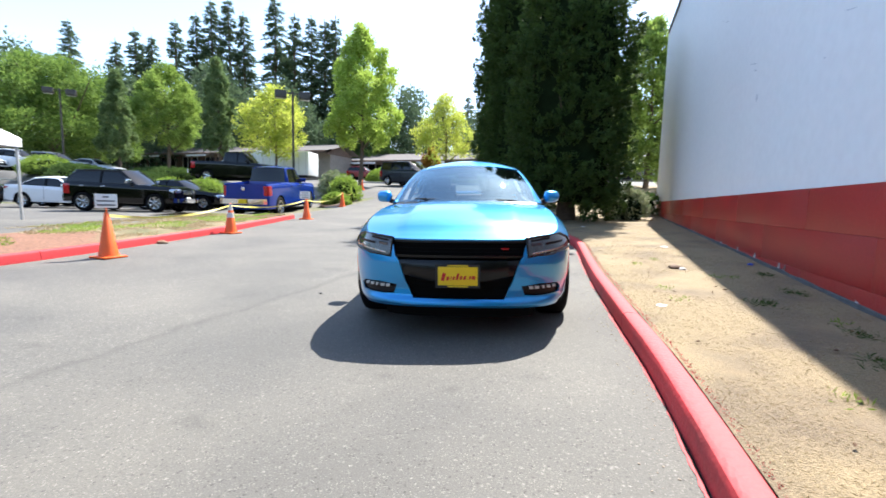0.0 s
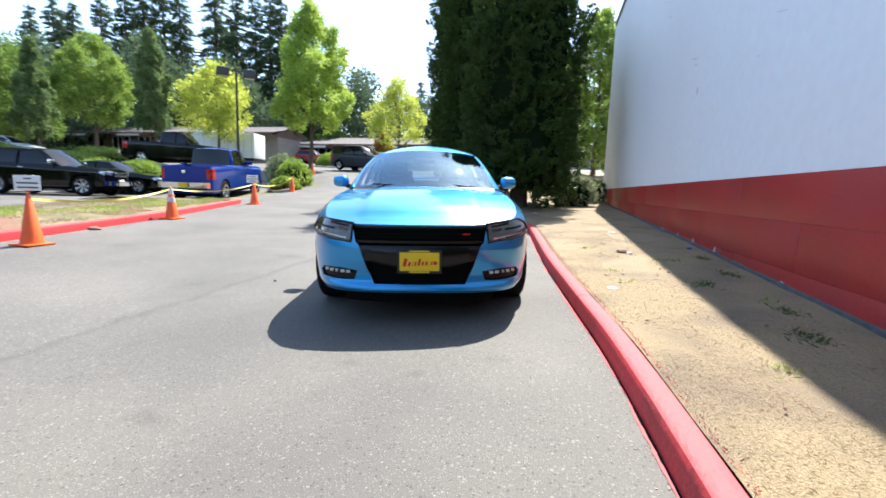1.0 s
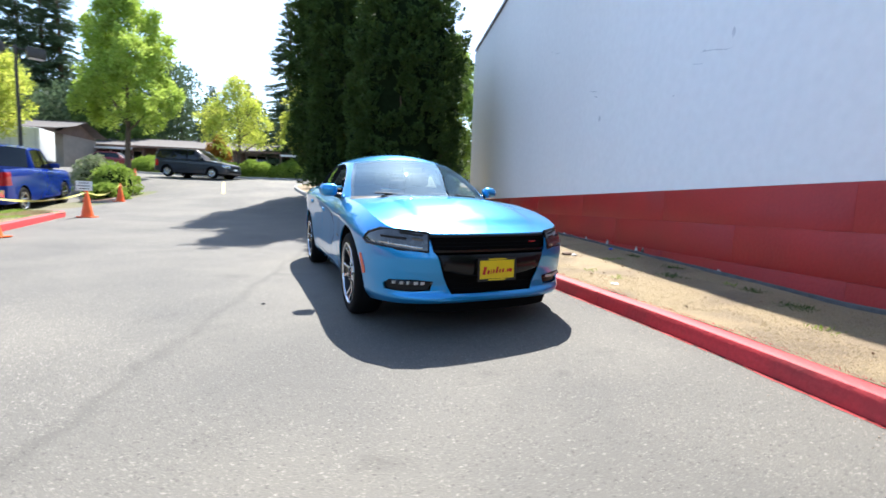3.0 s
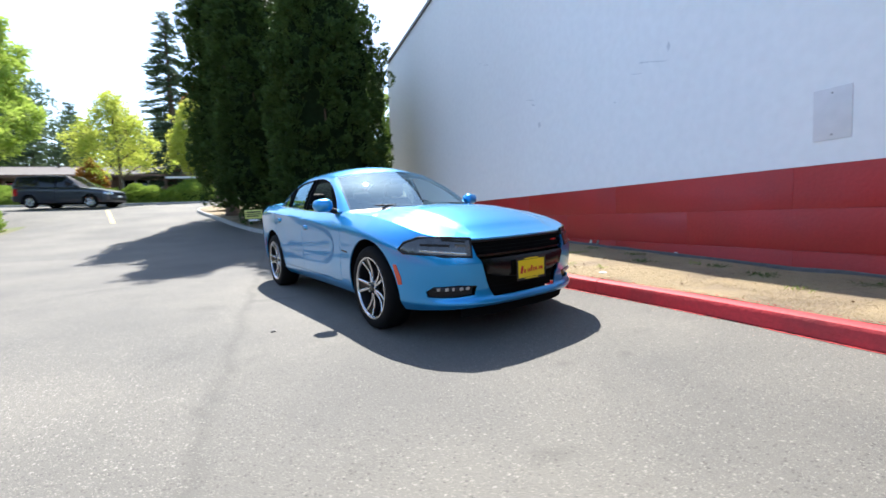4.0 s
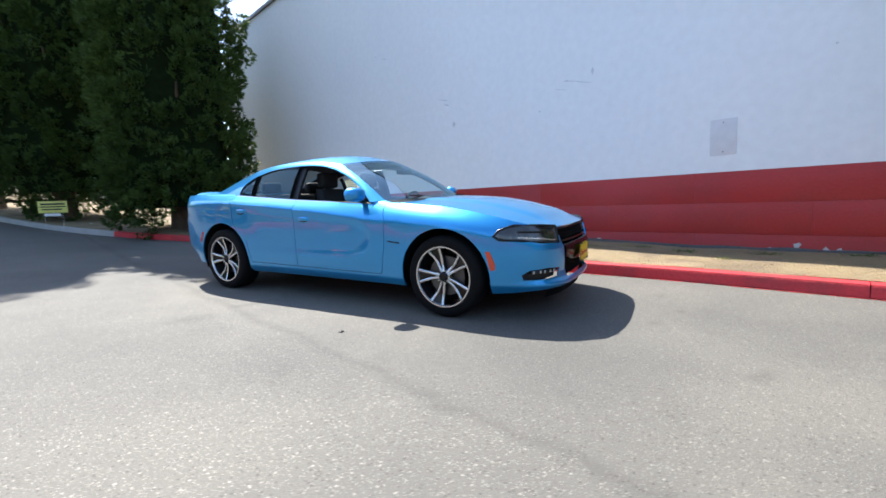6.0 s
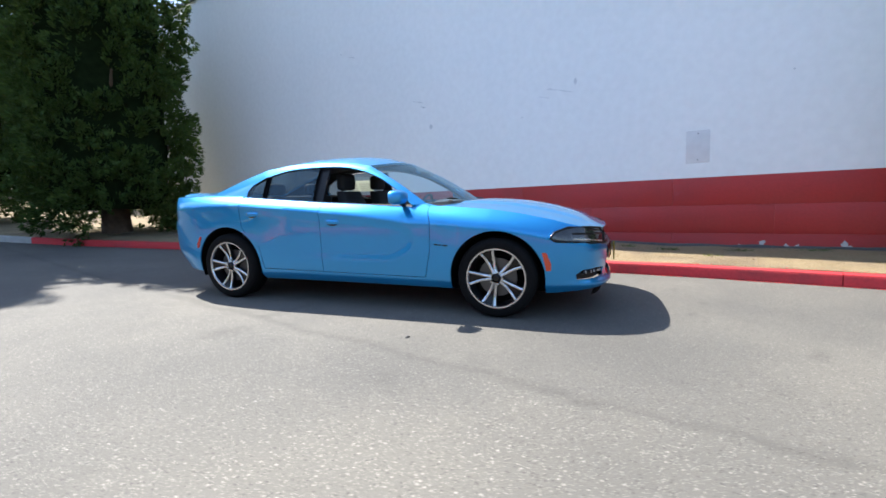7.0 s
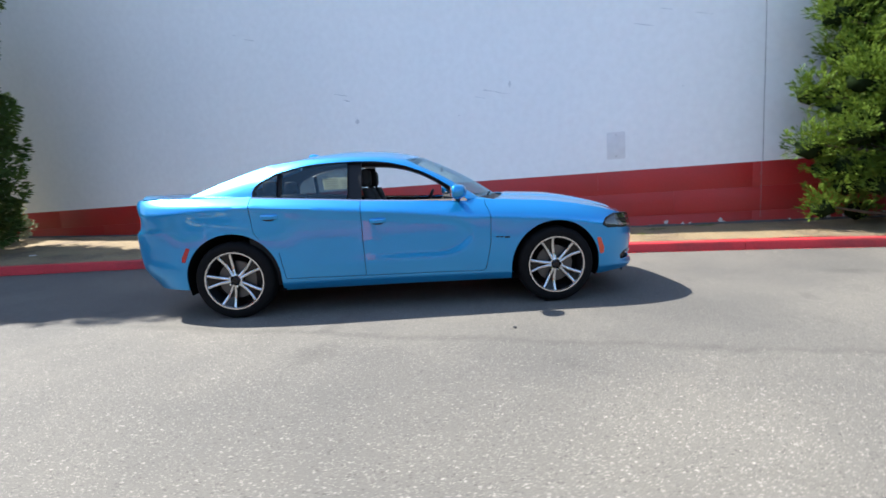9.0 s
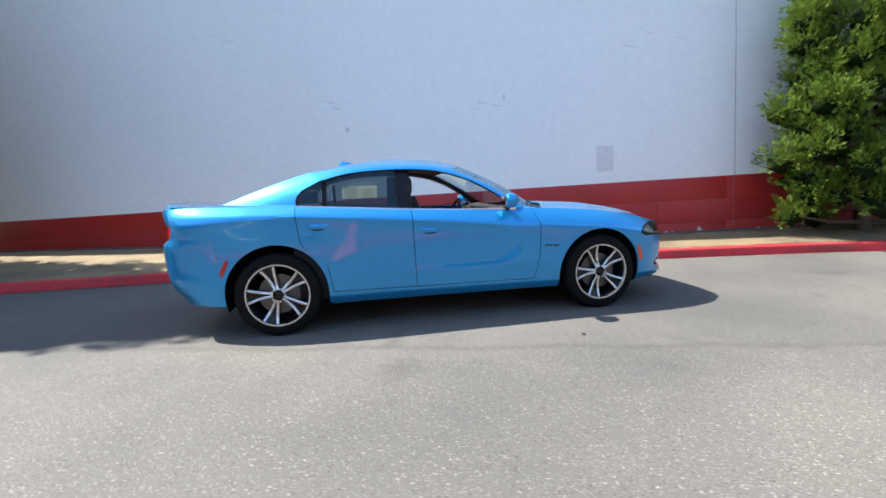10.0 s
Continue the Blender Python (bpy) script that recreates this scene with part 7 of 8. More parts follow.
def juniper():
    """The clipped juniper close by the wall: layered pads of upswept tufts on bare limbs."""
    rng = np.random.default_rng(21)
    x0, y0 = 1.52, -1.48
    z0 = bank_height(x0, y0)
    t = thing("juniper", Matrix.Translation((x0, y0, z0)), "bright green juniper with layered tufts, growing against the white wall", "tree")
    bm = bmesh.new()
    add_tube(bm, [(0.2, 0, -0.2), (0.15, 0.05, 0.6), (0.25, -0.1, 1.6), (0.15, 0.1, 2.7), (0.2, 0.0, 4.4)], [0.13, 0.11, 0.085, 0.06, 0.02], 9)
    pads = []
    for zc, n in ((0.40, 6), (0.62, 9), (0.95, 12), (1.3, 13), (1.65, 13), (2.0, 13), (2.35, 12), (2.62, 9), (2.95, 11), (3.2, 9), (3.6, 8), (4.0, 7), (4.4, 6), (4.8, 5), (5.2, 4)):
        for k in range(n):
            a = 2 * math.pi * (k + rng.random() * 0.8) / n
            R = (1.25 - 0.12 * max(0, zc - 2.6) - 0.35 * max(0, 1.0 - zc)) * rng.uniform(0.60, 1.04)
            if abs(zc - 2.55) < 0.3 and math.sin(a) > 0.1:
                R *= 0.80
            px, py = min(0.50 * R * math.cos(a) - 0.10, 0.46), 1.22 * R * math.sin(a)
            pads.append((px, py, zc + rng.normal() * 0.09, rng.uniform(0.24, 0.38)))
            if k % 2:
                part("limb", tube([(0.18, 0, zc - 0.25), (px * 0.5, py * 0.5, zc - 0.2), (px, py, zc - 0.05)], [0.035, 0.026, 0.01], 6), BARK, t, "", 60)
    part("trunk", bm, BARK, t, "", 60)
    out = []
    for px, py, pz, s in pads:
        n = 21
        d = unit(rng.normal(size=(n, 3)) + np.array([-0.35, 0, 0.25]))
        P = np.array([px, py, pz]) + d * s * rng.uniform(0.15, 0.50, (n, 1))
        ax = d * 0.75 + np.array([-0.1, 0.2 if py > 0 else -0.2, 0.7])
        out.append(plumes(P, ax, s * rng.uniform(0.75, 1.35, n), s * rng.uniform(0.15, 0.24, n), rng, 70, 0.066, 0.20, 14, 1.5, 0.22))
    # near-black balls put painted shade inside the pads
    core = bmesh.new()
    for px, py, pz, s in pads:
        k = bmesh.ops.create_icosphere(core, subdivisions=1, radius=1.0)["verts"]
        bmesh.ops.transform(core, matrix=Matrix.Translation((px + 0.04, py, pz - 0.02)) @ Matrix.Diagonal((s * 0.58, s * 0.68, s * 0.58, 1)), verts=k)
    part("inner_crown", core, INNERSHADE, t, "", 60)
    quads("crown", np.concatenate(out), JUNIPER, t)


# the row of columns on the island
def soil(x, y):
    return max(float(bank_height(x, y)), float(land(x, y)) + 0.14)


column_conifer(-0.86, 14.9, soil(-0.86, 14.9), 10.0, 1.80, 3, "tall dense dark green columnar conifer beside the white wall", 0.12)
column_conifer(-2.95, 19.4, soil(-2.95, 19.4), 13.8, 1.72, 4, "tall dense dark green columnar conifer, middle of the row", 0.2)
column_conifer(-4.55, 22.4, soil(-4.55, 22.4), 13.8, 1.48, 5, "tall dense dark green columnar conifer at the row's end", 1.05)
juniper()
shrub(0.95, 15.5, soil(0.95, 15.5), 0.72, 0.6, 1.0, PALELEAF, "pale variegated shrub between the conifers and the wall", 11, 0.085, 120, 22)
shrub(1.75, 17.6, soil(1.75, 17.6), 0.4, 0.5, 0.8, DARKLEAF, "small dark shrub at the corner of the wall", 12, 0.07, 60, 20)

for x, y, h, rad, foot, lm, lab, sd, kw in (
        (-17.2, 29.6, 11.9, 2.65, 2.5, MAPLE, "tall bright green maple with a straight trunk by the hedge", 31, dict(n=760, leaf=0.17, shape="egg", trunk_r=0.17)),
        (-12.3, 34.8, 7.2, 3.2, 1.9, YELLOWING, "spreading yellow-green tree behind the hedge", 32, dict(n=250, per=24, leaf=0.16, shape="spire", trunk_r=0.13)),
        (-23.2, 27.3, 7.3, 2.6, 2.1, YELLOWING, "yellowing tree beside the lamp post", 33, dict(n=330, per=26, leaf=0.16, shape="egg", trunk_r=0.12)),
        (-43.7, 34.7, 12.3, 3.4, 3.2, GREENLEAF, "green tree above the parked cars", 34, dict(n=760, leaf=0.18, shape="egg", trunk_r=0.2)),
        (-54.5, 29.9, 11.6, 7.4, 2.0, SHADELEAF, "broad green tree at the edge of the car park", 35, dict(n=1700, leaf=0.22, shape="dome", trunk_r=0.3)),
        (-60.5, 38.0, 12.3, 5.0, 2.2, SHADELEAF, "broad green tree at the edge of the car park", 36, dict(n=800, leaf=0.24, shape="dome", trunk_r=0.3)),
        (-41.1, 27.9, 9.8, 1.3, 1.3, HORNLEAF, "narrow dark green hornbeam", 37, dict(n=420, leaf=0.17, shape="column", trunk_r=0.14)),
        (-30.3, 28.8, 10.3, 1.25, 2.0, HORNLEAF, "narrow dark green hornbeam", 38, dict(n=420, leaf=0.17, shape="column", trunk_r=0.14)),
        (-37.5, 66.0, 10.0, 5.2, 1.0, DARKLEAF, "rounded dark tree behind the shops", 39, dict(n=420, leaf=0.3, shape="dome", trunk_r=0.2)),
        (-8.4, 38.5, 7.8, 1.7, 1.9, YELLOWING, "slim yellow-green tree before the shops", 40, dict(n=260, leaf=0.17, shape="egg", trunk_r=0.09)),
        (-8.0, 43.0, 10.2, 1.9, 4.6, RUSTLEAF, "tree turning rust red behind the slim one", 41, dict(n=220, leaf=0.2, shape="egg", trunk_r=0.12)),
        (2.4, 27.0, 9.5, 2.1, 0.5, GREENLEAF, "green tree past the end of the wall", 42, dict(n=520, leaf=0.17, shape="egg", trunk_r=0.14)),
        (0.2, 31.0, 9.0, 2.2, 1.0, DARKLEAF, "dark green tree beyond the island", 43, dict(n=300, leaf=0.2, shape="egg", trunk_r=0.14)),
        (-14.9, 38.2, 3.2, 0.8, 0.5, RUSTLEAF, "small yellow-brown tree before the shops", 44, dict(n=90, leaf=0.14, shape="egg", trunk_r=0.05))):
    leafy_tree(x, y, float(land(x, y)), h, rad, foot, lm, lab, sd, **kw)


def wisps():
    """Bare upright shoots that stand out of the yellow-green tree."""
    rng = random.Random(5)
    t = thing("tree_shoots", Matrix.Translation((-12.3, 34.8, float(land(-12.3, 34.8)) + 4.6)), "thin upright shoots above the yellow-green crown", "branches")
    for k in range(11):
        a, r = rng.uniform(0, 6.28), rng.uniform(0.1, 1.3)
        h = rng.uniform(1.4, 3.2) * (1 - 0.3 * r)
        part("shoot", tube([(r * 0.7 * math.cos(a), r * 0.7 * math.sin(a), 0), (r * math.cos(a), r * math.sin(a), h * 0.5), (1.1 * r * math.cos(a), 1.1 * r * math.sin(a), h)], [0.03, 0.02, 0.006], 5), BARK, t)


wisps()
firs = [fir(51, 31, 3.9), fir(52, 27, 3.3), fir(53, 34, 3.6)]
PLACES = [(-106, 62.6, 0.95), (-97, 66, 0.84), (-93, 67.3, 0.9), (-89.7, 68.5, 0.86), (-85, 70, 0.95), (-81, 71.5, 0.99), (-78, 72.6, 1.07), (-74.6, 74, 1.09), (-71.7, 75, 1.0), (-65.6, 77.2, 1.1), (-62, 78.5, 1.0),
          (-58.7, 79.7, 0.99), (-56, 80.7, 0.97), (-53.8, 81.5, 0.99), (-40.4, 86.3, 0.58), (-38.1, 87.1, 0.5), (-68, 84, 0.9), (-83, 79, 0.85), (-48, 90, 0.6), (-33, 88, 0.5), (-28, 92, 0.55), (-13.4, 58.5, 0.62), (-9.5, 66, 0.5),
          (-22, 93, 0.5), (-5, 75, 0.55), (3, 80, 0.6), (-100, 74, 0.9), (8, 70, 0.6)]
for i, (x, y, s) in enumerate(PLACES):
    base = Matrix.Translation((x, y, float(land(x, y)) - 0.2)) @ pose(0, 0, 0, 0, 0, 67 * i)
    src = firs[i % 3]
    made = src if i < 3 else copy_thing(src, base)
    k = s * (34.5 / (31, 27, 34)[i % 3])
    made.matrix_basis = base @ Matrix.Diagonal((0.62 * k + 0.62, 0.62 * k + 0.62, k, 1))


def woods():
    """The closed mass of trees at the back, too far off to count."""
    rng = np.random.default_rng(61)
    n = 3600
    a = rng.uniform(-0.35, 1.35, n)
    r = rng.uniform(78, 92, n)
    x, y = -r * np.sin(a), r * np.cos(a)
    f = lump(rng, 0.35, 12)(a * 9, np.zeros(n) + 1.3)
    top = np.interp(a, [-0.35, 0.1, 0.3, 0.5, 0.7, 1.35], [9, 9, 10, 14, 15, 12]) * np.clip(f, 0.6, 1.4)
    z = np.interp(y, RISE_Y, RISE_Z) + top * rng.random(n) ** 0.7
    P = np.stack([x, y, z], 1)
    out = unit(np.stack([np.sin(a), -np.cos(a), np.full(n, 0.4)], 1))
    ob = quads("distant_woods", clumps(P, out, 26, 1.5, 0.6, rng, 0.5), FIR)
    tagged(ob, "dense dark green wood at the back of the shops", "woods", kind="stuff")
    # near-black sheet standing in for the deep shade among the trees
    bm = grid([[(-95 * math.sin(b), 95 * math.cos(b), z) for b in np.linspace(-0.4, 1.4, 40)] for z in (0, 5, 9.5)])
    tagged(part("wood_edge", bm, INNERSHADE, None, "", 60), "near-black sheet painted as deep shade inside the wood", "woods", kind="stuff")


woods()


def unseen_trees():
    """An added ring of unseen trees, closing the other sides to darken reflections."""
    rng = np.random.default_rng(62)
    n = 2600
    a = rng.uniform(1.35, 2 * math.pi - 0.35, n)
    r = rng.uniform(52, 66, n)
    f = lump(rng, 0.35, 12)(a * 7, np.zeros(n) + 0.7)
    P = np.stack([-r * np.sin(a), r * np.cos(a), -1.5 + 13 * np.clip(f, 0.6, 1.3) * rng.random(n) ** 0.8], 1)
    out = unit(np.stack([np.sin(a), -np.cos(a), np.full(n, 0.4)], 1))
    ob = quads("tree_belt", clumps(P, out, 12, 1.6, 0.95, rng, 0.6), DARKLEAF)
    tagged(ob, "unseen green trees added round the other sides of the car park to darken reflections", "woods", kind="stuff")
    # dark backing sheet, shade painted in behind the belt's leaves
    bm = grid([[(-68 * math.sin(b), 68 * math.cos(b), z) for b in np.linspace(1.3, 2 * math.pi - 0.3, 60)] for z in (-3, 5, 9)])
    tagged(part("belt_shade", bm, INNERSHADE, None, "", 60), "near-black sheet painted as deep shade inside the tree belt", "woods", kind="stuff")


unseen_trees()


def hedge():
    """Low clipped hedge along the far side of the drive."""
    rng = np.random.default_rng(71)
    line_ = curve([(-21.5, 38.0), (-18.0, 35.9), (-14, 34.3), (-11, 33.8), (-8.6, 33.9), (-7.6, 34.4)], 60)
    t = thing("hedge", Matrix(), "low bright green hedge between drive and shops", "hedge", kind="stuff")
    n = 2600
    s, q = rng.random(n), rng.uniform(-0.2, 1, n)
    c = np.stack([np.interp(s, np.linspace(0, 1, 60), line_[:, 0]), np.interp(s, np.linspace(0, 1, 60), line_[:, 1])], 1)
    hgt = 1.08 * (1 + 0.16 * np.sin(c[:, 0] * 2.1) + 0.1 * np.sin(c[:, 0] * 5.3))
    b = q * math.pi * 0.62
    P = np.stack([c[:, 0], c[:, 1] + 1.3 - 1.35 * np.cos(b), land(c[:, 0], c[:, 1]) + hgt * np.clip(np.sin(b), 0.03, 1)], 1)
    out = unit(np.stack([np.zeros(n), -np.cos(b), np.sin(b) + 0.2], 1))
    quads("leaves", clumps(P, out, 22, 0.2, 0.10, rng, 0.6), HEDGE, t)
    # near-black mound, shade painted in under the hedge's leaves
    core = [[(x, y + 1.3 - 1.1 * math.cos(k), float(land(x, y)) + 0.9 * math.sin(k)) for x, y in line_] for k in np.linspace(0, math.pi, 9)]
    part("inner_leaves", grid(core), INNERSHADE, t, "", 60)


hedge()
for x, y, rx, ry, h, lm, lab, sd in ((-8.2, 36.2, 1.3, 1.0, 1.6, HEDGE, "round clipped shrub at the end of the hedge", 81), (-12.9, 19.9, 0.7, 0.65, 0.65, HEDGE, "low green shrub in the planted island", 82),
                                    (-13.6, 21.8, 0.9, 0.9, 1.35, HEDGE, "green shrub in the planted island", 83), (-14.8, 22.6, 1.0, 0.9, 1.6, PALELEAF, "grey-green shrub in the planted island", 84),
                                    (-15.6, 24.4, 1.0, 1.0, 1.2, HEDGE, "green shrub in the planted island", 85), (-19.7, 17.9, 1.2, 1.0, 1.2, HEDGE, "leafy shrub on the bank behind the parked cars", 86),
                                    (-21.6, 17.4, 1.3, 1.0, 1.2, HEDGE, "leafy shrub on the bank behind the parked cars", 87), (-24.2, 18.0, 1.4, 1.1, 1.1, DARKLEAF, "dark shrub on the bank behind the parked cars", 88),
                                    (-27.5, 17.6, 1.5, 1.1, 1.2, HEDGE, "leafy shrub on the bank behind the parked cars", 89), (-31.5, 18.5, 1.8, 1.2, 1.2, DARKLEAF, "dark shrub on the bank behind the parked cars", 90),
                                    (-36, 19.5, 2.0, 1.3, 1.2, HEDGE, "leafy shrub on the bank behind the parked cars", 91), (-34.5, 19.8, 3.6, 1.2, 0.55, DARKLEAF, "long dark hedge below the trees", 92), (-30.0, 23.6, 3.6, 1.2, 0.8, DARKLEAF, "long dark hedge below the trees", 93)):
    shrub(x, y, float(land(x, y)), rx, ry, h, lm, lab, sd, 0.10, int(90 * (rx + ry)), 24)


def dry_grass():
    """Short dead blades over the bank, with a few green tufts and fallen leaves."""
    rng = np.random.default_rng(5)
    n = 110000
    y = -2 + 15 * rng.random(n) ** 1.4
    ex = np.interp(y, kerb_line[:700, 1], kerb_line[:700, 0]) + 0.17
    x = ex + (WALL_X - 0.08 - ex) * rng.random(n)
    keep = np.array([noise.noise((a * 1.3, b * 1.3, 2.0)) for a, b in zip(x, y)]) > -0.28
    x, y = x[keep], y[keep]
    z = np.array([bank_height(a, b) for a, b in zip(x, y)])
    P = np.stack([x, y, z], 1)
    ax = rng.normal(size=(len(x), 3)) * np.array([1, 1, 0.12]) + np.array([0, 0, 0.12])
    ob = quads("dry_grass", leaf_quads(P, ax, rng.uniform(0.010, 0.026, len(x)), rng, 0.12), DRYBLADE)
    tagged(ob, "short dead straw-coloured grass on the bank", "grass", kind="stuff")
    n = 6000
    y = rng.uniform(-2, 13, n)
    x = np.interp(y, kerb_line[:700, 1], kerb_line[:700, 0]) + 0.142 + np.abs(rng.normal(size=n)) * 0.016
    P = np.stack([x, y, [bank_height(a, b) - 0.004 for a, b in zip(x, y)]], 1)
    ax = rng.normal(size=(n, 3)) * np.array([1, 1, 0.3]) + np.array([0, 0, 0.5])
    ob = quads("painted_grass", leaf_quads(P, ax, rng.uniform(0.006, 0.018, n), rng, 0.25), REDKERB)
    tagged(ob, "grass stubs caught by the red kerb paint", "grass", kind="stuff")
    P, A = [], []
    for k in range(8):
        cy = rng.uniform(0.5, 8)
        cx = float(np.interp(cy, kerb_line[:700, 1], kerb_line[:700, 0])) + rng.uniform(0.3, 1.4)
        m = 26
        q = np.stack([cx + rng.normal(size=m) * 0.04, cy + rng.normal(size=m) * 0.05, np.full(m, bank_height(cx, cy))], 1)
        P.append(q)
        A.append(rng.normal(size=(m, 3)) * 0.5 + np.array([0, 0, 0.7]))
    ob = quads("green_weeds", leaf_quads(np.concatenate(P), np.concatenate(A), rng.uniform(0.02, 0.045, 8 * 26), rng, 0.2), HEDGE)
    tagged(ob, "small green weeds in the dead lawn", "weeds", kind="stuff")
    P, A = [], []
    for cx, cy in ((1.9, 3.45), (1.75, 2.85), (1.95, 4.7), (1.6, 4.2), (2.0, 5.6), (1.85, 2.0), (2.05, 1.2)):
        m = 120
        P.append(np.stack([cx + rng.normal(size=m) * 0.05, cy + rng.normal(size=m) * 0.08, np.full(m, bank_height(cx, cy))], 1))
        A.append(rng.normal(size=(m, 3)) * np.array([0.8, 0.8, 0.3]) + np.array([0, 0, 0.4]))
    ob = quads("dried_tufts", leaf_quads(np.concatenate(P), np.concatenate(A), rng.uniform(0.02, 0.06, 7 * 120), rng, 0.14), DARKLEAF)
    tagged(ob, "dark dried tufts in the shade of the wall", "weeds", kind="stuff")
    for k in range(34):
        cy = rng.uniform(0.6, 9)
        cx = float(np.interp(cy, kerb_line[:700, 1], kerb_line[:700, 0])) + rng.uniform(0.22, 1.35)
        s = rng.uniform(0.010, 0.026)
        pts = [(s * math.cos(b) * rng.uniform(0.5, 1.1), s * 0.7 * math.sin(b) * rng.uniform(0.5, 1.1), 0.006 + 0.012 * rng.random()) for b in np.linspace(0, 2 * math.pi, 8, endpoint=False)]
        bm = bmesh.new()
        mid = bm.verts.new((0, 0, 0.004))
        ring = [bm.verts.new(p) for p in pts]
        for i in range(8):
            bm.faces.new((mid, ring[i], ring[(i + 1) % 8]))
        ob = part("fallen_leaf", bm, DEADLEAF, None, "", 0)
        ob.matrix_world = Matrix.Translation((cx, cy, bank_height(cx, cy) + 0.006)) @ pose(0, 0, 0, 0, 0, rng.uniform(0, 360))
        tagged(ob, "curled brown fallen leaf on the dry lawn", "leaf", "fallen leaves")


DEADLEAF = mat("dead_leaf", (0.16, 0.09, 0.05), 0.8, var=0.3, scale=30, spread=0.6)
dry_grass()


def verge_grass():
    """Short mixed blades over the verge, drier towards the kerb."""
    rng = np.random.default_rng(9)
    n = 30000
    y = rng.uniform(3.9, 12.3, n)
    k = int(np.argmax(left_line[:, 1]))
    ex = np.interp(y, left_line[:k, 1], left_line[:k, 0])
    x = ex - 0.2 - np.where(y > 11.3, 0.9, 3.2) * rng.random(n)
    w = np.array([noise.noise((a * 0.9, b * 0.9, 4.0)) for a, b in zip(x, y)])
    z = land(x, y) + 0.15
    P = np.stack([x, y, z], 1)
    A = rng.normal(size=(n, 3)) * np.array([1, 1, 0.3]) + np.array([0, 0, 0.5])
    for name, pick, m, lab in (("dry_verge_grass", (w < 0.12) & (w > -0.35) & (y + 1.6 * w > 4.7), DRYBLADE, "short dry grass on the verge"), ("green_verge_grass", w > 0.10, HEDGE, "short green grass on the verge")):
        k = int(pick.sum())
        tagged(quads(name, leaf_quads(P[pick], A[pick], rng.uniform(0.03, 0.09, k), rng, 0.14), m), lab, "grass", kind="stuff")


verge_grass()


# ---- small things ----
def cone(x, y, h, label, bands=False):
    k = h / 0.71
    t = thing("traffic_cone", Matrix.Translation((x, y, float(land(x, y)))), label, "traffic cone", "cones along the kerb")
    bm = box((-0.18 * k, -0.18 * k, 0.0), (0.18 * k, 0.18 * k, 0.028), 0.01)
    part("base", bm, CONEORANGE, t)
    prof = [(0.145 * k, 0.028), (0.135 * k, 0.05), (0.028 * k, h - 0.01), (0.018 * k, h), (0.0, h - 0.004)]
    body = part("cone_body", revolve(prof, "z", 28), CONEORANGE, t, "orange plastic cone", 40)
    if bands:
        for a, b in ((0.50, 0.68), (0.76, 0.98)):
            ra, rb = (0.135 + (0.028 - 0.135) * a) * k + 0.003, (0.135 + (0.028 - 0.135) * b) * k + 0.003
            part("band", revolve([(ra, 0.05 + (h - 0.06) * a), (rb, 0.05 + (h - 0.06) * b)], "z", 28), CONEBAND, body, "silver reflective band", 60)
    return t


CONES = [(-6.95, 4.63, 0.71, False), (-8.02, 8.1, 0.71, True), (-9.3, 12.65, 0.71, False), (-11.65, 18.5, 0.71, False), (-15.0, 26.1, 0.71, False)]
for x, y, h, b in CONES:
    cone(x, y, h, "orange traffic cone with silver bands beside the red kerb" if b else "plain orange traffic cone beside the drive", b)


GREYINK = mat("grey_print", (0.10, 0.10, 0.11), 0.7, var=0.1)


def notice(x, y, z, w, h, turn, rows):
    t = thing("cone_sign", Matrix.Translation((x, y, z)) @ pose(0, 0, 0, 0, 0, turn), "white notice with dark print on a traffic cone", "sign", "notices on the cones")
    part("board", box((-w / 2, -0.004, 0), (w / 2, 0.004, h), 0.002), PAPER, t)
    for k, (a, b) in enumerate(rows):
        zz = h * (1 - (k + 0.7) / (len(rows) + 0.4))
        part("print_bar", box((a * w, -0.0062, zz - 0.011), (b * w, -0.0042, zz + 0.011)), GREYINK, t)
    part("stake", box((-0.01, 0.005, -0.16), (0.01, 0.015, h * 0.9)), CONEORANGE, t)


notice(-6.99, 4.66, float(land(-6.95, 4.63)) + 0.775, 0.285, 0.215, 50, [(-0.14, 0.14), (-0.40, 0.40), (-0.38, 0.40)])
notice(-9.32, 12.6, float(land(-9.3, 12.65)) + 0.70, 0.34, 0.25, 30, [(-0.3, 0.3), (-0.40, 0.36), (-0.3, 0.3)])


def tape():
    """Caution tape sagging from cone to cone, with a limp end on the verge."""
    t = thing("caution_tape", Matrix(), "yellow caution tape sagging between the cones", "tape")
    pts = [(x, y, h - 0.05) for x, y, h, _ in CONES]
    for (x0, y0, h0), (x1, y1, h1) in zip(pts, pts[1:]):
        rows = []
        for s in np.linspace(0, 1, 24):
            x, y = x0 + (x1 - x0) * s, y0 + (y1 - y0) * s
            z = float(land(x, y)) + h0 + (h1 - h0) * s - 0.9 * s * (1 - s) * (0.55 + 0.2 * (x0 < -9))
            z = max(z, float(land(x, y)) + 0.2)
            tw = 0.9 * math.sin(7 * s + x0)
            rows.append([(x - 0.03 * math.sin(tw) * 0.6, y, z - 0.02 * math.cos(tw)), (x + 0.03 * math.sin(tw) * 0.6, y, z + 0.02 * math.cos(tw))])
        part("tape_span", grid(rows), TAPE, t, "", 60)


tape()


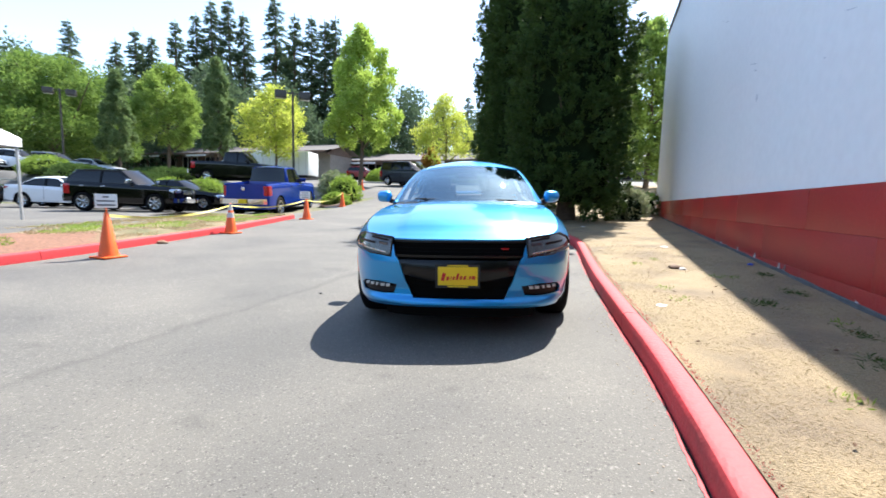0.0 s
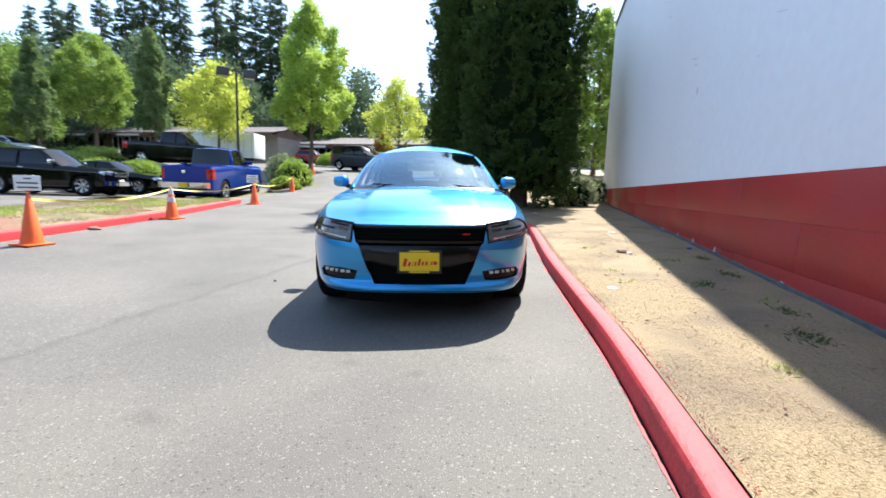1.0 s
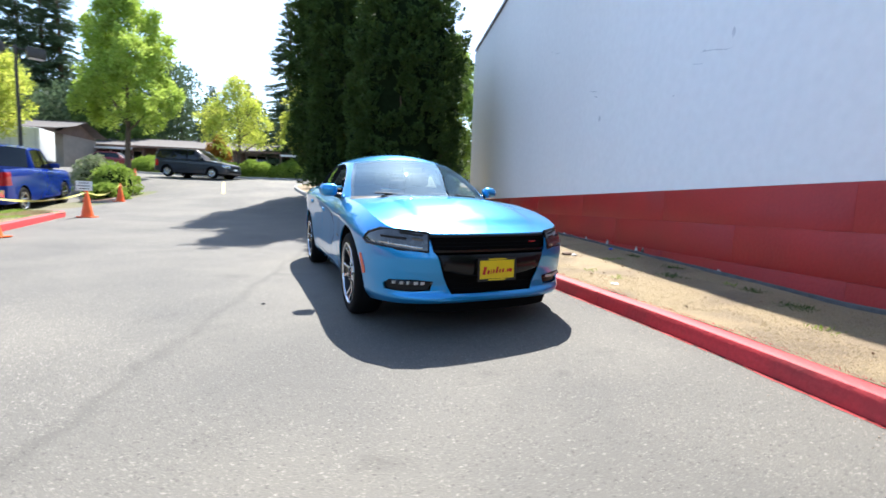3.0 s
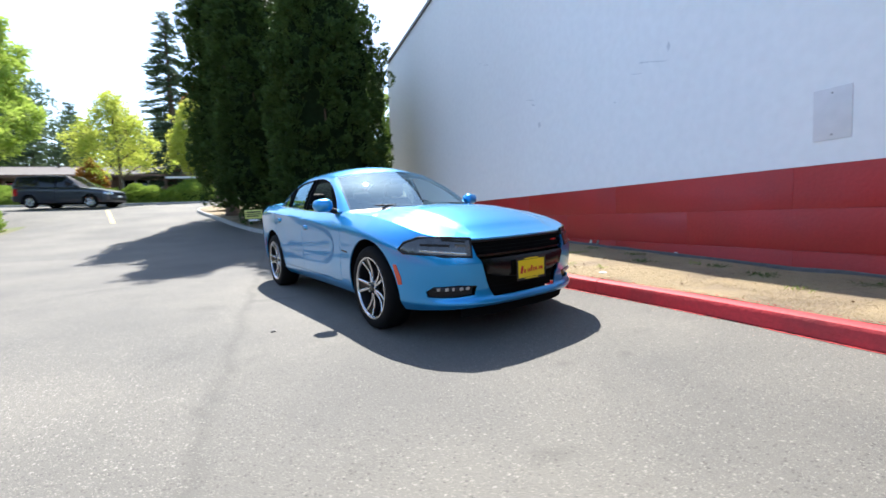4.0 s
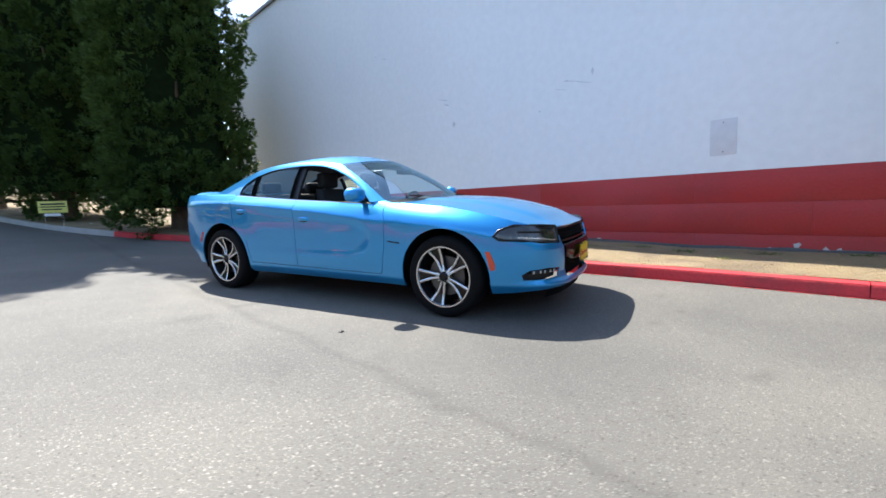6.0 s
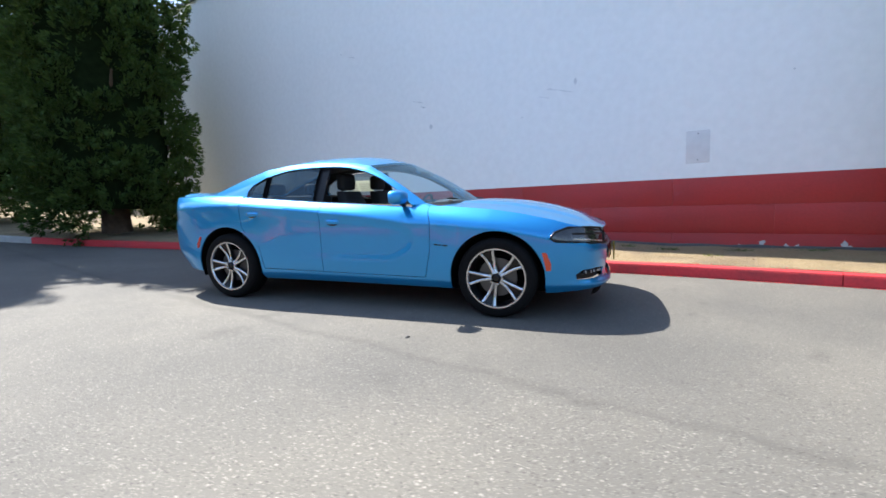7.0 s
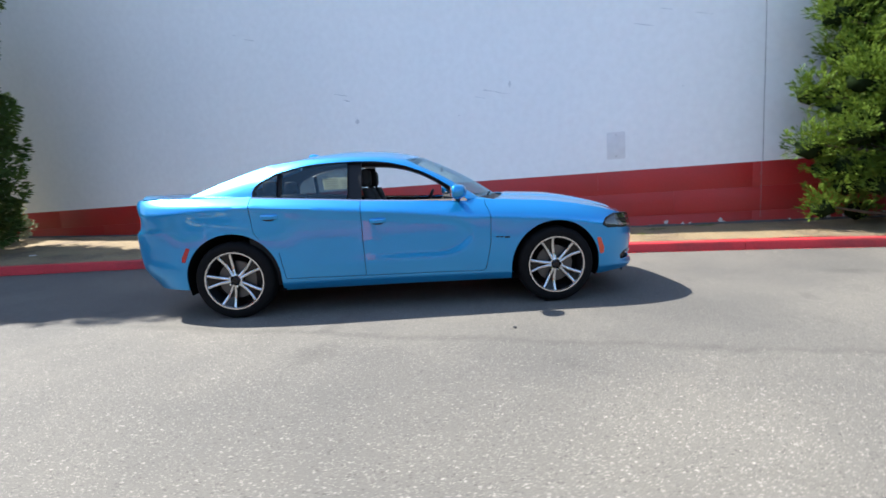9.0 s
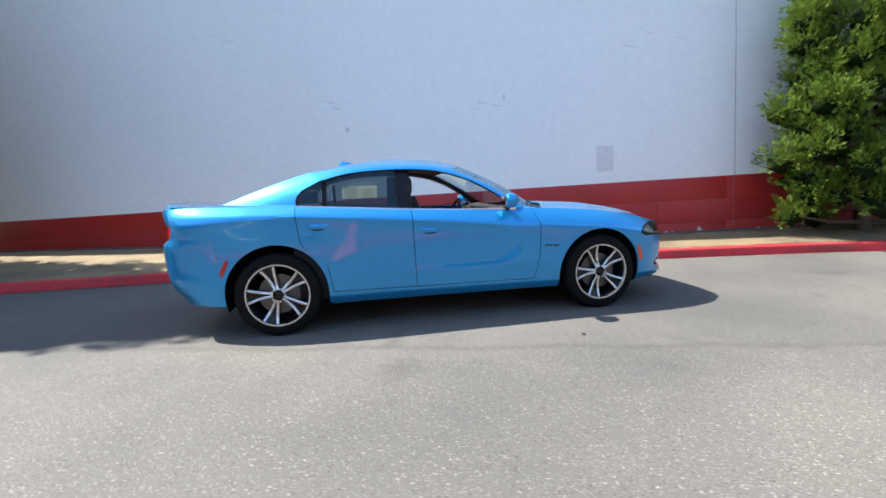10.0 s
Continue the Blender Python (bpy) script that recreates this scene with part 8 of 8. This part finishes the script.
def lamp_post(x, y, h, turn):
    z = float(land(x, y))
    t = thing("lamp_post", Matrix.Translation((x, y, z)) @ pose(0, 0, 0, 0, 0, turn), "dark bronze car park lamp with two box heads", "lamp post", "car park lamps")
    part("pole", tube([(0, 0, 0), (0, 0, h)], [0.085, 0.07], 10), GREYMETAL, t, "", 50)
    part("footing", revolve([(0.0, 0.75), (0.22, 0.75), (0.25, 0.72), (0.25, -0.2)], "z", 20), CONCRETE, t, "", 40)
    part("arm", box((-0.5, -0.03, h - 0.17), (0.5, 0.03, h - 0.11), 0.01), GREYMETAL, t)
    for s in (1, -1):
        bm = bmesh.new()
        add_box(bm, (s * 0.75 - 0.36, -0.3, h - 0.5), (s * 0.75 + 0.36, 0.3, h), 0.08)
        head = part("lamp_head", bm, GREYMETAL, t, "bronze box lamp head")
        part("lens", box((s * 0.75 - 0.28, -0.2, h - 0.51), (s * 0.75 + 0.28, 0.2, h - 0.502)), CONEBAND, head)


lamp_post(-19.5, 24.75, 6.6, 40)
lamp_post(-43.2, 24.7, 7.1, 52)
lamp_post(-21.5, 56, 6.0, 0)


def canopy(x, y):
    """A pop-up canopy on four white posts."""
    z = float(land(x, y))
    t = thing("canopy", Matrix.Translation((x, y, z)) @ pose(0, 0, 0, 0, 0, 20), "white pop-up canopy over the end of the parking row", "canopy")
    for px in (0, -3.0):
        for py in (0, -3.0):
            part("post", box((px - 0.03, py - 0.03, -0.4), (px + 0.03, py + 0.03, 2.35), 0.006), PALEMETAL, t)
    c = (-1.5, -1.5)
    rows = []
    for s, zz in ((1.02, 2.12), (1.02, 2.36), (1.0, 2.40), (0.6, 2.85), (0.04, 3.3)):
        rows.append([(c[0] + 1.55 * s * a, c[1] + 1.55 * s * b, zz) for a, b in ((1, 1), (0, 1), (-1, 1), (-1, 0), (-1, -1), (0, -1), (1, -1), (1, 0))])
    part("canvas", grid(rows, True), CANVAS, t, "", 25)
    part("brace", box((-3.0, -0.02, 1.15), (0, 0.02, 1.19)), PALEMETAL, t)


canopy(-15.9, 8.0)


def shops(x0, x1, y, floor, eave, ridge, label, step, deep=12.8):
    """A long low row of shops: shingle roof on posts, glazed fronts, white awnings."""
    t = thing("shops", Matrix.Translation((x0, y, floor)), label, "building", "rows of shops")
    L, e, r_ = x1 - x0, eave - floor, ridge - floor
    part("wall", box((0, 0.9, -1.2), (L, deep - 0.8, e)), STUCCO, t)
    xs = np.linspace(-0.8, L + 0.8, 24)
    roof = [[(x, yy, z) for x in xs] for yy, z in ((-1.4, e - 0.16), (-1.4, e), (deep * 0.2, e + (r_ - e) * 0.46), (deep * 0.47, r_), (deep, e))]
    r = part("roof", grid(roof), ROOFING, t, "brown-grey shingle roof", 20)
    part("ridge_cap", box((-0.8, deep * 0.47 - 0.14, r_ - 0.02), (L + 0.8, deep * 0.47 + 0.14, r_ + 0.05), 0.02), ROOFING, r)
    part("fascia", box((-0.8, -1.46, e - 0.22), (L + 0.8, -1.402, e + 0.03), 0.01), SIDING, t, "dark brown fascia")
    for x in (0, L):
        part("gable", raw_prism(x - 0.06, x + 0.06, [(-0.2, e - 0.3), (deep * 0.47, r_ - 0.12), (deep - 0.8, e - 0.3)]), SIDING, t)
    for k, x in enumerate(np.arange(0.6, L - 4.4, step)):
        part("post", box((x - 0.12, -1.1, -1.2), (x + 0.12, -0.86, e - 0.1)), SIDING, t)
        w = part("window", box((x + 0.7, 0.80, 0.25), (x + step - 0.9, 0.92, e - 0.45), 0.02), DARKGLASS, t)
        for q in np.linspace(x + 0.7, x + step - 0.9, 4):
            part("mullion", box((q - 0.05, 0.73, 0.2), (q + 0.05, 0.81, e - 0.4)), AWNING, w)
        part("pier", box((x - 0.55, 0.6, -1.2), (x + 0.5, 0.94, e - 0.1)), SIDING, t)
        if k % 2 == 0:
            aw = [[(x + 0.2 + (step - 0.8) * p, yy, z) for p in np.linspace(0, 1, 9)] for yy, z in ((-2.1, e - 0.55), (-2.1, e - 0.32), (0.75, e - 0.02))]
            part("awning", grid(aw), AWNING, t, "white awning", 20)
    for k in range(int(L // 14)):
        part("roof_vent", tube([(6 + 14 * k, deep * 0.4, r_ - 0.6), (6 + 14 * k, deep * 0.4, r_ + 0.35)], 0.1, 10), GREYMETAL, r)


def raw_prism(x0, x1, outline):
    bm = bmesh.new()
    a, b = [bm.verts.new((x0, y, z)) for y, z in outline], [bm.verts.new((x1, y, z)) for y, z in outline]
    bm.faces.new(a[::-1])
    bm.faces.new(b)
    n = len(a)
    for i in range(n):
        bm.faces.new((a[i], a[(i + 1) % n], b[(i + 1) % n], b[i]))
    return bm


shops(-46.0, 16.0, 58.0, 4.25, 6.9, 8.6, "long low row of shops with a brown-grey shingle roof", 5.2)
shops(-76.0, -34.4, 50.0, 3.9, 7.45, 8.75, "taller row of shops with white awnings on higher ground", 4.6, 7.0)


def trailer():
    t = thing("box_trailer", Matrix.Translation((-24.7, 30.4, float(land(-24.7, 30.4)) + 0.05)) @ pose(0, 0, 0, 0, 0, 15), "white box trailer behind the black pickup", "trailer")
    part("box", box((-2.3, -1.1, 0.7), (2.3, 1.1, 2.6), 0.06), CANVAS, t)
    for x in np.linspace(-2.1, 2.1, 8):
        part("rib", box((x - 0.02, -1.115, 0.72), (x + 0.02, -1.098, 2.58)), PALEMETAL, t)
    part("skirt", box((-2.2, -1.0, 0.5), (2.2, 1.0, 0.7), 0.02), TRIM, t)
    for s in (-0.5, 0.4):
        part("tyre", revolve([(0.2, -0.1), (0.33, -0.1), (0.33, 0.1), (0.2, 0.1), (0.0, 0.1)], "z", 20), RUBBER, t).matrix_local = pose(s, -0.98, 0.33, 90, 0, 0)


trailer()


def yard_sign():
    x, y = -3.42, 17.3
    z = soil(x, y)
    t = thing("yard_sign", Matrix.Translation((x, y, z)) @ pose(0, 0, 0, 0, 0, -24), "small yellow sign with dark print on wire stakes", "sign")
    part("board", box((-0.33, -0.006, 0.36), (0.33, 0.006, 0.68), 0.003), SIGNYELLOW, t, "pale yellow board")
    for a, b, zz, h in ((-0.27, 0.27, 0.60, 0.022), (-0.29, 0.29, 0.525, 0.014), (-0.25, 0.2, 0.455, 0.018)):
        part("print_bar", box((a, -0.0095, zz - h), (b, -0.0075, zz + h)), BLACKINK, t)
    part("lower_board", box((-0.2, -0.006, 0.27), (0.16, 0.006, 0.345), 0.002), PAPER, t)
    for dx in (-0.2, 0.2):
        part("stake", tube([(dx, 0.01, -0.1), (dx, 0.01, 0.64)], 0.005, 6), PALEMETAL, t)


SIGNYELLOW = mat("pale_yellow_board", (0.70, 0.66, 0.16), 0.5, var=0.05)
yard_sign()


def line_mark(a, b, w, label):
    pts = curve([a, ((a[0] + b[0]) / 2, (a[1] + b[1]) / 2), b], 16)
    d = Vector((b[0] - a[0], b[1] - a[1])).normalized()
    n = (-d.y * w / 2, d.x * w / 2)
    bm = grid([[(x - n[0], y - n[1], float(land(x - n[0], y - n[1])) + 0.006) for x, y in pts], [(x + n[0], y + n[1], float(land(x + n[0], y + n[1])) + 0.006) for x, y in pts]])
    tagged(part("line_marking", bm, YELLOWPAINT), label, "line marking", "stall lines", "structure")


line_mark((-9.1, 22.1), (-11.0, 27.8), 0.14, "worn yellow stall line on the asphalt")


def kerbs_far():
    """Grey kerb of the planted island beyond the blue pickup, with its soil."""
    ln = curve([(-16.8, 26.9), (-15.4, 26.6), (-14.6, 25.2), (-13.6, 22.8), (-12.6, 20.3), (-12.1, 19.2), (-12.5, 18.7), (-13.4, 19.0)], 60)
    o = thing("kerb_planter", Matrix(), "grey concrete kerb of the planted island", "kerb", kind="structure")
    for k in range(0, 56, 8):
        part("kerb_stone", kerb_stone(ln[k:k + 9], 1), CONCRETE, o)
    rows = [[(x + (-15.2 - x) * q * 0.9, y + (22.5 - y) * q * 0.9, float(land(x, y)) + 0.14 + 0.25 * q) for x, y in ln] for q in np.linspace(0, 1, 8)]
    tagged(part("planter_soil", grid(rows), BARKMULCH, None, "", 60), "bark mulch in the planted island", kind="structure")
    ln = curve([(-22.0, 37.3), (-18.2, 35.2), (-14, 33.6), (-11, 33.1), (-8.6, 33.2), (-7.2, 33.9), (-6.9, 35)], 60)
    o = thing("kerb_hedge", Matrix(), "pale concrete kerb before the hedge", "kerb", kind="structure")
    for k in range(0, 56, 8):
        part("kerb_stone", kerb_stone(ln[k:k + 9], -1), CONCRETE, o)


kerbs_far()


def litter():
    """Bits lying on the bank and the asphalt."""
    rng = random.Random(9)

    def bit(name, x, y, r, flat, material, label, cat, on_bank=True, group=""):
        bm = bmesh.new()
        bmesh.ops.create_icosphere(bm, subdivisions=2, radius=1.0)
        for v in bm.verts:
            k = 1 + 0.35 * noise.noise(v.co * 1.7 + Vector((x, y, 0)))
            v.co = Vector((v.co.x * r * k, v.co.y * r * 0.75 * k, max(-0.3, v.co.z) * r * flat * k))
        ob = part(name, bm, material, None, "", 40)
        ob.matrix_world = Matrix.Translation((x, y, (bank_height(x, y) if on_bank else float(land(x, y))) + r * flat * 0.22)) @ pose(0, 0, 0, 0, 0, rng.uniform(0, 360))
        tagged(ob, label, cat, group)

    bit("clod", 1.17, 5.98, 0.075, 0.55, DEADLEAF, "dark clod of debris on the dry lawn", "debris")
    bit("clod", 1.24, 5.90, 0.045, 0.5, CHIP, "pale stone beside the clod", "stone")
    bit("wrapper", 0.80, 3.95, 0.05, 0.12, PAPER, "flat white scrap of litter on the lawn by the kerb", "litter")
    bit("bottle_cap", 2.05, 6.35, 0.035, 0.6, BLUELITTER, "small blue piece of litter at the foot of the wall", "litter")
    bit("dead_branch", -7.7, 6.1, 0.12, 0.4, DEADLEAF, "brown debris lying against the red kerb", "debris", False)
    bit("pebble", -2.65, 4.12, 0.022, 0.5, BLACKINK, "dark pebble on the asphalt", "stone", False, "pebbles on the drive")
    bm = bmesh.new()
    for k in range(420):
        y = rng.uniform(-1, 9)
        x = float(np.interp(y, kerb_line[:700, 1], kerb_line[:700, 0])) - abs(rng.gauss(0, 0.10)) - 0.02
        r = rng.uniform(0.002, 0.0055)
        m = Matrix.Translation((x, y, float(land(x, y)) + 0.3 * r)) @ pose(0, 0, 0, 0, 0, rng.uniform(0, 360)) @ Matrix.Diagonal((r * rng.uniform(0.8, 1.6), r, r * 0.6, 1))
        bmesh.ops.create_icosphere(bm, subdivisions=1, radius=1.0, matrix=m)
    tagged(part("gutter_grit", bm, GRIT, None, "", 0), "tan grit and crumbs in the gutter along the kerb", "grit", kind="stuff")
    for x, y in ((1.3, 8.2), (-0.2, 12.6), (-2.6, 17.6), (-1.6, 16.2)):
        bit("scrap", x, y, 0.06, 0.15, PAPER, "pale scrap lying on the bank", "litter", True, "scraps on the bank")


GRIT = mat("tan_grit", (0.36, 0.29, 0.22), 0.9, var=0.4, scale=25)
BLUELITTER = mat("blue_plastic", (0.03, 0.08, 0.45), 0.4, var=0.05)
litter()
